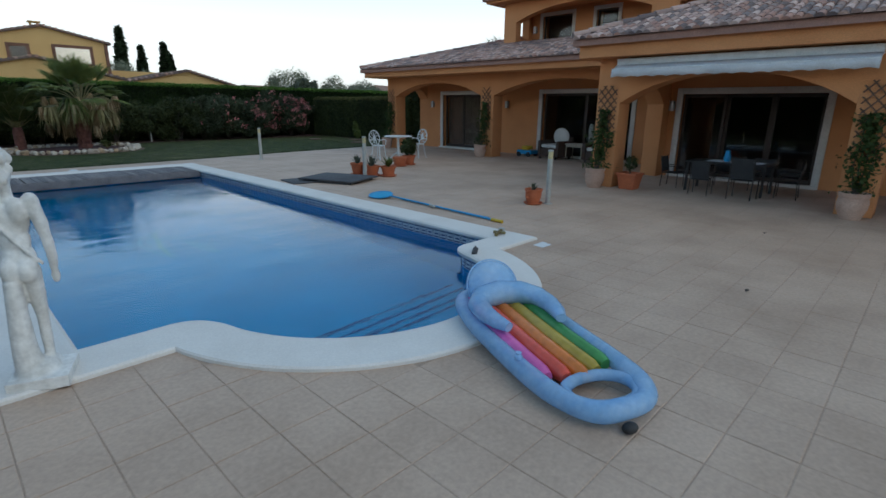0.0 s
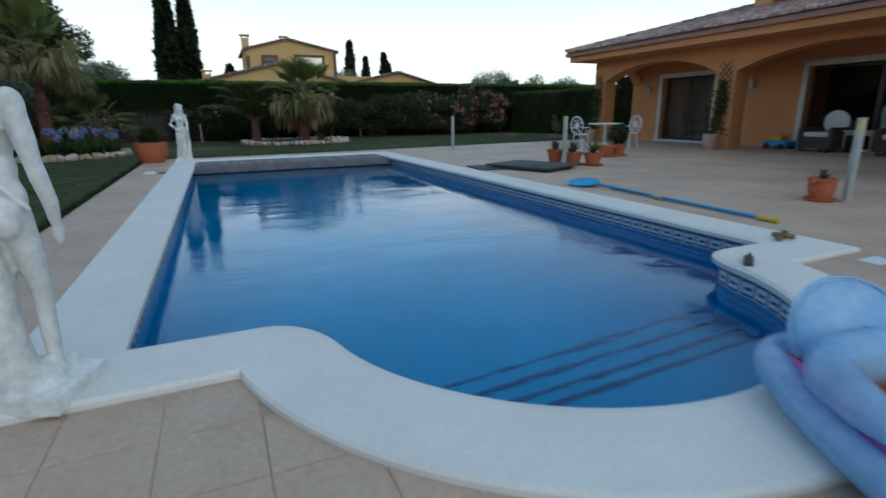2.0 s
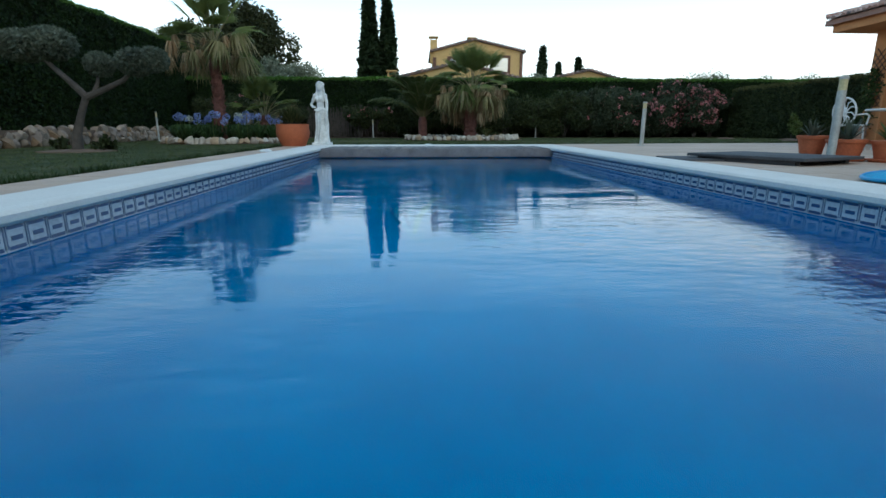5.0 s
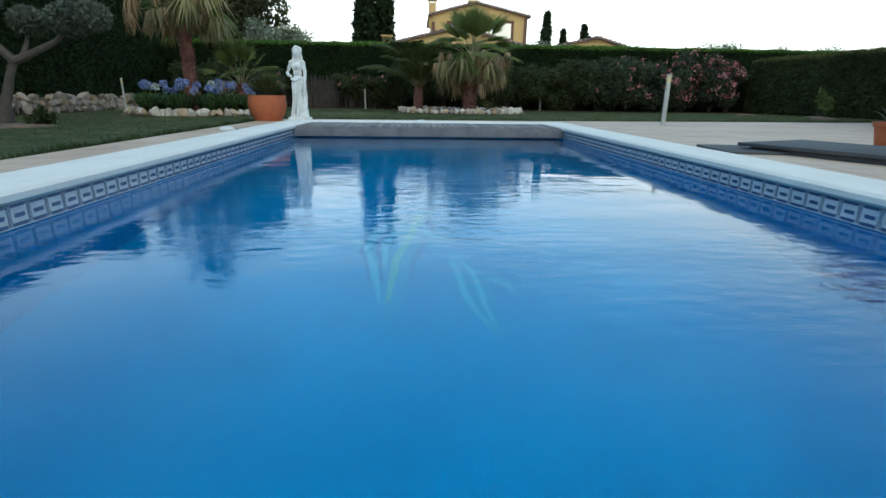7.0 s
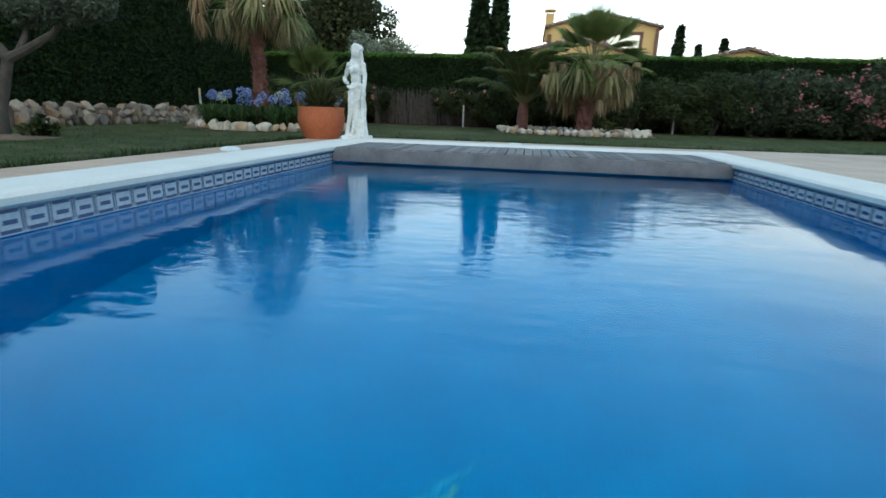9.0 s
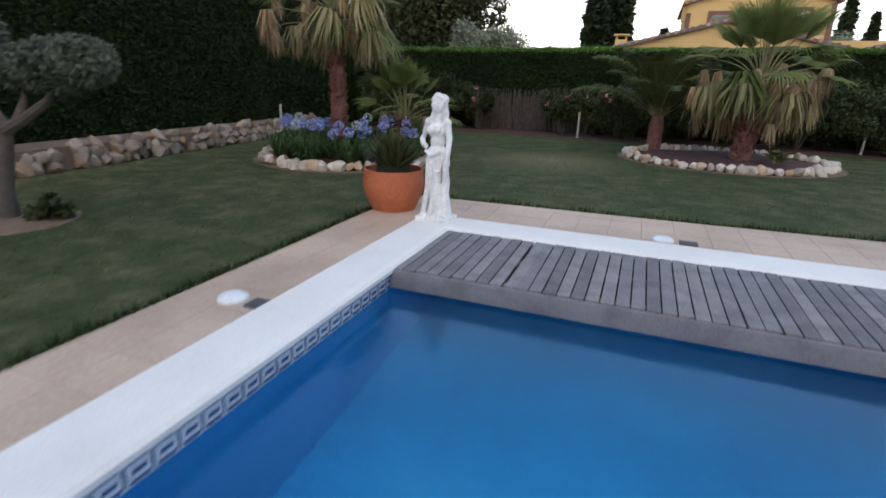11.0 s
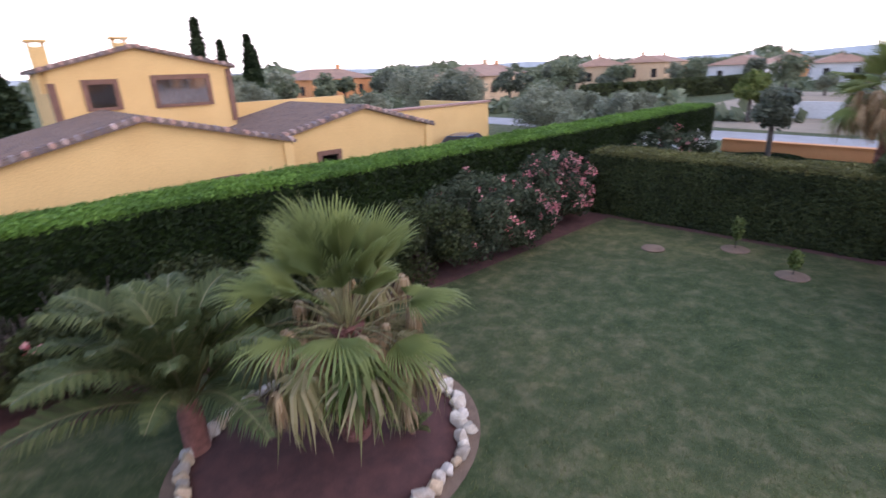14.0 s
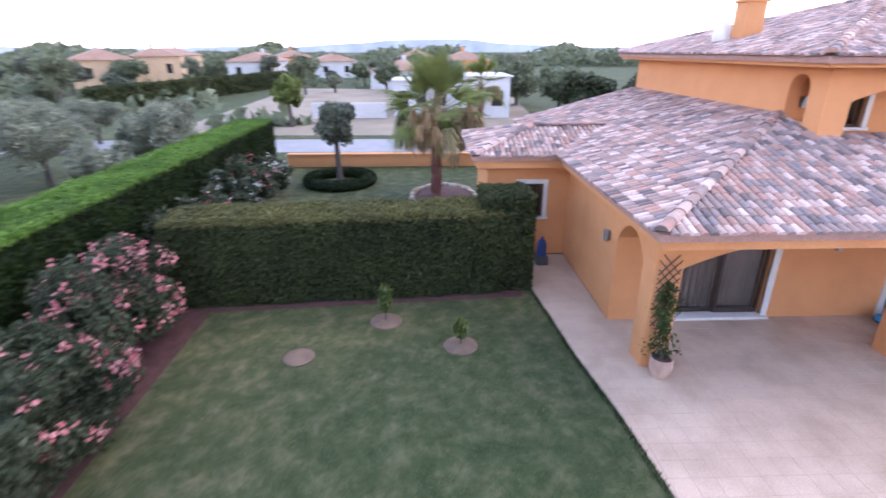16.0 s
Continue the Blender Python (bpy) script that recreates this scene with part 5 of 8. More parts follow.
g.tube([(-0.1, 0.01, 1.34), (-0.3, 0.1, 1.46), (-0.5, 0.12, 1.66)], [0.03, 0.024, 0.016], 6)
part("trunk", g, BARK, olive, "forked grey trunk")
nr = np.random.default_rng(3)
# dark olive for the head cores, painting the shade inside the crown
OLIVE_SHADE = mottled("shade inside olive crown", (0.05, 0.06, 0.045), (0.03, 0.036, 0.028), 8, 40, 1.0, 0.0)
for lobes, nn in (([((-0.62, 0, 1.76), (0.4, 0.34, 0.25)), ((-0.2, 0.04, 1.8), (0.4, 0.34, 0.26))], 3600), ([((1.22, 0, 1.5), (0.3, 0.29, 0.22)), ((1.5, 0.03, 1.55), (0.24, 0.24, 0.19))], 2500), ([((0.52, 0.14, 1.48), (0.22, 0.22, 0.19))], 2200)):
    for c, r in lobes:
        part("crown_core", Geo().ball(c, tuple(0.82 * q for q in r), 14, 10), OLIVE_SHADE, olive, "solid core coloured as the crown's inner shade")
        d = nr.normal(size=(nn, 3))
        d /= np.linalg.norm(d, axis=1)[:, None]
        tagged(leaves("crown", np.array(c) + d * np.array(r) * nr.uniform(0.86, 1.08, (nn, 1)), 0.034, OLIVE, olive, nr, long=2.6), kind="stuff")
solid("tree_pit", Geo().lathe([(0.62, -0.03), (0.6, 0.0), (0.3, 0.02), (0.02, 0.03)], 26, (-3.78, 9.75, 0)), EARTH, "round patch of bare red earth", "earth", kind="structure")
bush((-3.4, 9.95), 0.22, 0.3, "small low plant beside the olive", n=240, size=0.05, seed=77, stems=3)
bush((-4.15, 9.9), 0.18, 0.22, "small low plant beside the olive", n=200, size=0.05, seed=78, stems=3)

# shrubs in front of the far hedge
for i, (x, y, r, h) in enumerate([(-6.0, 22.4, 1.1, 2.0), (-4.3, 23.2, 1.1, 1.9), (1.9, 23.2, 1.2, 2.2), (3.5, 23.3, 1.1, 2.0), (4.9, 23.2, 1.0, 1.7), (6.2, 23.2, 1.2, 1.9), (7.6, 23.1, 1.2, 2.0), (8.8, 22.9, 1.2, 2.3)]):
    bush((x, y), r, h, "dark loose shrub before the hedge", n=7500, size=0.048, seed=200 + i, flowers=None)
for i, (x, y, r, h) in enumerate([(9.9, 22.75, 1.3, 2.35), (11.2, 22.9, 1.25, 2.35), (12.4, 22.9, 1.15, 2.2), (13.6, 23.0, 1.2, 2.4), (14.8, 23.0, 1.15, 2.3), (15.7, 23.3, 0.9, 2.4)]):
    bush((x, y), r, h, "grey-green oleander with pink blossoms", OLEANDER, 11000, 0.052, 220 + i, PINK, (10, 24, 60, 110, 120, 80)[i])
for i, (x, y, r, h) in enumerate([(-5.1, 22.9, 0.9, 2.1), (-3.0, 23.3, 0.6, 1.7), (-0.2, 23.1, 0.75, 1.75), (0.8, 23.3, 0.6, 1.5)]):
    bush((x, y), r, h, "straggling rose bush with faded pink blossoms", n=3200, size=0.05, seed=240 + i, flowers=PINK, fn=6, stems=7)
# brushwood screen
screen = thing("brush_screen", (-1.0, 23.9, 0), "dark brown brushwood screen at the lawn's end", "screen")
nr = np.random.default_rng(8)
g = Geo()
for i in range(420):
    x, z = nr.uniform(-2.4, 2.4), nr.uniform(0.9, 1.35)
    g.bar((x, nr.uniform(-0.03, 0.03), 0), (x + nr.uniform(-0.08, 0.08), nr.uniform(-0.04, 0.04), z), 0.016, 0.016)
tagged(part("brushwood", g, BARK, screen, smooth=False, normals=False), kind="stuff")
# earth strip below the shrubs
solid("border_earth", Geo().add([(-6.9, 21.3, -0.012), (-3.9, 22.5, -0.012), (2, 22.2, -0.012), (9, 21.95, -0.012), (16.1, 22.0, -0.012), (16.65, 14.7, -0.012), (17.05, 14.6, -0.012), (16.5, 24.1, -0.012), (-6.9, 24.1, -0.012)], [tuple(range(9))]), SOIL, "strip of bare brown earth along the hedges", "earth", kind="structure", smooth=False)


# grass: short blades over the lawn that the camera passes above
nr = np.random.default_rng(5)
n = 120000
x, y = nr.uniform(-6.4, 16.6, n), nr.uniform(3.0, 22.2, n)
keep = ((x < PX0 - 0.02) | (y > np.interp(x, [p[0] for p in EDGE], [p[1] for p in EDGE]) + 0.02)) & (((x - 3.93) / 2.2) ** 2 + ((y - 19.15) / 1.95) ** 2 > 1) & (((x + 3.15) / 1.87) ** 2 + ((y - 15.45) / 1.87) ** 2 > 1) & (np.hypot(x + 3.78, y - 9.75) > 0.6) & (x > np.interp(y, [p[1] for p in wall_line], [p[0] for p in wall_line]) + 0.15)
x, y = x[keep], y[keep]
n = len(x)
a, h, lean = nr.uniform(0, 6.283, n), nr.uniform(0.022, 0.034, n), nr.uniform(0.035, 0.08, n)
w = 0.0045
dx, dy = np.cos(a), np.sin(a)
p = np.stack([np.stack([x - dy * w, y + dx * w, np.full(n, -0.02)], 1), np.stack([x + dy * w, y - dx * w, np.full(n, -0.02)], 1), np.stack([x + dx * lean, y + dy * lean, h - 0.02], 1)], 1).reshape(-1, 3)
BLADE = leafy("grass blades", [(0.085, 0.118, 0.045), (0.105, 0.136, 0.052), (0.13, 0.155, 0.062), (0.2, 0.185, 0.1)], 0.95, 0.5)
tagged(new("grass", leaf_mesh("grass", p, np.arange(3 * n).reshape(-1, 3), BLADE)), "short mown grass blades on the lawn", "grass", kind="stuff")


# longer tufts along the edge of the paving
nr = np.random.default_rng(15)
n = 6500
s = nr.uniform(0, 1, n)
along = s < 0.62
x = np.where(along, nr.uniform(-0.7, 17.0, n), PX0 - nr.uniform(0.0, 0.09, n))
y = np.where(along, np.interp(x, [p[0] for p in EDGE], [p[1] for p in EDGE]) + nr.uniform(0.0, 0.1, n), nr.uniform(3.0, 12.85, n))
a, h, lean = nr.uniform(0, 6.283, n), nr.uniform(0.03, 0.085, n) * (0.6 + 0.6 * np.abs(np.sin(3.1 * (x + y)))), nr.uniform(0.02, 0.07, n)
dx, dy = np.cos(a), np.sin(a)
w = 0.006
p = np.stack([np.stack([x - dy * w, y + dx * w, np.full(n, -0.02)], 1), np.stack([x + dy * w, y - dx * w, np.full(n, -0.02)], 1), np.stack([x + dx * lean, y + dy * lean, h - 0.02], 1)], 1).reshape(-1, 3)
FRINGE = leafy("edge grass", [(0.028, 0.05, 0.018), (0.04, 0.066, 0.024), (0.06, 0.085, 0.034)], 0.95, 0.4)
tagged(new("edge_grass", leaf_mesh("edge_grass", p, np.arange(3 * n).reshape(-1, 3), FRINGE)), "longer dark grass tufts beside the paving", "grass", kind="stuff")


# ---- statues ----
def statue(at, rz, shapes, label, voxel=0.01, wide=0.76, tall=1.05):
    """A figure of stone on its plinth: one mesh, fused and worn."""
    g = Geo()
    for kind, *q in shapes:
        if kind == "ball":
            g.ball(q[0], q[1], 16, 12)
        elif kind == "tube":
            g.tube(q[0], q[1], 12)
        elif kind == "box":
            g.box(*q[0])
        else:
            g.lathe(q[0], 28)
    ob = new("statue", mesh_of("statue", g, MARBLE))
    ob.matrix_basis = pose(*at, 0, 0, rz) @ Matrix.Diagonal((wide, abs(wide) * 1.04, tall, 1))
    m = ob.modifiers.new("fuse", "REMESH")
    m.mode, m.voxel_size, m.use_smooth_shade = "VOXEL", voxel, True
    s = ob.modifiers.new("soften", "SMOOTH")
    s.factor, s.iterations = 0.5, 3
    return tagged(ob, label, "statue")


def curls(c, r, n, size, seed):
    rng = random.Random(seed)
    out = []
    for _ in range(n):
        d = Vector((rng.gauss(0, 1), rng.gauss(0, 1), rng.gauss(0.35, 1))).normalized()
        out.append(("ball", tuple(Vector(c) + Vector((d.x * r[0], d.y * r[1], d.z * r[2]))), size * rng.uniform(0.8, 1.3)))
    return out


# youth leaning on a stump: y is the way that he faces
YOUTH = [
    ("box", (-0.2, -0.2, -0.02, 0.2, 0.2, 0.05)),
    ("tube", [(-0.065, -0.03, 0.05), (-0.07, 0.0, 0.28), (-0.06, -0.015, 0.36), (-0.06, 0.01, 0.52), (-0.055, 0.0, 0.66)], [0.035, 0.044, 0.043, 0.062, 0.075]),
    ("tube", [(0.05, 0.06, 0.05), (0.055, 0.05, 0.26), (0.055, 0.06, 0.36), (0.052, 0.04, 0.5), (0.05, 0.0, 0.66)], [0.032, 0.042, 0.042, 0.06, 0.074]),
    ("tube", [(-0.05, -0.05, 0.0), (-0.07, -0.055, 0.2), (-0.06, -0.065, 0.42), (-0.055, -0.06, 0.6)], [0.11, 0.085, 0.068, 0.055]),
    ("ball", (-0.062, 0.05, 0.06), (0.035, 0.08, 0.03)), ("ball", (0.06, 0.12, 0.07), (0.035, 0.08, 0.03)), ("ball", (-0.03, -0.01, 0.06), (0.15, 0.16, 0.07)),
    ("ball", (-0.045, -0.045, 0.66), (0.072, 0.07, 0.075)), ("ball", (0.05, -0.045, 0.655), (0.07, 0.068, 0.072)),
    ("ball", (0, 0.01, 0.72), (0.115, 0.085, 0.09)), ("ball", (0.0, 0.01, 0.82), (0.1, 0.075, 0.1)),
    ("ball", (-0.005, 0.01, 0.94), (0.125, 0.085, 0.12)), ("ball", (-0.06, -0.03, 0.98), (0.065, 0.06, 0.08)), ("ball", (0.06, -0.03, 0.98), (0.065, 0.06, 0.08)),
    ("ball", (-0.145, 0.0, 1.03), 0.058), ("ball", (0.145, 0.0, 1.02), 0.058),
    ("tube", [(0.15, 0.0, 1.02), (0.19, -0.02, 0.9), (0.205, -0.01, 0.8), (0.2, 0.04, 0.7), (0.19, 0.06, 0.63)], [0.05, 0.046, 0.038, 0.034, 0.026]),
    ("ball", (0.19, 0.07, 0.59), (0.03, 0.03, 0.045)),
    ("tube", [(-0.15, 0.0, 1.03), (-0.18, 0.03, 0.93), (-0.165, 0.1, 0.86), (-0.1, 0.17, 0.96)], [0.05, 0.045, 0.04, 0.028]),
    ("tube", [(0, 0.0, 1.04), (0, 0.005, 1.14)], [0.055, 0.048]), ("ball", (0, 0.02, 1.2), (0.068, 0.08, 0.092)),
    ("tube", [(-0.13, -0.07, 1.02), (-0.04, -0.085, 0.9), (0.07, -0.08, 0.78), (0.15, -0.02, 0.68)], 0.013),
] + curls((0, 0.0, 1.225), (0.075, 0.085, 0.085), 60, 0.022, 3) + curls((0, -0.06, 1.16), (0.05, 0.04, 0.05), 20, 0.02, 4)
statue((0.24, 0.15, 0.037), -20, YOUTH, "weathered white stone youth leaning on a stump")

MAIDEN = [
    ("box", (-0.17, -0.17, -0.02, 0.17, 0.17, 0.05)),
    ("tube", [(0, 0, 0.05), (0.01, 0, 0.2), (-0.005, 0.01, 0.42), (0.0, 0.0, 0.6), (0.0, 0.0, 0.7)], [0.12, 0.092, 0.092, 0.11, 0.108]),
    ("tube", [(0.05, 0.05, 0.05), (0.06, 0.08, 0.3), (0.05, 0.06, 0.55)], [0.06, 0.05, 0.06]),
    ("ball", (0, 0, 0.72), (0.12, 0.1, 0.09)), ("ball", (0, 0.0, 0.84), (0.085, 0.07, 0.11)),
    ("ball", (0, 0.005, 0.95), (0.105, 0.08, 0.1)), ("ball", (-0.045, 0.07, 0.96), 0.045), ("ball", (0.045, 0.07, 0.96), 0.045),
    ("ball", (-0.12, 0, 1.03), 0.048), ("ball", (0.12, 0, 1.03), 0.048),
    ("tube", [(-0.12, 0, 1.03), (-0.19, -0.03, 0.93), (-0.235, -0.03, 0.85), (-0.17, 0.03, 0.8), (-0.1, 0.07, 0.79)], [0.042, 0.037, 0.035, 0.028, 0.026]),
    ("tube", [(0.12, 0, 1.03), (0.16, 0.01, 0.88), (0.17, 0.04, 0.74), (0.16, 0.07, 0.62)], [0.042, 0.036, 0.03, 0.022]),
    ("tube", [(0.16, 0.07, 0.64), (0.17, 0.06, 0.45), (0.15, 0.06, 0.25), (0.14, 0.05, 0.08)], [0.03, 0.045, 0.05, 0.06]),
    ("tube", [(0, 0, 1.04), (0, 0.0, 1.15)], [0.052, 0.044]), ("ball", (0.01, 0.02, 1.21), (0.066, 0.078, 0.09)), ("ball", (0.015, -0.06, 1.24), (0.055, 0.05, 0.055)),
    ("tube", [(-0.055, -0.02, 1.22), (-0.075, -0.03, 1.12), (-0.09, 0.03, 1.02)], [0.034, 0.03, 0.022]), ("tube", [(0.055, -0.03, 1.22), (0.07, -0.05, 1.12), (0.06, -0.06, 0.98)], [0.034, 0.03, 0.022]),
    ("tube", [(-0.11, 0.07, 0.74), (0.0, 0.11, 0.7), (0.11, 0.08, 0.76)], [0.02, 0.028, 0.02]), ("tube", [(0.13, 0.02, 0.78), (0.15, 0.03, 0.6)], [0.03, 0.04]),
] + [("tube", [(0.118 * math.cos(a), 0.112 * math.sin(a), 0.68), (0.112 * math.cos(a + 0.12), 0.112 * math.sin(a + 0.12), 0.36), (0.155 * math.cos(a + 0.3), 0.155 * math.sin(a + 0.3), 0.06)], [0.012, 0.019, 0.026]) for a in [0.57 * i for i in range(11)]] + [("ball", (0, 0, 0.06), (0.17, 0.16, 0.04)), ("tube", [(-0.075, 0.0, 1.25), (0.0, 0.085, 1.262), (0.09, 0.0, 1.25), (0.01, -0.085, 1.25), (-0.075, 0.0, 1.25)], 0.022)] + curls((0.01, -0.01, 1.245), (0.07, 0.078, 0.065), 56, 0.021, 9)
statue((0.22, 11.62, 0.037), 165, MAIDEN, "white stone draped maiden with a hand on her hip", voxel=0.007, wide=-0.96, tall=1.0)

# ---- inflatable lounger ----
BLUE_VINYL = mottled("pale blue vinyl", (0.4, 0.6, 0.82), (0.26, 0.49, 0.77), 9, 30, 0.16, 0.0, low=0.92)
for b in [n for n in BLUE_VINYL.node_tree.nodes if n.type == "BSDF_PRINCIPLED"]:
    t = BLUE_VINYL.node_tree
    clear = t.nodes.new("ShaderNodeBsdfTransparent")
    clear.inputs[0].default_value = (0.72, 0.88, 1.0, 1)
    blend_node = t.nodes.new("ShaderNodeMixShader")
    blend_node.inputs[0].default_value = 0.38
    t.links.new(b.outputs[0], blend_node.inputs[1])
    t.links.new(clear.outputs[0], blend_node.inputs[2])
    t.links.new(blend_node.outputs[0], t.nodes["Material Output"].inputs[0])
RIBS = [mottled("%s vinyl" % n, c, tuple(0.9 * q for q in c), 3, 10, 0.18, 0.0) for n, c in (("pink", (0.72, 0.14, 0.42)), ("red", (0.74, 0.1, 0.06)), ("orange", (0.74, 0.22, 0.04)), ("yellow", (0.5, 0.36, 0.05)), ("green", (0.08, 0.3, 0.08)))]
RUBBER = mottled("black rubber", (0.02, 0.02, 0.022), (0.014, 0.014, 0.016), 6, 50, 0.6, 0.1)
lilo = thing("inflatable_lounger", (2.31, -2.13, 0.0), "blue inflatable pool lounger with rainbow ribs", "pool float")
lilo.matrix_basis = pose(2.72, -1.78, 0.02, 1.0, 0, -23) @ Matrix.Scale(0.89, 4)


def oval(w, l, n=52, y0=0.0, power=3.4):
    pts = []
    for i in range(n + 1):
        a = 2 * math.pi * i / n
        c, s = math.cos(a), math.sin(a)
        pts.append((math.copysign(abs(c) ** (2 / power), c) * w, y0 + math.copysign(abs(s) ** (2 / power), s) * l))
    return pts


def rise(y):
    return 0.04 / (1 + math.exp(-(y - 0.55) * 12))


g = Geo()
pts = oval(0.36, 0.96)
g.tube([(x, y, 0.085 + rise(y)) for x, y in pts], [0.07 + 0.003 * math.sin(7 * i) for i in range(len(pts))], 14)
part("ring", g, BLUE_VINYL, lilo, "pale blue outer tube")
for i, m in enumerate(RIBS):
    x = -0.248 + 0.124 * i
    low = -0.52 + 0.05 * abs(i - 2)
    g = Geo().tube([(x, low - 0.06, 0.075), (x, low, 0.08), (x, 0.0, 0.082), (x, 0.5, 0.09 + rise(0.5)), (x, 0.86, 0.09 + rise(0.86))], [0.045, 0.06, 0.066, 0.066, 0.05], 12)
    part("rib", g, m, lilo)
part("foot_ring", Geo().tube([(x, y, 0.08) for x, y in oval(0.25, 0.17, 36, -0.74, 2.3)], 0.042, 10), BLUE_VINYL, lilo, "ring round the foot hole")
arm = [(-0.24, 0.06), (-0.28, 0.17), (-0.305, 0.32), (-0.29, 0.48), (-0.19, 0.61), (0.0, 0.66), (0.19, 0.61), (0.29, 0.48), (0.305, 0.32), (0.28, 0.17), (0.24, 0.06)]
g = Geo().tube([(x, y, 0.2 + 0.06 * (y + 0.1)) for x, y in arm], [0.045, 0.065, 0.08, 0.095, 0.115, 0.125, 0.115, 0.095, 0.08, 0.065, 0.045], 16)
g.v = [(x, y, 0.2 + (z - 0.2) * 0.85) for x, y, z in g.v]
part("arm_rest", g, BLUE_VINYL, lilo, "curved arm and back rest")
# head pillow: a puffed half disc with a welded rim
g = Geo()
tilt = Euler((radians(-28), 0, 0)).to_matrix()
g.ball((0, 0, 0), (0.24, 0.05, 0.23), 28, 16)
g.v = [tuple(tilt @ Vector((x, y, max(z, -0.1) + 0.1)) + Vector((0, 0.74, 0.17))) for x, y, z in g.v]
pillow = part("head_pillow", g, BLUE_VINYL, lilo, "half-round head pillow")
g = Geo().tube([tuple(tilt @ Vector((0.25 * math.cos(t), 0, 0.24 * math.sin(t) + 0.1)) + Vector((0, 0.74, 0.17))) for t in [radians(-20 + 220 * i / 30) for i in range(31)]], 0.008, 6)
part("seam", g, BLUE_VINYL, pillow, "welded rim")
part("valve", Geo().lathe([(0.028, 0), (0.03, 0.02), (0.02, 0.035), (0.022, 0.05)], 14, (-0.37, -0.3, 0.155)), BLUE_VINYL, lilo, "filling valve")
part("stopper", Geo().ball((-0.06, -1.07, 0.035), (0.055, 0.04, 0.035), 12, 8), RUBBER, lilo, "black rubber plug")

# ---- terrace lights and lawn posts ----
CREAM = mottled("cream plastic", (0.62, 0.52, 0.28), (0.5, 0.42, 0.22), 5, 50, 0.5, 0.1)


def bollard(at, h, r, label, cap=True):
    ob = thing("bollard_light", (*at, 0), label, "post", "posts round the pool")
    part("base_plate", Geo().lathe([(r * 1.9, 0), (r * 1.9, 0.012), (r * 1.2, 0.02)], 18), GALV, ob)
    part("post", Geo().lathe([(r, 0.012), (r, h - 0.16), (r * 0.98, h - 0.155)], 18), GALV, ob, "pale grey tube")
    if cap:
        part("lens", Geo().lathe([(r * 0.96, h - 0.156), (r * 0.96, h - 0.03)], 18), CREAM, ob, "cream light band")
        part("cap", Geo().lathe([(r * 1.05, h - 0.03), (r * 1.05, h - 0.008), (r * 0.8, h)], 18), GALV, ob)
    return ob


for at, h in (((7.42, 11.78), 0.97), ((7.6, 1.31), 0.95), ((7.22, 6.14), 0.97)):
    bollard(at, h, 0.045, "grey terrace light post with a cream top")
for at, h in (((0.4, 22.45), 0.74), ((7.44, 22.5), 0.78), ((-5.65, 16.5), 0.88)):
    bollard(at, h, 0.028, "slim pale garden post on the lawn")

# ---- pots ----


def pot(at, r, h, label, mat=TERRACOTTA, saucer=True, rim=True, belly=0.0, name="flower_pot", category="pot", z=0.0):
    ob = thing(name, (*at, z), label, category)
    if saucer:
        part("saucer", Geo().lathe([(r * 0.95, 0), (r * 1.12, 0.03), (r * 1.08, 0.035), (r * 0.9, 0.015)], 24), mat, ob)
    b = 0.016 if saucer else 0.0
    prof = [(r * 0.68, b), (r * (0.78 + belly), h * 0.4), (r * (0.86 + belly * 0.8), h * 0.65), (r * 0.93, h * 0.84)]
    prof += [(r * 1.02, h * 0.85), (r * 1.05, h * 0.99), (r * 0.98, h), (r * 0.9, h * 0.97), (r * 0.85, h * 0.85)] if rim else [(r * 0.95, h), (r * 0.88, h), (r * 0.84, h * 0.85)]
    part("body", Geo().lathe(prof, 26), mat, ob)
    part("soil", Geo().lathe([(r * 0.86, h * 0.86), (r * 0.84, h * 0.875), (0.01, h * 0.89)], 20), SOIL, ob)
    return ob


def spiky(ob, z, n, ln, seed, mat=OLIVE, width=0.02):
    rng = random.Random(seed)
    g = Geo()
    for i in range(n):
        a, el = rng.uniform(0, 6.283), rng.uniform(0.6, 1.45)
        d = Vector((math.cos(a) * math.cos(el), math.sin(a) * math.cos(el), math.sin(el)))
        w = d.cross(Vector((0, 0, 1))).normalized() * width
        p = Vector((0, 0, z))
        ll = ln * rng.uniform(0.6, 1.1)
        m = p + d * ll * 0.6
        e = p + d * ll - Vector((0, 0, ll * 0.1))
        g.add([p - w, p + w, m + w * 0.8, m - w * 0.8, e], [(0, 1, 2, 3), (3, 2, 4)])
    part("leaves", g, mat, ob, smooth=False, normals=False)


def leafy_in(ob, z, r, h, n, size, seed, mat=BUSH, shape="ball"):
    rng = np.random.default_rng(seed)
    d = rng.normal(size=(n, 3))
    d /= np.linalg.norm(d, axis=1)[:, None]
    s = rng.uniform(0.55, 1.0, (n, 1))
    q = d * s * np.array([r, r, h / 2])
    if shape == "cone":
        t = rng.uniform(0, 1, n)
        a = rng.uniform(0, 6.283, n)
        rr = r * (1 - 0.75 * t ** 1.4) * rng.uniform(0.75, 1.03, n)
        q = np.stack([rr * np.cos(a), rr * np.sin(a), (t - 0.5) * h], 1)
    q[:, 2] += z + h / 2
    leaves("plant", q, size, mat, ob, rng, long=2.0)


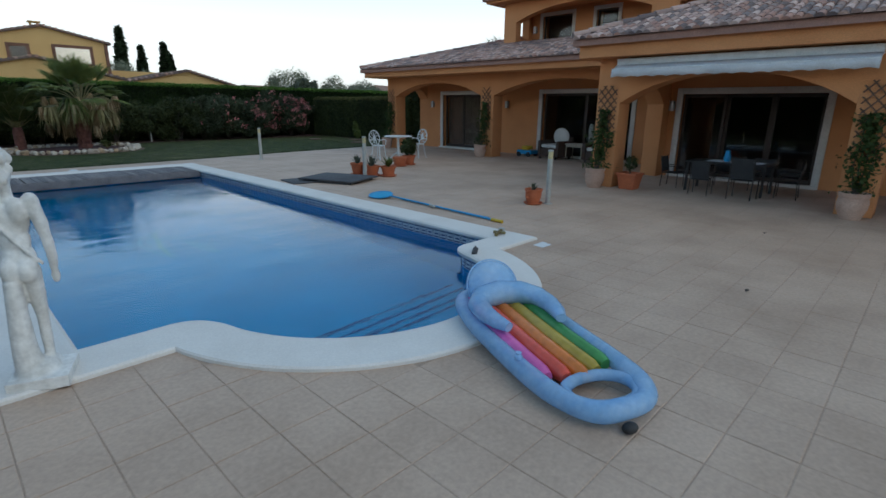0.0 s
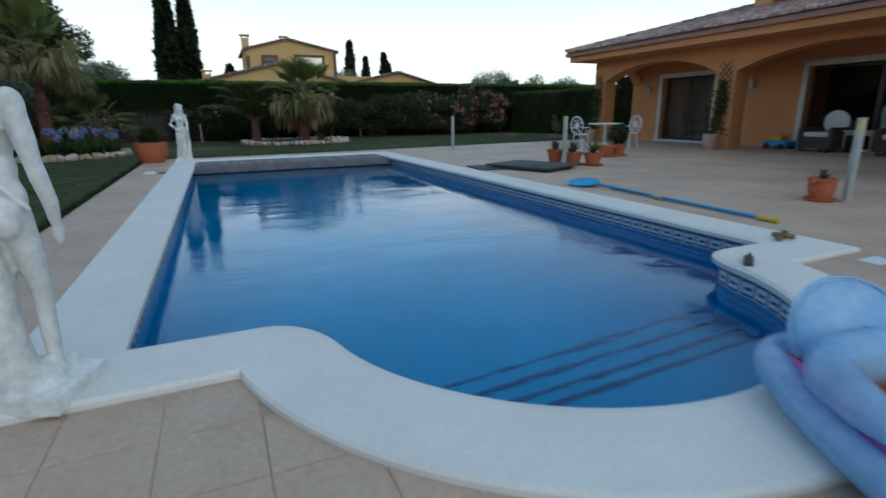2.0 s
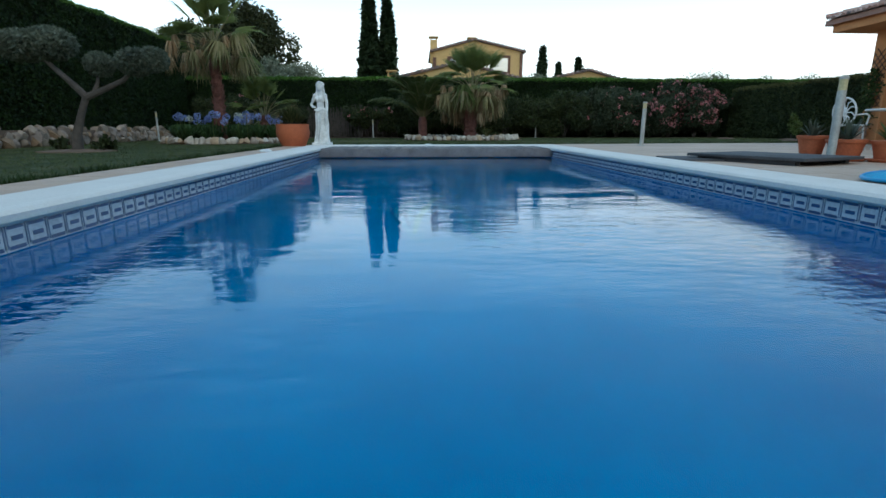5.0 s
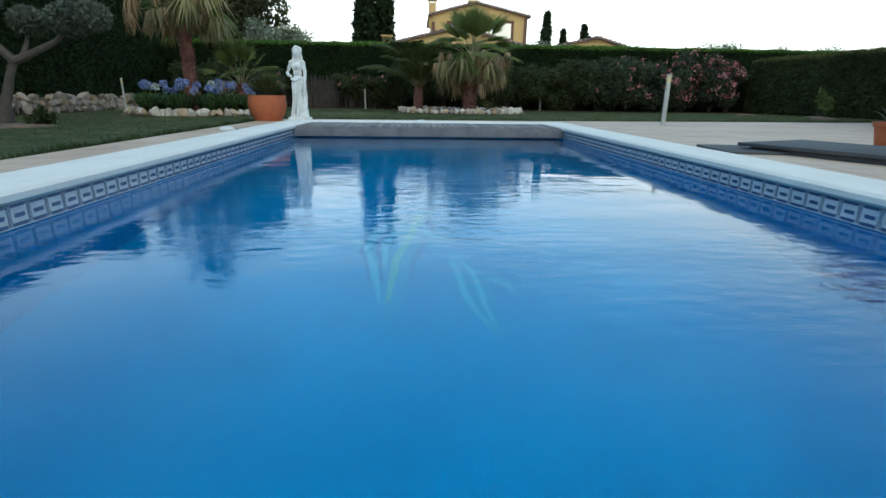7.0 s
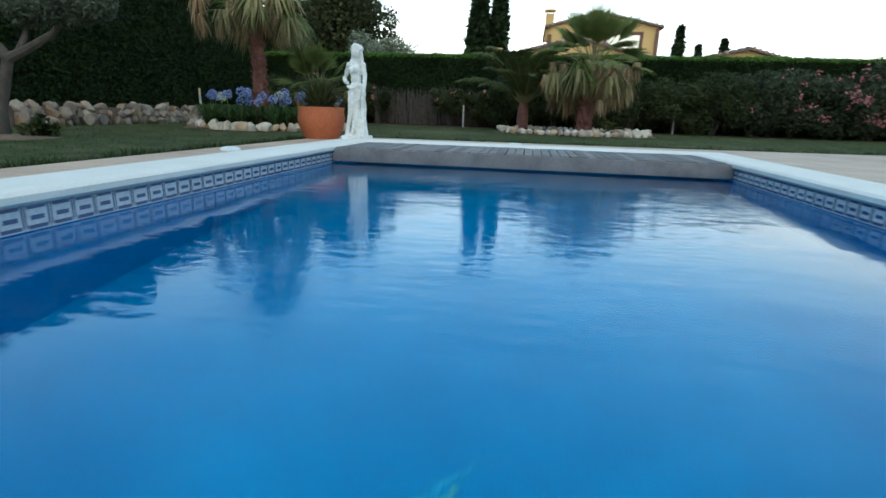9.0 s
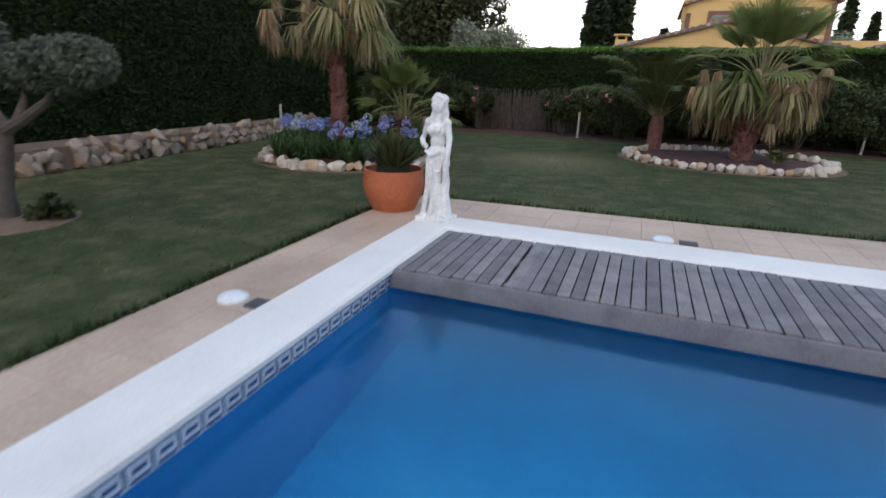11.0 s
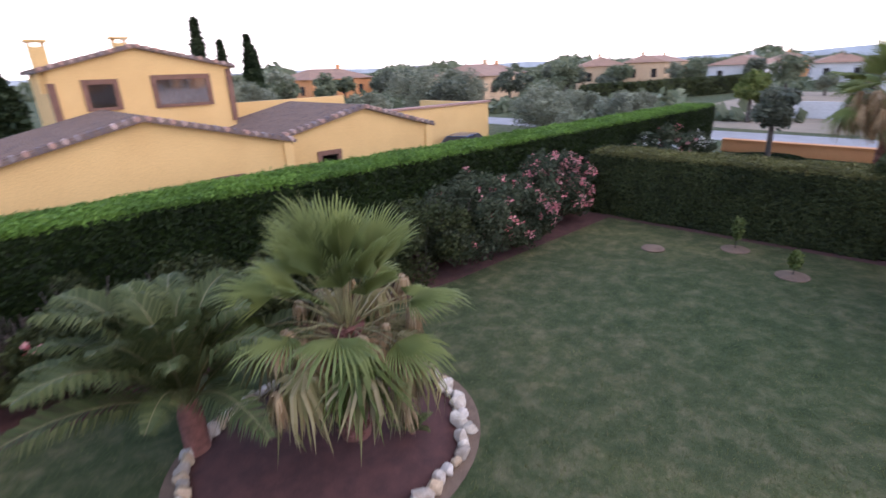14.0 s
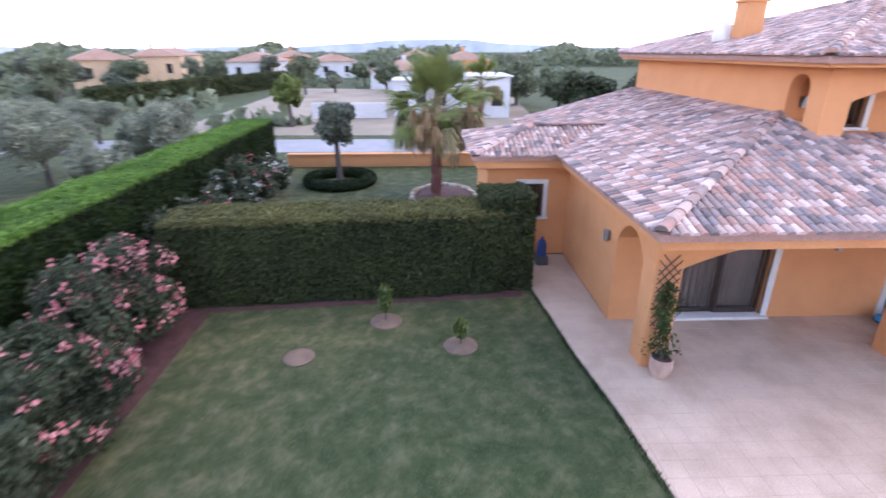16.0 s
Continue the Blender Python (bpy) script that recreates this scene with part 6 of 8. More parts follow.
p = pot((7.42, 1.5), 0.15, 0.27, "terracotta pot with handles and a small succulent", belly=0.12)
spiky(p, 0.24, 26, 0.16, 3, OLIVE, 0.02)
g = Geo()
for s in (-1, 1):
    part("handle", Geo().tube([(s * 0.15, 0, 0.24), (s * 0.21, 0, 0.23), (s * 0.21, 0, 0.15), (s * 0.145, 0, 0.12)], 0.018, 8), TERRACOTTA, p)
p = pot((7.58, 6.36), 0.21, 0.26, "terracotta pot with grey aloe on a saucer")
spiky(p, 0.22, 40, 0.36, 5)
p = pot((7.86, 6.05), 0.19, 0.25, "terracotta pot with a spiky plant")
spiky(p, 0.22, 36, 0.34, 6, PALM)
p = pot((9.5, 7.52), 0.2, 0.26, "round terracotta pot with a small bush", belly=0.1)
p = pot((9.95, 7.62), 0.19, 0.28, "terracotta pot with a leafy plant")
leafy_in(p, 0.25, 0.24, 0.5, 260, 0.07, 8)
p = pot((7.45, 6.75), 0.17, 0.3, "tall terracotta pot behind the aloe")
spiky(p, 0.26, 26, 0.3, 7)
p = pot((-0.5, 12.03), 0.38, 0.48, "large orange terracotta pot with a spiky round bush", saucer=False, rim=False, belly=0.14)
SPIKE = leafy("spiky leaves", [(0.03, 0.045, 0.018), (0.06, 0.075, 0.03), (0.14, 0.12, 0.055)])
spiky(p, 0.38, 700, 0.62, 9, SPIKE, 0.012)
# dark core paints the shade between the spiky leaves
part("bush_core", Geo().lathe([(0.2, 0.38), (0.2, 0.5), (0.12, 0.62), (0.04, 0.68)], 16), FOLIAGE_SHADE, p, "solid core coloured as the bush's inner shade")

# climbing plants on lattices against the columns, in amphora pots
CLIMB = leafy("climbing leaves", [(0.03, 0.05, 0.015), (0.055, 0.085, 0.025), (0.1, 0.13, 0.045)])
LATTICE = mottled("brown lattice wood", (0.16, 0.085, 0.05), (0.11, 0.06, 0.035), 6, 50, 0.8, 0.2)
for i, (x, y) in enumerate(((HX, HY - 0.25), (HX, 7.78), (WX, WY1 - 0.25), (WX, WY0 + 0.25))):
    low = i > 1
    top = 1.85 if low else 2.05
    p = pot((x - 0.3, y), 0.2, 0.42, "pale clay jar with a climbing plant", PALE_CLAY, saucer=False, belly=0.22, name="plant_jar", category="jar")
    rng_l = np.random.default_rng(50 + i)
    n = 900
    t = rng_l.uniform(0, 1, n) ** 0.9
    q = np.stack([0.2 + rng_l.normal(0, 0.06, n) - 0.12 * (1 - t), rng_l.normal(0, 1, n) * (0.13 - 0.06 * t + 0.04 * np.sin(t * 11 + i)), 0.38 + t * (top - 0.62)], 1)
    leaves("climber", q, 0.042, CLIMB, p, rng_l, long=1.7)
    g = Geo()
    for k in range(4):
        yy = -0.12 + 0.08 * k
        g.tube([(0.02, yy * 0.2, 0.36), (0.18, yy, 0.8), (0.22, yy * 0.6, 1.2), (0.23, yy * 0.9, top - 0.3)], [0.012, 0.01, 0.008, 0.005], 5)
    part("stems", g, BARK, p)
    tr = thing("lattice", (x - 0.03, y, 0.9), "brown diagonal lattice on a column", "trellis", "lattices")
    g = Geo()
    hh = top + 0.25 - 0.9
    for s in (-1, 1):
        for k in range(-2, 7):
            z0 = k * 0.17
            a0, b0 = max(0.0, -z0 / 0.45), min(1.0, (hh - z0) / 0.45)
            if b0 > a0:
                g = Geo().bar((s * 0.006, s * (-0.2 + 0.4 * a0), z0 + 0.45 * a0), (s * 0.006, s * (-0.2 + 0.4 * b0), z0 + 0.45 * b0), 0.012, 0.022)
                part("lath", g, LATTICE, tr, smooth=False)

# square planter beside the wing's column
p = thing("square_planter", (WX + 0.1, WY1 - 0.85, 0), "tapered orange square planter with a small plant", "planter")
g = Geo()
v = [(sx * r, sy * r, z) for r, z in ((0.15, 0), (0.2, 0.3), (0.22, 0.3), (0.22, 0.34), (0.18, 0.34), (0.17, 0.28)) for sx, sy in ((-1, -1), (1, -1), (1, 1), (-1, 1))]
f = [(k * 4 + i, k * 4 + (i + 1) % 4, k * 4 + 4 + (i + 1) % 4, k * 4 + 4 + i) for k in range(5) for i in range(4)] + [(3, 2, 1, 0), (20, 21, 22, 23)]
part("body", g.add(v, f), TERRACOTTA, p, smooth=False)
part("stems", Geo().tube([(0, 0, 0.28), (0.02, 0.02, 0.45), (0, 0.04, 0.62)], [0.02, 0.014, 0.008], 6), BARK, p)
leafy_in(p, 0.36, 0.12, 0.34, 120, 0.045, 61)

# ---- poolside clutter ----
CYAN = mottled("bright blue plastic", (0.02, 0.3, 0.6), (0.015, 0.24, 0.5), 4, 40, 0.4, 0.05)
YELLOW_P = mottled("yellow plastic", (0.65, 0.42, 0.03), (0.55, 0.35, 0.02), 4, 40, 0.45, 0.05)
NET = mottled("blue net mesh", (0.03, 0.36, 0.62), (0.02, 0.28, 0.5), 5, 120, 0.7, 0.4)
net = thing("leaf_net", (5.85, 3.85, 0), "blue leaf net on a long blue pole", "pool net")
outl = [(0.0 + 0.2 * math.cos(a), 0.24 * math.sin(a), 0.05 + 0.03 * math.cos(a)) for a in [2 * math.pi * i / 24 for i in range(25)]]
part("hoop", Geo().tube(outl, 0.014, 8), CYAN, net)
g = Geo()
g.add([(0, 0, 0.09)] + outl[:-1], [(0, 1 + i, 1 + (i + 1) % 24) for i in range(24)])
part("mesh", g, NET, net, "domed fine mesh")
part("pole", Geo().tube([(0.05, -0.22, 0.05), (0.02, -1.2, 0.035), (-0.08, -2.75, 0.025)], 0.016, 10), CYAN, net, "blue aluminium pole")
part("collar", Geo().tube([(-0.02, -1.35, 0.035), (-0.03, -1.47, 0.033)], 0.024, 10), GALV, net)
part("grip", Geo().tube([(-0.08, -2.74, 0.025), (-0.088, -2.95, 0.025)], 0.024, 10), YELLOW_P, net, "yellow grip")
pole = thing("spare_pole", (5.95, 2.4, 0), "second thin blue pole on the terrace", "pole")
part("tube", Geo().tube([(0.0, 1.0, 0.02), (-0.12, -1.2, 0.02)], 0.015, 10), CYAN, pole)

mat = thing("cover_panel", (6.55, 6.25, 0), "dark grey panel lying askew on the terrace", "panel", rz=22)
g = Geo().slab([(-0.55, -0.72), (0.55, -0.72), (0.55, 0.72), (-0.55, 0.72)], 0.05, 0.085)
part("board", g, SLATE, mat, bevel=0.006)
for x in (-0.46, 0.46):
    part("batten", Geo().box(x - 0.04, -0.6, 0.0, x + 0.04, 0.6, 0.05), SLATE, mat)
sheet = thing("folded_mat", (5.95, 6.75, 0), "thin dark mat beside the panel", "mat", rz=-12)
part("sheet", Geo().slab([(-0.4, -0.5), (0.45, -0.45), (0.4, 0.35), (-0.45, 0.3)], 0.0, 0.025), SLATE, sheet, bevel=0.005)

PLASTIC_W = mottled("white plastic", (0.75, 0.76, 0.76), (0.66, 0.67, 0.68), 4, 60, 0.4, 0.05)
for x, y in ((2.54, 12.02), (-0.29, 9.14)):
    lid = thing("skimmer_lid", (x, y, 0), "white domed plastic lid on the terrace", "lid")
    part("dome", Geo().lathe([(0.105, 0), (0.103, 0.018), (0.08, 0.036), (0.04, 0.045), (0.005, 0.047)], 24), PLASTIC_W, lid)
    part("plate", Geo().box(0.15, -0.07, 0.0, 0.32, 0.07, 0.012), SLATE, lid, "grey cover plate", bevel=0.003)
brush = thing("pool_brush", (4.22, 0.1, 0.037), "small blue-grey pool brush on the coping", "brush", rz=35)
part("handle", Geo().tube([(-0.08, 0, 0.025), (-0.04, 0, 0.055), (0.04, 0, 0.055), (0.08, 0, 0.025)], 0.011, 8), SLATE, brush)
part("block", Geo().box(-0.1, -0.03, 0.0, 0.1, 0.03, 0.03), SLATE, brush, bevel=0.006)
BRASS = mottled("old brass", (0.35, 0.27, 0.12), (0.25, 0.19, 0.09), 6, 60, 0.4, 0.1, metal=0.8)
tap = thing("hose_fitting", (5.08, 0.42, 0.037), "worn brass hose fitting on the coping corner", "fitting", rz=20)
part("body", Geo().tube([(-0.14, 0, 0.03), (0.14, 0.02, 0.03)], 0.024, 10), BRASS, tap)
part("cross_piece", Geo().tube([(0.0, -0.08, 0.03), (0.0, 0.08, 0.03)], 0.02, 10), BRASS, tap)
part("ring", Geo().lathe([(0.04, 0.0), (0.045, 0.05), (0.03, 0.055)], 14, (0.16, 0.02, 0)), GALV, tap)
paper = thing("paper_scrap", (5.15, -0.2, 0.0), "white paper scrap on the tiles", "paper")
part("sheet", Geo().add([(-0.1, -0.07, 0.004), (0.09, -0.08, 0.006), (0.1, 0.05, 0.02), (-0.08, 0.08, 0.005)], [(0, 1, 2, 3)]), PLASTIC_W, paper)
for x, y in ((5.17, -2.47), (7.92, -2.0), (3.34, -1.68)):
    lf = thing("fallen_leaf", (x, y, 0), "curled dry leaf on the tiles", "leaf", "fallen leaves", rz=x * 70)
    part("blade", Geo().add([(-0.05, 0, 0.005), (0, -0.022, 0.014), (0.055, 0, 0.006), (0, 0.022, 0.016)], [(0, 1, 2, 3)]), BARK, lf)

# dolphins laid in pale mosaic on the pool floor
MOS = [mosaic_material("pale green mosaic", (0.04, 0.39, 0.61), (0.02, 0.32, 0.55)), mosaic_material("navy mosaic", (0.0006, 0.2, 0.47), (0.0006, 0.15, 0.38)), mosaic_material("sea blue mosaic", (0.004, 0.3, 0.56), (0.002, 0.23, 0.48)), mosaic_material("ochre green mosaic", (0.13, 0.4, 0.44), (0.06, 0.33, 0.42))]
inlay = thing("floor_mosaic", (2.3, 4.6, DEPTH), "pale green mosaic of two dolphins on the pool floor", "mosaic")


def ribbon(spine, widths, off, m, z=0.004, n=24):
    """A smooth flat ribbon along the spine; off shifts it sideways by that share of the width."""
    g = Geo()
    v = []
    for i in range(n + 1):
        u = i / n * (len(spine) - 1)
        k = min(int(u), len(spine) - 2)
        f = u - k
        f = f * f * (3 - 2 * f) * 0.5 + f * 0.5
        p = Vector(spine[k]).lerp(Vector(spine[k + 1]), f)
        d = (Vector(spine[k + 1]) - Vector(spine[k])).normalized()
        w = widths[k] * (1 - f) + widths[k + 1] * f
        s = Vector((-d.y, d.x))
        for e in off:
            q = p + s * w * e
            v.append((q.x - 2.3, q.y - 4.6, z))
    g.add(v, [(2 * i, 2 * i + 1, 2 * i + 3, 2 * i + 2) for i in range(n)])
    part("figure", g, m, inlay, smooth=False)


DOLPHIN = [(2.63, 6.03), (2.49, 5.85), (2.34, 5.64), (2.27, 5.4), (2.25, 5.16), (2.25, 4.92), (2.27, 4.66), (2.28, 4.42), (2.3, 4.2)]
ribbon(DOLPHIN, [0.01, 0.06, 0.12, 0.17, 0.19, 0.17, 0.12, 0.08, 0.03], (-1.1, 1.1), MOS[2], 0.003, 40)
ribbon([(2.62, 6.02), (2.42, 5.81), (2.22, 5.61), (2.12, 5.42), (2.09, 5.16), (2.13, 4.92), (2.17, 4.67), (2.22, 4.4)], [0.008, 0.016, 0.022, 0.026, 0.028, 0.026, 0.022, 0.01], (-1, 1), MOS[0], 0.006, 36)
ribbon([(2.45, 5.78), (2.27, 5.56), (2.17, 5.33), (2.16, 5.1), (2.19, 4.92), (2.22, 4.6)], [0.008, 0.013, 0.016, 0.016, 0.014, 0.008], (-1, 1), MOS[1], 0.0055, 30)
ribbon([(2.39, 5.83), (2.16, 5.58), (2.05, 5.34), (2.04, 5.1), (2.09, 4.86), (2.15, 4.6)], [0.006, 0.012, 0.016, 0.016, 0.014, 0.006], (-1, 1), MOS[1], 0.0055, 30)
ribbon([(2.57, 5.9), (2.45, 5.74), (2.41, 5.5), (2.37, 5.25), (2.3, 4.94), (2.28, 4.63), (2.27, 4.38)], [0.012, 0.02, 0.024, 0.03, 0.032, 0.026, 0.012], (-1, 1), MOS[3], 0.006, 36)
ribbon([(2.42, 5.66), (2.27, 5.47), (2.22, 5.25), (2.22, 5.0), (2.22, 4.75)], [0.01, 0.02, 0.022, 0.02, 0.01], (-1, 1), MOS[0], 0.0065, 24)
ribbon([(2.49, 5.5), (2.485, 5.16), (2.43, 4.94), (2.4, 4.64)], [0.008, 0.016, 0.016, 0.008], (-1, 1), MOS[1], 0.0065, 24)
for fin in ([(2.03, 5.2), (1.91, 5.28), (1.76, 5.23)], [(2.48, 5.47), (2.57, 5.37), (2.7, 5.29), (2.76, 5.17)]):
    ribbon(fin, [0.07, 0.058, 0.04, 0.012][-len(fin):], (-1.25, 1.25), MOS[1], 0.0035, 12)
    ribbon(fin, [0.06, 0.05, 0.032, 0.008][-len(fin):], (-0.9, 0.8), MOS[0], 0.009, 12)
FAINT = [(2.7, 5.05), (2.74, 4.88), (2.79, 4.68), (2.81, 4.45), (2.84, 4.25), (2.91, 4.05)]
ribbon(FAINT, [0.015, 0.07, 0.1, 0.1, 0.06, 0.02], (-1.12, 1.12), MOS[2], 0.003, 28)
ribbon(FAINT, [0.015, 0.07, 0.1, 0.1, 0.06, 0.02], (-0.9, -0.45), MOS[0], 0.006, 28)
ribbon(FAINT, [0.015, 0.07, 0.1, 0.1, 0.06, 0.02], (0.15, 0.5), MOS[0], 0.006, 28)
ribbon([(2.9, 4.65), (3.0, 4.58), (3.07, 4.46)], [0.05, 0.035, 0.01], (-0.9, 0.8), MOS[0], 0.009, 10)

# ---- furniture ----
WHITE_METAL = mottled("white painted iron", (0.72, 0.73, 0.72), (0.6, 0.61, 0.6), 6, 50, 0.45, 0.1)


def iron_chair(at, rz):
    ob = thing("garden_chair", (*at, 0), "white ornate cast-iron garden chair", "chair", "chairs at the garden table", rz=rz)
    part("seat", Geo().lathe([(0.19, 0.43), (0.2, 0.445), (0.19, 0.455), (0.01, 0.45)], 24), WHITE_METAL, ob)
    ringp = [(0.2 * math.sin(a), -0.19 - 0.05 * (0.5 - 0.5 * math.cos(a)), 0.68 - 0.24 * math.cos(a)) for a in [2 * math.pi * i / 28 for i in range(29)]]
    part("backrest", Geo().tube(ringp, 0.016, 8), WHITE_METAL, ob)
    g = Geo()
    for k in range(10):
        a = 2 * math.pi * k / 10
        g.tube([(0.05 * math.sin(a), -0.215, 0.68 - 0.07 * math.cos(a)), (0.12 * math.sin(a + 0.25), -0.215, 0.68 - 0.16 * math.cos(a + 0.25)), (0.19 * math.sin(a), -0.215, 0.68 - 0.225 * math.cos(a))], 0.011, 6)
    g.ball((0, -0.215, 0.68), (0.06, 0.015, 0.075), 14, 8)
    part("scrollwork", g, WHITE_METAL, ob, "cast leaf scrolls")
    for sx, sy in ((-1, -1), (1, -1), (1, 1), (-1, 1)):
        part("leg", Geo().tube([(sx * 0.13, sy * 0.13, 0.43), (sx * 0.15, sy * 0.15, 0.2), (sx * 0.19, sy * 0.19, 0.0)], [0.016, 0.014, 0.016], 8), WHITE_METAL, ob)
    for sx in (-1, 1):
        part("arm", Geo().tube([(sx * 0.19, -0.19, 0.62), (sx * 0.24, 0.0, 0.64), (sx * 0.2, 0.14, 0.6), (sx * 0.17, 0.15, 0.45)], 0.014, 8), WHITE_METAL, ob)
    return ob


iron_chair((10.2, 9.35), -75)
iron_chair((11.6, 9.0), 95)
tb = thing("garden_table", (10.9, 9.2, 0), "white iron table with a round top", "table")
part("tabletop", Geo().lathe([(0.45, 0.7), (0.46, 0.715), (0.45, 0.73), (0.01, 0.73)], 32), WHITE_METAL, tb)
part("column", Geo().lathe([(0.05, 0.1), (0.03, 0.25), (0.045, 0.45), (0.03, 0.6), (0.07, 0.7)], 14), WHITE_METAL, tb)
for k in range(3):
    a = 2 * math.pi * k / 3
    part("leg", Geo().tube([(0.02 * math.cos(a), 0.02 * math.sin(a), 0.2), (0.16 * math.cos(a), 0.16 * math.sin(a), 0.12), (0.28 * math.cos(a), 0.28 * math.sin(a), 0.0)], [0.02, 0.02, 0.022], 8), WHITE_METAL, tb)

WICKER = mottled("dark brown wicker", (0.07, 0.04, 0.028), (0.04, 0.024, 0.018), 12, 90, 0.7, 0.8)
CUSHION = mottled("off-white cushion", (0.62, 0.6, 0.55), (0.52, 0.5, 0.46), 3, 40, 0.9, 0.2)


def armchair(at, rz):
    ob = thing("wicker_armchair", (*at, 0), "dark wicker armchair with white cushions", "armchair", "armchairs in the arcade", rz=rz)
    part("base", Geo().box(-0.34, -0.34, 0.08, 0.34, 0.34, 0.36), WICKER, ob, bevel=0.03)
    for sx in (-1, 1):
        part("arm", Geo().box(min(sx * 0.34, sx * 0.46), -0.36, 0.08, max(sx * 0.34, sx * 0.46), 0.36, 0.6), WICKER, ob, bevel=0.04)
    part("back_frame", Geo().box(-0.4, -0.48, 0.08, 0.4, -0.36, 0.72), WICKER, ob, bevel=0.05)
    part("seat_cushion", Geo().box(-0.32, -0.3, 0.36, 0.32, 0.34, 0.48), CUSHION, ob, bevel=0.05)
    part("back_cushion", Geo().ball((0, -0.28, 0.72), (0.33, 0.1, 0.28), 22, 14), CUSHION, ob)
    for sx, sy in ((-1, -1), (1, -1), (1, 1), (-1, 1)):
        part("foot", Geo().box(sx * 0.34 - 0.03, sy * 0.34 - 0.03, 0, sx * 0.34 + 0.03, sy * 0.34 + 0.03, 0.09), DARK_WOOD, ob)
    return ob


armchair((14.85, 5.75), 80)
armchair((14.8, 4.1), 100)
st = thing("side_table", (14.95, 4.98, 0), "small pale wooden side table with curved apron", "table")
PALE_WOOD = mottled("pale limed wood", (0.4, 0.33, 0.26), (0.3, 0.24, 0.18), 7, 60, 0.6, 0.2)
part("tabletop", Geo().box(-0.25, -0.32, 0.5, 0.25, 0.32, 0.535), PALE_WOOD, st, bevel=0.008)
part("apron", Geo().box(-0.22, -0.29, 0.42, 0.22, 0.29, 0.5), PALE_WOOD, st, bevel=0.01)
for sx, sy in ((-1, -1), (1, -1), (1, 1), (-1, 1)):
    part("leg", Geo().tube([(sx * 0.2, sy * 0.27, 0.45), (sx * 0.21, sy * 0.28, 0.25), (sx * 0.2, sy * 0.27, 0.0)], [0.026, 0.02, 0.016], 8), PALE_WOOD, st)
toy = thing("toy_truck", (14.9, 6.9, 0), "blue and yellow plastic ride-on toy", "toy")
part("tray", Geo().box(-0.22, -0.3, 0.08, 0.22, 0.3, 0.22), CYAN, toy, bevel=0.03)
part("cab", Geo().box(-0.16, -0.12, 0.22, 0.16, 0.14, 0.36), YELLOW_P, toy, bevel=0.04)
for sx in (-1, 1):
    for sy in (-1, 1):
        part("wheel", Geo().tube([(sx * 0.18, sy * 0.2, 0.08), (sx * 0.25, sy * 0.2, 0.08)], 0.08, 16), RUBBER, toy)

DARK_METAL = mottled("dark bronze metal", (0.045, 0.04, 0.038), (0.03, 0.027, 0.025), 6, 50, 0.5, 0.1, metal=0.4)
SLING = mottled("dark woven sling", (0.032, 0.03, 0.03), (0.02, 0.02, 0.021), 5, 120, 0.8, 0.4)
dn = thing("dining_table", (11.5, -0.5, 0), "dark metal dining table with glass top", "table")
part("tabletop", Geo().box(-0.4, -0.75, 0.59, 0.4, 0.75, 0.62), DARK_METAL, dn, bevel=0.006)
for sx in (-1, 1):
    for sy in (-1, 1):
        part("leg", Geo().box(sx * 0.36 - 0.022, sy * 0.7 - 0.022, 0, sx * 0.36 + 0.022, sy * 0.7 + 0.022, 0.59), DARK_METAL, dn)


def dining_chair(at, rz):
    ob = thing("dining_chair", (*at, 0), "dark metal garden chair with woven sling", "chair", "chairs at the dining table", rz=rz)
    part("seat", Geo().box(-0.22, -0.22, 0.42, 0.22, 0.22, 0.445), SLING, ob, bevel=0.008)
    part("backrest", Geo().add([(-0.22, -0.22, 0.46), (0.22, -0.22, 0.46), (0.22, -0.3, 0.92), (-0.22, -0.3, 0.92), (-0.22, -0.24, 0.46), (0.22, -0.24, 0.46), (0.22, -0.32, 0.92), (-0.22, -0.32, 0.92)], [(0, 1, 2, 3), (7, 6, 5, 4), (0, 4, 5, 1), (2, 6, 7, 3), (1, 5, 6, 2), (3, 7, 4, 0)]), SLING, ob)
    for sx in (-1, 1):
        part("side_frame", Geo().tube([(sx * 0.25, 0.25, 0.0), (sx * 0.25, 0.24, 0.6), (sx * 0.25, 0.2, 0.64), (sx * 0.25, -0.24, 0.64)], 0.014, 8), DARK_METAL, ob)
        part("back_frame", Geo().tube([(sx * 0.24, -0.26, 0.0), (sx * 0.24, -0.23, 0.44), (sx * 0.24, -0.32, 0.95)], 0.014, 8), DARK_METAL, ob)
    return ob


c0 = dining_chair((10.82, -0.95), -90)
c0.matrix_basis = c0.matrix_basis @ Matrix.Scale(0.84, 4)
for x, y, r in ((10.8, -0.2, -86), (12.15, -0.95, 90), (12.15, -0.2, 94), (11.5, -1.55, 4), (11.45, 0.6, 178)):
    copy_thing(c0, pose(x, y, 0, 0, 0, r) @ Matrix.Scale(0.84, 4))
cl = thing("table_cloth", (11.5, -0.6, 0.62), "patterned white and blue runner on the table", "cloth")
part("cloth", Geo().box(-0.2, -0.5, 0.0, 0.2, 0.5, 0.006), CANVAS, cl)
jug = thing("blue_jug", (11.4, -0.45, 0.628), "small blue jug on the dining table", "jug")
part("body", Geo().lathe([(0.05, 0), (0.07, 0.06), (0.05, 0.15), (0.04, 0.2), (0.05, 0.22)], 16), CYAN, jug)

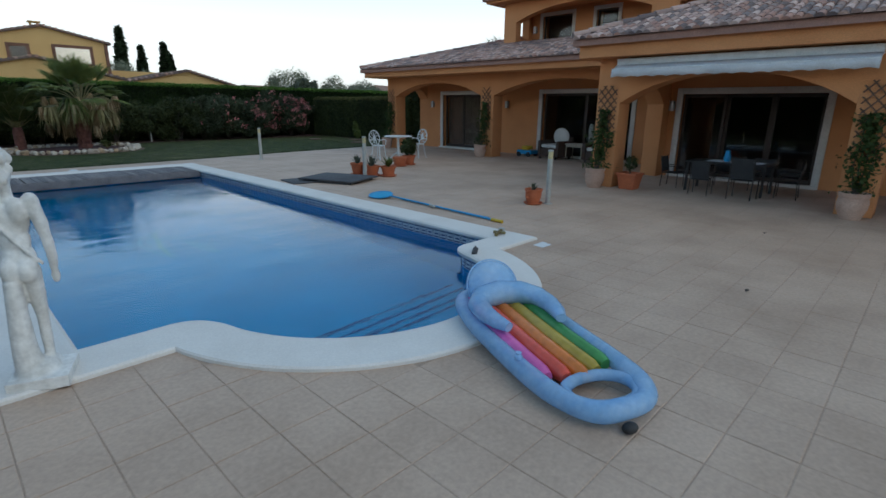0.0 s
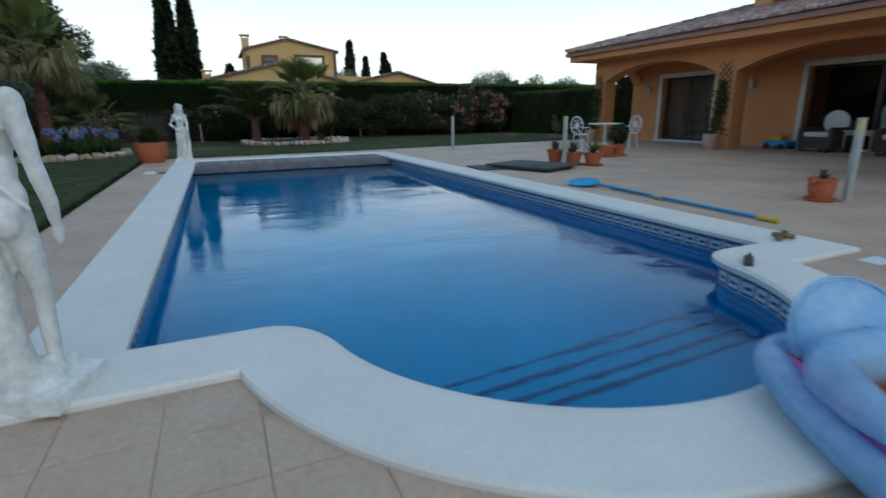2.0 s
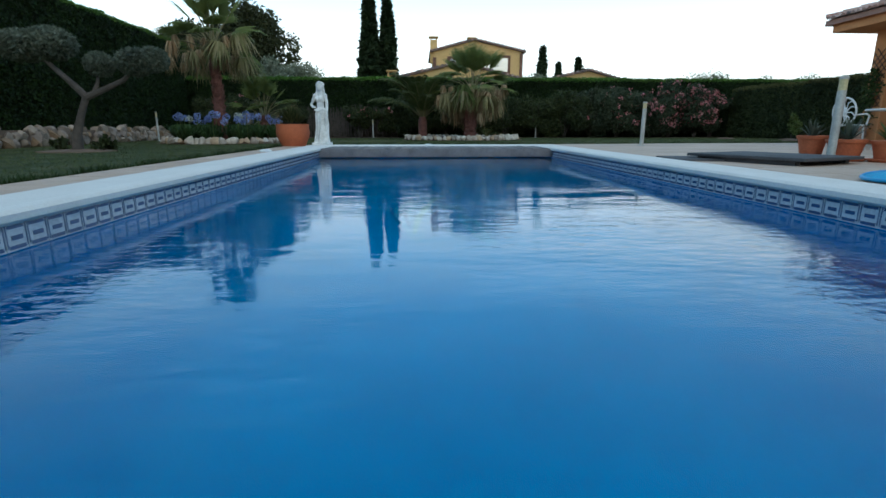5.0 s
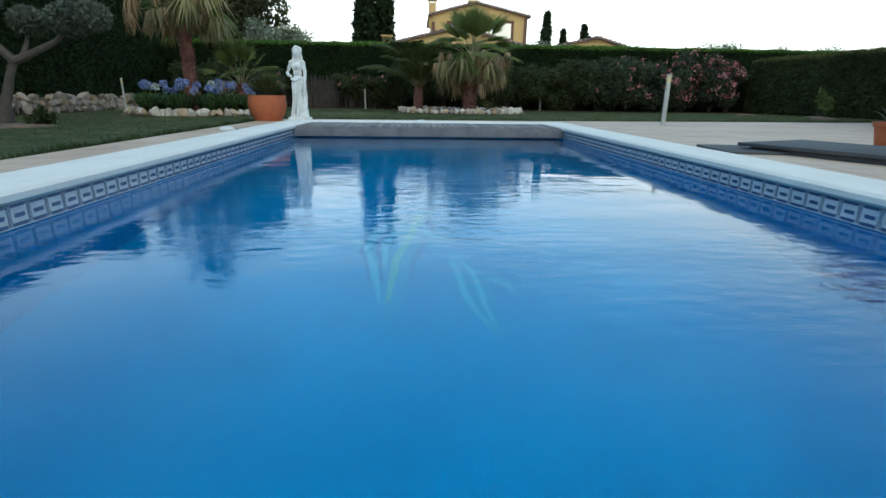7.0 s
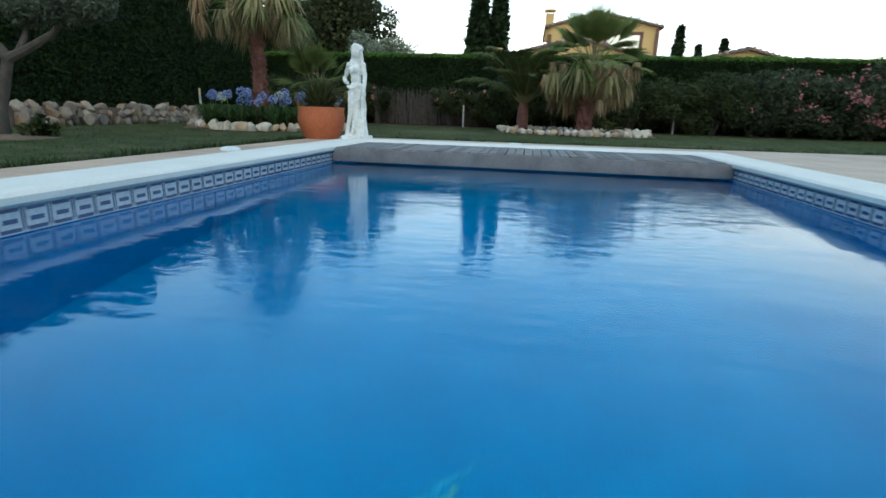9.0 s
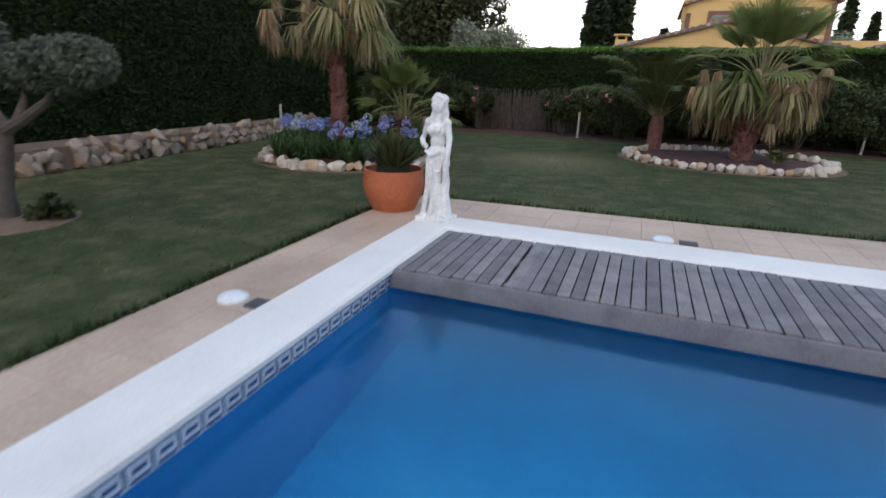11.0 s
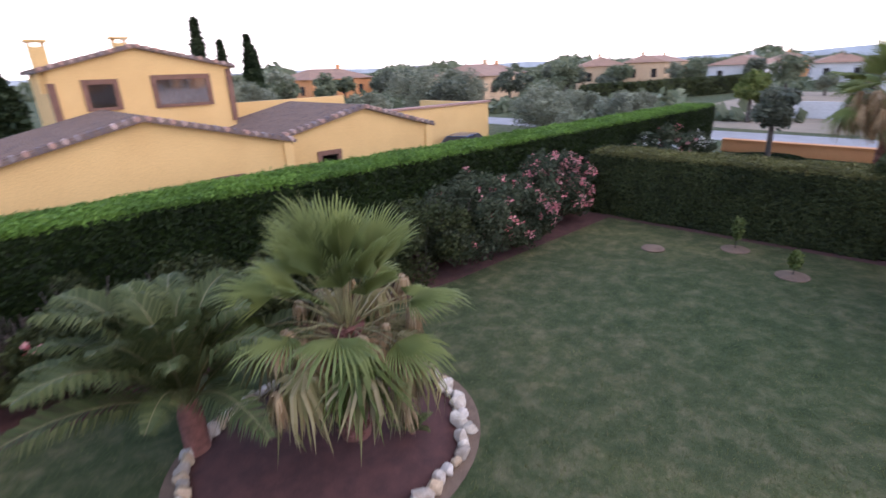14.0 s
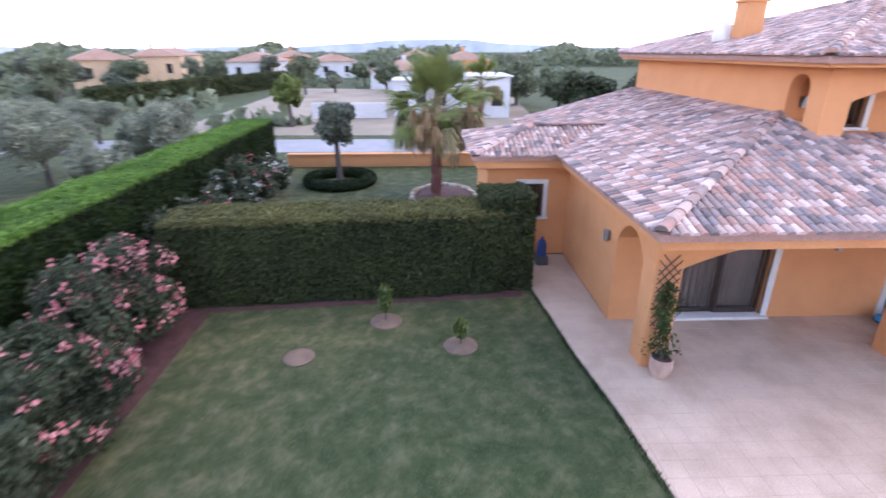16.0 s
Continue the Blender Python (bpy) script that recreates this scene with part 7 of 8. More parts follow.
# ---- awning, wall lamps, small things ----
aw = thing("awning", (WX - 0.1, -0.6, 2.27), "white roll-out awning with a scalloped edge", "awning")
y0, y1 = -2.05, 2.1
part("cassette", Geo().box(-0.08, y0, 0.2, 0.1, y1, 0.34), WHITE_METAL, aw, bevel=0.02)
g = Geo()
n = 60
v = []
for i in range(n + 1):
    y = y0 + (y1 - y0) * i / n
    sag = 0.012 * math.sin(i * 0.8)
    v += [(-0.08, y, 0.22), (-0.24, y, 0.13 + sag * 0.3), (-0.28, y, 0.1 + sag * 0.3), (-0.285 + sag, y, -0.03 + 0.025 * abs(math.sin(i * math.pi / 4)))]
g.add(v, [(i * 4 + k, i * 4 + 4 + k, i * 4 + 5 + k, i * 4 + 1 + k) for i in range(n) for k in range(3)])
cloth = part("cloth", g, CANVAS, aw, "white cloth with wavy valance")
m = cloth.modifiers.new("thickness", "SOLIDIFY")
m.thickness = 0.004
part("front_bar", Geo().tube([(-0.26, y0, 0.12), (-0.26, y1, 0.12)], 0.02, 10), WHITE_METAL, aw)
STEEL = mottled("brushed steel lamp", (0.45, 0.46, 0.48), (0.36, 0.37, 0.39), 5, 80, 0.35, 0.1, metal=0.7)


def wall_lamp(x, y, z):
    ob = thing("wall_lamp", (x, y, z), "grey metal wall lamp on orange render", "lamp", "wall lamps")
    part("plate", Geo().box(-0.02, -0.05, -0.09, 0, 0.05, 0.09), STEEL, ob)
    part("shade", Geo().lathe([(0.065, -0.12), (0.065, 0.12), (0.05, 0.125)], 20, (-0.085, 0, 0)), STEEL, ob)
    return ob


l0 = wall_lamp(WALLX, 12.15, 1.75)
for x, y, z in ((WALLX, 8.25, 1.75), (GX, 1.47, 1.72), (UB, 8.45, 4.5)):
    copy_thing(l0, pose(x, y, z))
copy_thing(l0, pose(15.9, HY, 1.85, 0, 0, -90))
it = thing("gas_bottle", (18.7, 13.8, 0), "blue and red crate and bottle by the wall", "bottle")
part("crate", Geo().box(-0.2, -0.16, 0.0, 0.2, 0.16, 0.24), SLATE, it, bevel=0.01)
NAVY = mottled("dull navy paint", (0.03, 0.06, 0.2), (0.02, 0.045, 0.15), 5, 40, 0.5, 0.1)
part("bottle", Geo().lathe([(0.13, 0.24), (0.14, 0.5), (0.1, 0.66), (0.04, 0.7), (0.04, 0.78)], 18), NAVY, it)
vase = thing("white_figure", (16.4, 5.3, 0.02), "pale ornamental vase inside the glass door", "vase")
part("body", Geo().lathe([(0.08, 0), (0.1, 0.3), (0.07, 0.6), (0.1, 0.9), (0.05, 1.1)], 16), MARBLE, vase)

# saplings and a flat stone in the far lawn
for i, (x, y, h) in enumerate(((15.56, 17.93, 0.62), (14.52, 16.34, 0.42))):
    h *= 1.35
    ob = thing("sapling", (x, y, 0), "young leafy sapling in a bare earth ring", "sapling", "saplings")
    part("earth_ring", Geo().lathe([(0.36, -0.03), (0.35, 0.0), (0.2, 0.03), (0.01, 0.035)], 20), EARTH, ob)
    part("stem", Geo().tube([(0, 0, 0), (0.02, 0, h * 0.6), (0, 0.02, h)], [0.014, 0.01, 0.006], 6), BARK, ob)
    leafy_in(ob, h * 0.3, 0.15, h * 0.8, 300, 0.06, 70 + i, PALM)
fs = thing("flat_stone", (14.2, 19.54, 0), "flat brown stone let into the lawn", "stone")
part("slab", Geo().lathe([(0.3, -0.03), (0.31, 0.0), (0.27, 0.025), (0.01, 0.03)], 14), EARTH, fs)


# ---- the neighbouring house ----
BRICK_TRIM = mottled("brown brick trim", (0.22, 0.11, 0.075), (0.15, 0.075, 0.05), 6, 30, 0.9, 0.4)
nb = thing("neighbour_house", (10, 34, 0), "ochre rendered house with low gables beyond the hedge", "house")


def npart(name, geo, mat, label="", **kw):
    return part(name, geo, mat, nb, label, world_coords=True, **kw)


def gable(x0, xa, x1, y0, y1, z0, za, z1, over=0.25):
    """A gabled block: walls with a pointed front, and two roof slopes."""
    npart("wall", Geo().wall([(x0, 0), (x1, 0), (x1, z1), (xa, za), (x0, z0)], "y", y0, y1), YELLOW, smooth=False)
    for a, za_, b, zb_ in ((x0 - over, z0 - over * (za - z0) / (xa - x0), xa, za), (xa, za, x1 + over, z1 - over * (za - z1) / (x1 - xa))):
        npart("roof", Geo().wall([(a, za_), (b, zb_), (b, zb_ + 0.1), (a, za_ + 0.1)], "y", y0 - 0.18, y1 + 0.1), ROOF_FAR, "dark grey-brown tiles")
        g = Geo()
        n = max(2, int(abs(b - a) / 0.26))
        for i in range(n):
            s = (i + 0.5) / n
            x, z = a + (b - a) * s, za_ + (zb_ - za_) * s
            g.tube([(x, y0 - 0.2, z + 0.1), (x, y0 + 0.1, z + 0.1)], 0.07, 8)
        tagged(npart("verge", g, ROOF_CLAY_FIELD, "row of clay tiles along the verge"), kind="stuff")
        g = Geo()
        for i in range(int((y1 - y0) / 0.3)):
            y = y0 + 0.3 * i
            g.bar((a, y, za_ + 0.11), (b, y, zb_ + 0.11), 0.13, 0.06)
        tagged(npart("roof_tile_field", g, ROOF_FAR, "rows of grey-brown roof tiles", smooth=False), kind="stuff")


gable(3.4, 6.0, 9.1, 34.5, 40.0, 5.18, 5.85, 5.18)
gable(0.3, 4.6, 8.5, 29.0, 34.5, 2.78, 3.8, 2.85)
gable(8.5, 12.1, 15.25, 30.0, 36.0, 2.75, 3.55, 2.68)
npart("wall", Geo().box(15.25, 35.0, 0, 24.4, 35.3, 2.85), YELLOW, smooth=False)
npart("wall", Geo().box(24.1, 35.3, 0, 24.4, 41, 2.85), YELLOW, smooth=False)
npart("coping_tiles", Geo().box(15.3, 34.9, 2.85, 24.5, 35.45, 2.95), ROOF_CLAY_FIELD, "clay coping")
npart("wall", Geo().box(9.1, 36.2, 2.7, 15.2, 36.5, 3.75), YELLOW, smooth=False)
npart("pier", Geo().box(15.05, 29.9, 0, 15.4, 30.25, 2.75), YELLOW, bevel=0.02)
npart("pier", Geo().box(8.35, 28.9, 0, 8.65, 29.2, 2.85), YELLOW, bevel=0.02)
for x, y, z in ((3.4, 34.9, 4.5), (6.0, 36.3, 5.6), (0.9, 29.8, 2.8)):
    tall = 1.4 if x < 5 and y > 33 else 0.5
    g = Geo().box(x - 0.22, y - 0.22, z, x + 0.22, y + 0.22, z + tall).box(x - 0.3, y - 0.3, z + tall + 0.14, x + 0.3, y + 0.3, z + tall + 0.2)
    for sx in (-1, 1):
        for sy in (-1, 1):
            g.box(x + sx * 0.18 - 0.03, y + sy * 0.18 - 0.03, z + tall, x + sx * 0.18 + 0.03, y + sy * 0.18 + 0.03, z + tall + 0.14)
    npart("chimney", g, YELLOW, "chimney with tiled hat")


def far_window(x0, x1, y, z0, z1, lit=False):
    d = thing("window", ((x0 + x1) / 2, y, z0), "", "")
    d.parent = nb
    d.location = Vector(((x0 + x1) / 2, y, z0)) - base_of(nb)
    t = 0.16
    g = Geo().box(x0 - t, y - 0.05, z0 - 0.1, x0, y + 0.02, z1 + t).box(x1, y - 0.05, z0 - 0.1, x1 + t, y + 0.02, z1 + t).box(x0, y - 0.06, z1, x1, y + 0.02, z1 + t).box(x0, y - 0.08, z0 - 0.1, x1, y + 0.02, z0)
    part("frame", g, BRICK_TRIM, d, "brown brick surround", world_coords=True)
    part("pane", Geo().box(x0, y - 0.012, z0, x1, y - 0.004, z1), GLASS if not lit else PANE, d, world_coords=True, smooth=False)
    # thin dark sheet on the wall paints the unlit room
    part("room", Geo().box(x0, y - 0.003, z0, x1, y, z1), INTERIOR_SHADE, d, "dark sheet standing for the unlit room behind", world_coords=True, smooth=False)


PANE = mottled("sky-reflecting pane", (0.5, 0.5, 0.48), (0.46, 0.46, 0.44), 0.3, 0.4, 0.05, 0.0, metal=0.9)
far_window(4.42, 5.16, 34.5, 3.98, 4.72)
far_window(6.5, 8.2, 34.5, 3.95, 4.8, True)
far_window(6.3, 6.85, 29.0, 1.45, 1.9)
far_window(10.2, 10.85, 30.0, 1.55, 2.05)
npart("quoin", Geo().box(8.98, 34.4, 3.2, 9.16, 34.6, 5.1), BRICK_TRIM, "brown brick corner")
npart("quoin", Geo().box(3.35, 34.4, 3.2, 3.55, 34.6, 4.8), BRICK_TRIM, "brown brick corner")

# parked car in the neighbour's drive
CARBLUE = mottled("dark blue car paint", (0.1, 0.14, 0.22), (0.08, 0.115, 0.19), 2, 20, 0.2, 0.0, metal=0.4)
car = thing("car", (20.6, 33.6, 0), "dark blue hatchback parked in a drive", "car", rz=18)


def car_shell(rows):
    """A closed skin over cross-sections (x, half width low, half width high, z low, z high)."""
    g = Geo()
    v, f = [], []
    for x, wl, wh, zl, zh in rows:
        v += [(x, -wl, zl), (x, -wl, zl + 0.6 * (zh - zl)), (x, -wh, zh), (x, wh, zh), (x, wl, zl + 0.6 * (zh - zl)), (x, wl, zl)]
    n = len(rows)
    for k in range(n - 1):
        f += [(6 * k + i, 6 * k + (i + 1) % 6, 6 * k + 6 + (i + 1) % 6, 6 * k + 6 + i) for i in range(6)]
    f += [tuple(range(5, -1, -1)), tuple(6 * (n - 1) + i for i in range(6))]
    return g.add(v, f)


part("body", car_shell([(-2.0, 0.68, 0.6, 0.35, 0.68), (-1.85, 0.8, 0.72, 0.24, 0.8), (-0.95, 0.84, 0.78, 0.22, 0.93), (0.6, 0.84, 0.79, 0.22, 0.95), (1.7, 0.82, 0.74, 0.24, 0.95), (1.95, 0.74, 0.66, 0.34, 0.85)]), CARBLUE, car, bevel=0.03)
part("cabin_glass", car_shell([(-1.05, 0.76, 0.72, 0.9, 0.95), (-0.35, 0.74, 0.58, 0.9, 1.37), (1.1, 0.74, 0.58, 0.9, 1.39), (1.75, 0.7, 0.6, 0.9, 0.97)]), INTERIOR_SHADE, car, "dark windows")
part("roof", car_shell([(-0.38, 0.6, 0.55, 1.355, 1.4), (0.3, 0.62, 0.56, 1.38, 1.44), (1.15, 0.6, 0.54, 1.37, 1.42)]), CARBLUE, car)
for y in (-0.73, 0.73):
    for x0, z0, x1, z1 in ((-1.0, 0.92, -0.36, 1.37), (0.35, 0.92, 0.35, 1.4), (1.7, 0.93, 1.12, 1.38)):
        part("pillar", Geo().bar(Vector((x0, y * 1.02, z0)), Vector((x1, y * 0.82, z1)), 0.06, 0.05), CARBLUE, car)
    part("headlight", Geo().box(-1.98, y * 0.75 - 0.13, 0.58, -1.86, y * 0.75 + 0.13, 0.72), STEEL, car, "clear headlight", bevel=0.02)
    part("tail_light", Geo().box(1.86, y * 0.85 - 0.1, 0.62, 1.95, y * 0.85 + 0.1, 0.85), BRICK_TRIM, car, "red tail light", bevel=0.02)
    for x in (-1.28, 1.25):
        w = part("wheel", Geo().tube([(x, y * 1.04 - 0.09, 0.3), (x, y * 1.04 + 0.09, 0.3)], 0.3, 20), RUBBER, car)
        part("rim", Geo().tube([(x, y * 1.04 - 0.095, 0.3), (x, y * 1.04 + 0.095, 0.3)], 0.19, 14), STEEL, w)


# ---- trees beyond the hedge ----
def tree(name, at, h, crown, label, mat, n, size, seed, trunk=0.14, low=0.35, category="tree", group="", z0=0.0):
    """A trunk with limbs, and a crown of leaf clumps with gaps; crown: half widths (x, y, z)."""
    rng = np.random.default_rng(seed)
    ob = thing(name, (*at, z0), label, category, group)
    zc = h - crown[2]
    g = Geo().tube([(0, 0, -0.1), (0.05, 0.02, h * low * 0.6), (0.0, 0.06, zc * 0.9), (0.03, 0, zc + crown[2] * 0.3)], [trunk, trunk * 0.8, trunk * 0.6, trunk * 0.2], 9)
    cl = []
    k = int(16 + crown[0] * 6)
    for i in range(k):
        d = rng.normal(size=3)
        d /= np.linalg.norm(d)
        c = d * np.array(crown) * rng.uniform(0.35, 0.78) + np.array([0, 0, zc])
        cl.append((*c, rng.uniform(0.28, 0.5) * min(crown[0], crown[2])))
        if i % 3 == 0:
            g.tube([(0.02, 0.03, zc * 0.8), tuple(0.5 * c + np.array([0, 0, zc * 0.42])), tuple(c)], [trunk * 0.4, trunk * 0.25, trunk * 0.08], 6)
    part("trunk", g, BARK, ob)
    cl = np.array(cl)
    pick = rng.integers(0, k, n)
    d = rng.normal(size=(n, 3))
    d /= np.linalg.norm(d, axis=1)[:, None]
    q = cl[pick, :3] + d * cl[pick, 3:4] * rng.uniform(0.4, 1.05, (n, 1))
    q[:, 2] = np.maximum(q[:, 2], 0.15)
    tagged(leaves("crown", q, size, mat, ob, rng, long=2.0), kind="stuff")
    return ob


def cypress(at, h, r, seed, z0=0.0, n=3000):
    rng = np.random.default_rng(seed)
    ob = thing("cypress", (*at, z0), "tall narrow dark cypress beyond the hedge", "cypress", "cypresses")
    part("trunk", Geo().tube([(0, 0, -0.1), (0, 0, h * 0.6)], [0.16, 0.05], 8), BARK, ob)
    t = rng.uniform(0.03, 1, n)
    a = rng.uniform(0, 6.283, n)
    rr = r * np.sin(np.pi * np.minimum(1, t ** 0.62 * 0.97 + 0.02)) ** 0.75 * (0.72 + 0.28 * np.sin(a * 3 + t * 9)) * rng.uniform(0.5, 1.05, n)
    q = np.stack([rr * np.cos(a), rr * np.sin(a), t * h], 1)
    tagged(leaves("foliage", q, 0.03 * h + 0.06, CYPRESS, ob, rng, flat=0.8, long=2.2), kind="stuff")
    return ob


cypress((-1.75, 46.5), 11.3, 1.0, 1, n=6000)
cypress((-0.25, 47.5), 11.0, 0.95, 2, n=6000)
cypress((2.7, 46), 5.2, 1.3, 3)
for i, (x, y, h) in enumerate(((16.55, 60, 9.2), (18.7, 61, 7.7), (20.7, 60, 8.1), (21.6, 61, 7.0))):
    cypress((x, y), h, 0.8, 10 + i)
tree("pine", (-7.7, 32.0), 7.6, (3.2, 2.6, 2.9), "dense brown-green pine beyond the hedge corner", PINE, 26000, 0.13, 21, 0.2, category="pine tree")
tree("pine", (-11.6, 33.0), 6.9, (2.8, 2.4, 2.5), "dense brown-green pine beyond the hedge corner", PINE, 22000, 0.13, 22, 0.2, category="pine tree")
tree("olive_tree", (-4.3, 27.9), 4.2, (2.0, 1.4, 1.4), "broad silver-green olive tree behind the hedge", OLIVE_PALE, 11000, 0.07, 23, category="olive tree", group="olive trees beyond the hedge")
tree("olive_tree", (26.5, 40.5), 4.3, (2.0, 1.6, 1.3), "grey-green olive tree behind the hedge", OLIVE, 4000, 0.15, 24, category="olive tree", group="olive trees beyond the hedge")
for i, (x, y, h, r) in enumerate(((27.8, 33.5, 3.9, 2.3), (24.2, 28.8, 2.7, 1.5), (31.0, 29.5, 3.2, 2.0), (31.5, 31.0, 2.8, 1.7), (35.5, 32.0, 2.9, 1.8), (30.5, 35.5, 3.0, 1.9), (40.0, 33.5, 2.8, 1.9), (39.0, 38.0, 3.2, 2.0), (22.0, 44.0, 3.6, 1.9), (12.5, 47.0, 5.0, 2.2), (16.0, 49.0, 4.8, 2.1), (27.8, 45.5, 5.3, 3.0), (32.6, 45.0, 4.7, 2.0))):
    tree("olive_tree", (x, y), h, (r, r * 0.9, h * 0.38), "broad silver-green olive tree behind the hedge", OLIVE_PALE, 11000, 0.075, 30 + i, category="olive tree", group="olive trees beyond the hedge")
PALE_WALL = mottled("white render", (0.6, 0.58, 0.56), (0.5, 0.49, 0.47), 0.5, 8, 0.9, 0.1)
# the next garden, behind the cross hedge
tree("olive_tree", (28.1, 20.9), 3.6, (1.25, 1.2, 0.95), "olive tree in a ring of clipped hedge", OLIVE, 5000, 0.1, 50, 0.16, category="olive tree")
ring_ob = thing("ring_hedge", (28.1, 20.9, 0), "low clipped round hedge about an olive", "hedge")
nr = np.random.default_rng(4)
a = nr.uniform(0, 6.283, 5000)
b = nr.uniform(0, 6.283, 5000)
q = np.stack([(1.35 + 0.28 * np.cos(b)) * np.cos(a), (1.35 + 0.28 * np.cos(b)) * np.sin(a), 0.2 + 0.24 * np.sin(b)], 1)
tagged(leaves("foliage", q, 0.06, HEDGE, ring_ob, nr), kind="stuff")
part("core", Geo().tube([(1.35 * math.cos(t), 1.35 * math.sin(t), 0.18) for t in [2 * math.pi * i / 30 for i in range(31)]], 0.22, 10), FOLIAGE_SHADE, ring_ob)
bed("shrub_bed", (25.5, 16.3), 2.0, 1.3, "dark bark bed edged with stones round a palm")
fan_palm((25.8, 16.6), 3.1, 2.5, "large fan palm with a brown skirt in the next garden", 44, live=50, dry=70, low=10)
fan_palm((37.8, 13.6), 3.4, 1.9, "fan palm further off in the next garden", 45, live=30, dry=20)
for i, (x, y, h, r) in enumerate(((50.5, 3.2, 4.2, 2.8), (56.0, 4.0, 4.6, 3.0), (47.0, -1.0, 4.2, 2.7), (63.0, 7.0, 4.6, 2.9), (52.0, -4.5, 4.6, 3.2))):
    tree("garden_tree", (x, y), h, (r, r, h * 0.42), "dense green tree behind the house", (OLEANDER, FAR_LEAF)[i % 2], 5000, 0.24, 500 + i, 0.2, category="tree", group="trees behind the house")
solid("white_wall", Geo().box(51.5, 20.5, 0, 51.8, 27.0, 1.3), PALE_WALL, "white garden wall beyond the road", "wall", kind="structure", smooth=False)
wh = thing("white_house", (55, 14.7, 0), "low white flat-roofed house beyond the road", "house")
part("wall", Geo().box(-3.5, -5.1, -0.1, 3.5, -0.6, 3.4).box(-2.0, -0.6, -0.1, 3.5, 5.2, 3.0), PALE_WALL, wh, smooth=False)
part("roof", Geo().box(-3.7, -5.3, 3.4, 3.7, -0.5, 3.55).box(-2.2, -0.45, 3.0, 3.7, 5.4, 3.14), PALE_WALL, wh, "flat roof with a thin white rim", bevel=0.02)
for y in (-4.0, -2.0):
    part("window", Geo().box(-3.55, y - 0.5, 1.0, -3.48, y + 0.5, 2.3), INTERIOR_SHADE, wh, smooth=False)
for y in (0.9, 2.7, 4.3):
    part("window", Geo().box(-2.05, y - 0.45, 0.9, -1.98, y + 0.45, 2.2), INTERIOR_SHADE, wh, smooth=False)
for i, (x, y, r, h) in enumerate(((18.3, 23.3, 0.9, 2.1), (19.8, 23.3, 0.9, 2.0), (21.5, 23.3, 1.0, 2.2), (23.5, 23.4, 1.0, 2.4), (26.0, 23.3, 0.9, 2.2))):
    bush((x, y), r, h, "flowering shrub along the garden hedge", OLEANDER, 1800, 0.1, 300 + i, (WHITE_PETAL, PINK)[i % 2], 40)
solid("garden_wall", Geo().box(31.5, 4.0, 0, 31.8, 24.1, 0.6).box(31.42, 4.0, 0.6, 31.88, 24.1, 0.68), ORANGE, "low orange boundary wall", "wall", kind="structure", bevel=0.01)
ASPHALT = mottled("pale worn road", (0.30, 0.29, 0.29), (0.24, 0.235, 0.235), 0.7, 30, 0.9, 0.2)
solid("road", Geo().add([(35.0, -60, -0.012), (39.6, -60, -0.012), (40.6, 60, -0.012), (36.0, 60, -0.012)], [(0, 1, 2, 3)]), ASPHALT, "pale worn road", "road", kind="structure", smooth=False)
DRYFIELD = mottled("dry field", (0.30, 0.23, 0.16), (0.2, 0.16, 0.11), 0.25, 8, 0.95, 0.3)
solid("dry_field", Geo().add([(41.5, 8, -0.014), (85, 5, -0.014), (90, 38, -0.014), (42.5, 36, -0.014)], [(0, 1, 2, 3)]), DRYFIELD, "dry fallow field", "field", kind="structure", smooth=False)
tree("garden_tree", (46.5, 27.6), 3.9, (1.5, 1.5, 1.25), "round bright green tree beside a field", PALM, 3500, 0.2, 60, 0.2)
hedge("hedge", (56, 48), (95, 40), 1.5, 2.2, "dark far hedge beyond the field", mat=BUSH, dens=30, size=0.26, seed=66)


# ---- houses and trees towards the horizon ----
def villa(at, w, d, h, rz, label, mat, roof_m):
    ob = thing("villa", (*at, 0), label, "house", "villas in the distance", rz=rz)
    part("wall", Geo().box(-w / 2, -d / 2, -0.1, w / 2, d / 2, h), mat, ob, smooth=False)
    o = 0.5
    g = Geo()
    r = min(w, d) * 0.19
    g.add([(-w / 2 - o, -d / 2 - o, h), (w / 2 + o, -d / 2 - o, h), (w / 2 + o, d / 2 + o, h), (-w / 2 - o, d / 2 + o, h), (-w / 4, 0, h + r), (w / 4, 0, h + r)], [(0, 1, 5, 4), (1, 2, 5), (2, 3, 4, 5), (3, 0, 4), (3, 2, 1, 0)])
    part("roof", g, roof_m, ob, "low hipped clay roof", smooth=False)
    for sx in (-1, 1):
        for sgn in (-1, 1):
            for k in range(3):
                x = (k - 1) * w * 0.3
                part("window", Geo().box(x - 0.5, min(sgn * d / 2, sgn * (d / 2 + 0.04)), h * 0.35, x + 0.5, max(sgn * d / 2, sgn * (d / 2 + 0.04)), h * 0.72), INTERIOR_SHADE, ob, smooth=False) if sx == 1 else None
    for k in (-1, 1):
        part("window", Geo().box(-w / 2 - 0.04, k * d * 0.25 - 0.5, h * 0.35, -w / 2, k * d * 0.25 + 0.5, h * 0.72), INTERIOR_SHADE, ob, smooth=False)
    part("chimney", Geo().box(w * 0.2, -0.3, h + r * 0.3, w * 0.2 + 0.6, 0.3, h + r + 0.7), mat, ob)
    return ob


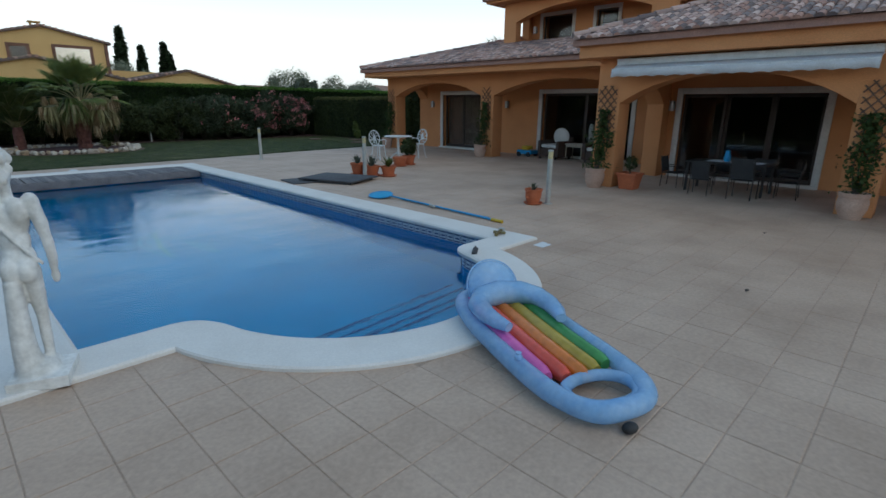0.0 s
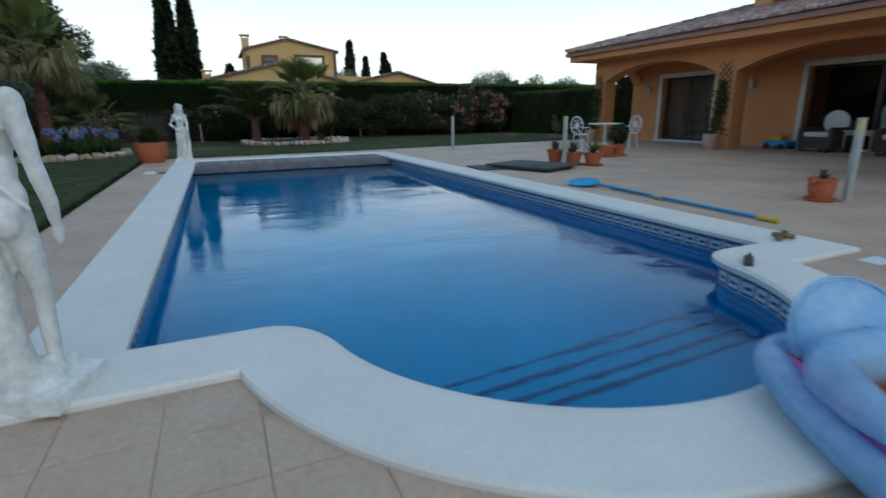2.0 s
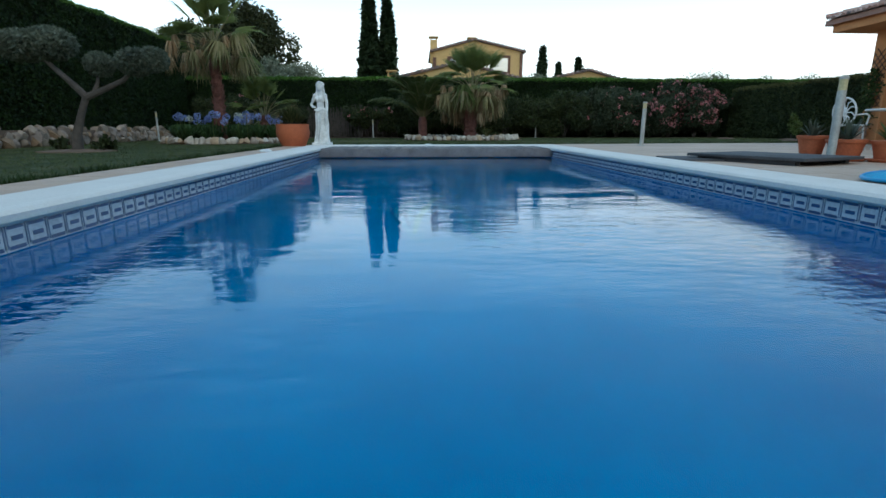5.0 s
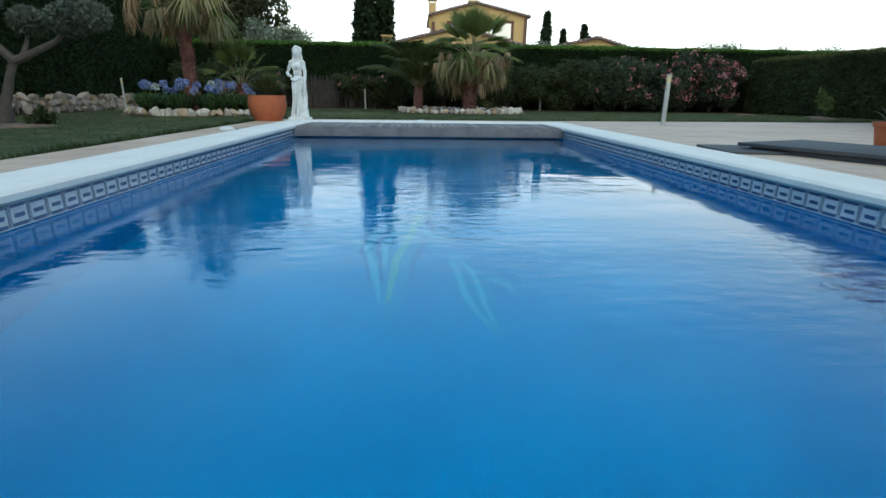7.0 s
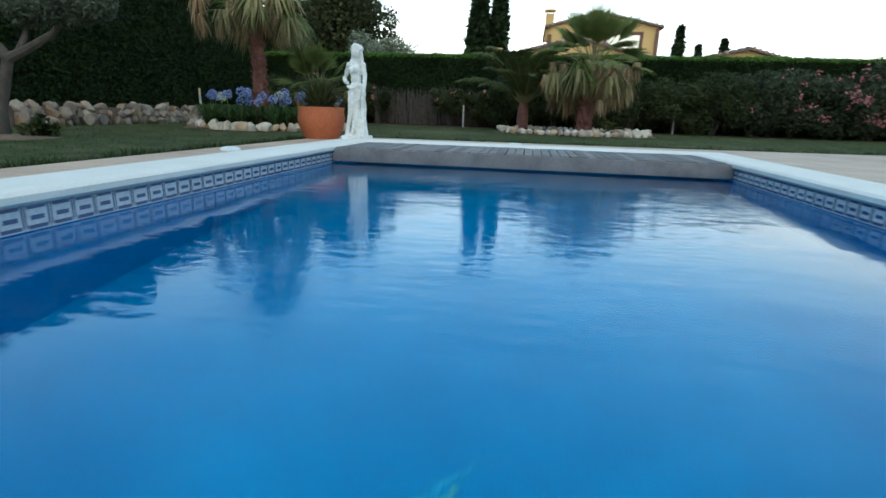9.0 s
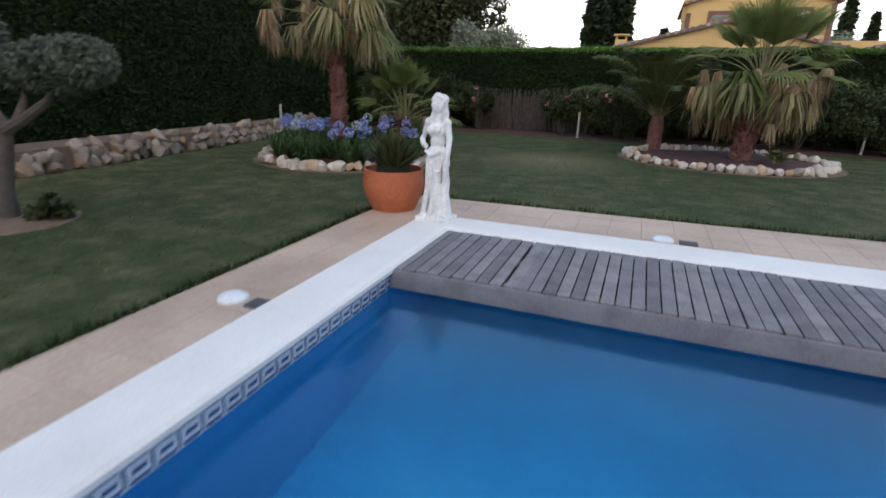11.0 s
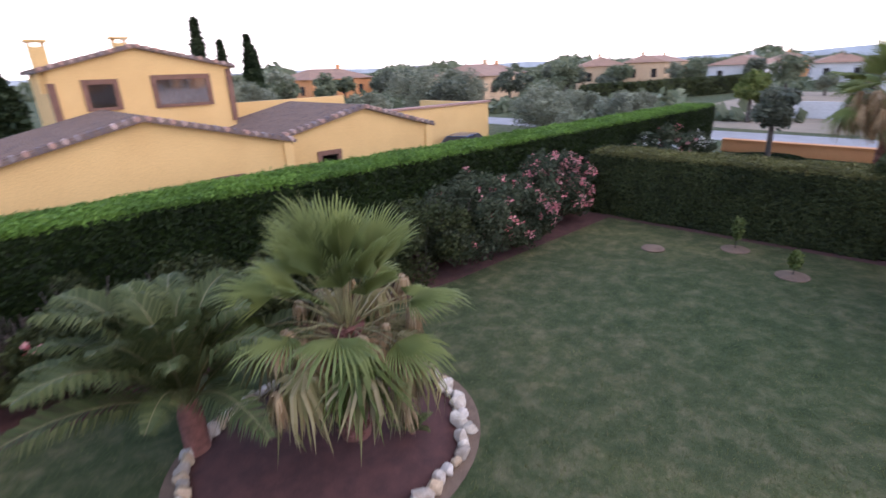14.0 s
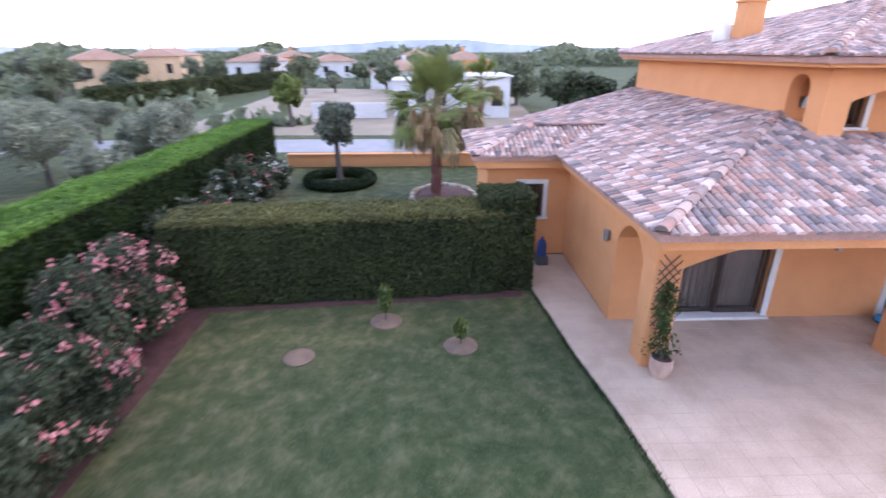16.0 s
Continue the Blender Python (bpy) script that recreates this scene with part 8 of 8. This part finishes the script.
VILLA_WALL = mottled("faded ochre render", (0.6, 0.41, 0.25), (0.52, 0.35, 0.21), 0.5, 8, 0.9, 0.1)
FAR_ROOF = mottled("faded clay roof", (0.33, 0.19, 0.125), (0.25, 0.145, 0.1), 0.8, 6, 0.9, 0.2)
for x, y, w, d, h, r, m in ((62, 72, 15, 9, 3.6, 20, VILLA_WALL), (82, 88, 15, 9, 3.6, 10, ORANGE), (98, 72, 13, 9, 4.2, 35, VILLA_WALL), (112, 70, 12, 8, 4.6, 30, VILLA_WALL), (120, 52, 18, 9, 3.6, 5, PALE_WALL), (128, 38, 14, 9, 3.4, 15, PALE_WALL), (92, 21, 11, 7, 2.8, -10, PALE_WALL), (104, 10, 14, 8, 4.0, 0, ORANGE), (140, 80, 16, 9, 4.5, 0, VILLA_WALL), (50, 98, 14, 9, 3.8, 10, ORANGE), (160, 55, 18, 9, 4.0, 20, ORANGE), (170, 20, 18, 10, 4.0, 0, VILLA_WALL)):
    villa((x, y), w, d, h, r, "distant villa with a low clay roof", m, FAR_ROOF)
villa((-9.5, 88), 6, 7, 2.7, 0, "distant white villa with a bright red roof", PALE_WALL, mottled("red clay roof", (0.42, 0.12, 0.09), (0.33, 0.1, 0.07), 0.8, 6, 0.9, 0.1))
for i, (x, y, h) in enumerate(((-14, 70, 3.6), (-5.0, 72, 3.4), (-1.5, 78, 3.6), (-18, 76, 4.2))):
    tree("far_tree", (x, y), h, (h * 0.6, h * 0.5, h * 0.4), "round grey-green tree in the distance", BUSH, 1500, 0.25, 380 + i, 0.2, category="tree", group="trees in the distance")
rng = random.Random(90)
for i in range(120):
    ang, dist = rng.uniform(-12, 75), rng.uniform(62, 190)
    x, y = 5 + dist * math.cos(radians(ang)), 15 + dist * math.sin(radians(ang))
    h = rng.uniform(2.2, 5.6)
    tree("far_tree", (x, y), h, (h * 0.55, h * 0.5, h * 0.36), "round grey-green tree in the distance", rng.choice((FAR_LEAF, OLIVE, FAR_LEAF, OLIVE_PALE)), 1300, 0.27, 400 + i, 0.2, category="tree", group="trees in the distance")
# low scrub and garden growth over the middle distance
nr = np.random.default_rng(16)
n = 26000
ang, dist = nr.uniform(-0.25, 1.45, n), 44 + 170 * nr.uniform(0, 1, n) ** 1.4
x, y = 5 + dist * np.cos(ang), 15 + dist * np.sin(ang)
patch = np.sin(x * 0.16 + 2 * np.sin(y * 0.11)) + np.sin(y * 0.21 + x * 0.05)
keep = (patch > 0.1) & ~((x > 48) & (x < 88) & (y > 6) & (y < 37))
x, y = x[keep], y[keep]
q = np.stack([x, y, nr.uniform(0, 1, len(x)) ** 1.6 * nr.uniform(0.3, 1.5, len(x))], 1)
pq, fq = quads(q, 0.75, nr, long=1.8)
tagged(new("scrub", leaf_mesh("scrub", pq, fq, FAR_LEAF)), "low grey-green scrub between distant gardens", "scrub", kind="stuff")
# far woods and hills
nr = np.random.default_rng(6)
n = 42000
ang = nr.uniform(-0.9, 2.3, n)
dist = nr.uniform(200, 420, n)
q = np.stack([dist * np.cos(ang), dist * np.sin(ang), nr.uniform(0, 1, n) ** 1.3 * (4.5 + 2.5 * np.sin(ang * 23) + 1.5 * np.sin(ang * 61))], 1)
pq, fq = quads(q, 1.9, nr, long=1.8)
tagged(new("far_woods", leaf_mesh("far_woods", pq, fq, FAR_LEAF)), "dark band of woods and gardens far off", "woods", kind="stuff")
# distance haze is put into the hills' pale blue colour
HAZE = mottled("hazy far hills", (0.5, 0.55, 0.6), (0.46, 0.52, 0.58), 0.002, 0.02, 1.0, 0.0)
g = Geo()
n = 160
v = []
for i in range(n + 1):
    a = radians(-60 + 200 * i / n)
    hh = 13 + 10 * noise.noise(Vector((i * 0.06, 1, 0))) + 5 * noise.noise(Vector((i * 0.21, 5, 0))) + 20 * math.exp(-((math.degrees(a) - 2) / 9) ** 2)
    v += [(1500 * math.cos(a), 1500 * math.sin(a), -2), (1500 * math.cos(a), 1500 * math.sin(a), hh)]
g.add(v, [(2 * i, 2 * i + 2, 2 * i + 3, 2 * i + 1) for i in range(n)])
solid("backdrop_hills", g, HAZE, "low hills on the horizon with haze in their colour", "hills", kind="structure")
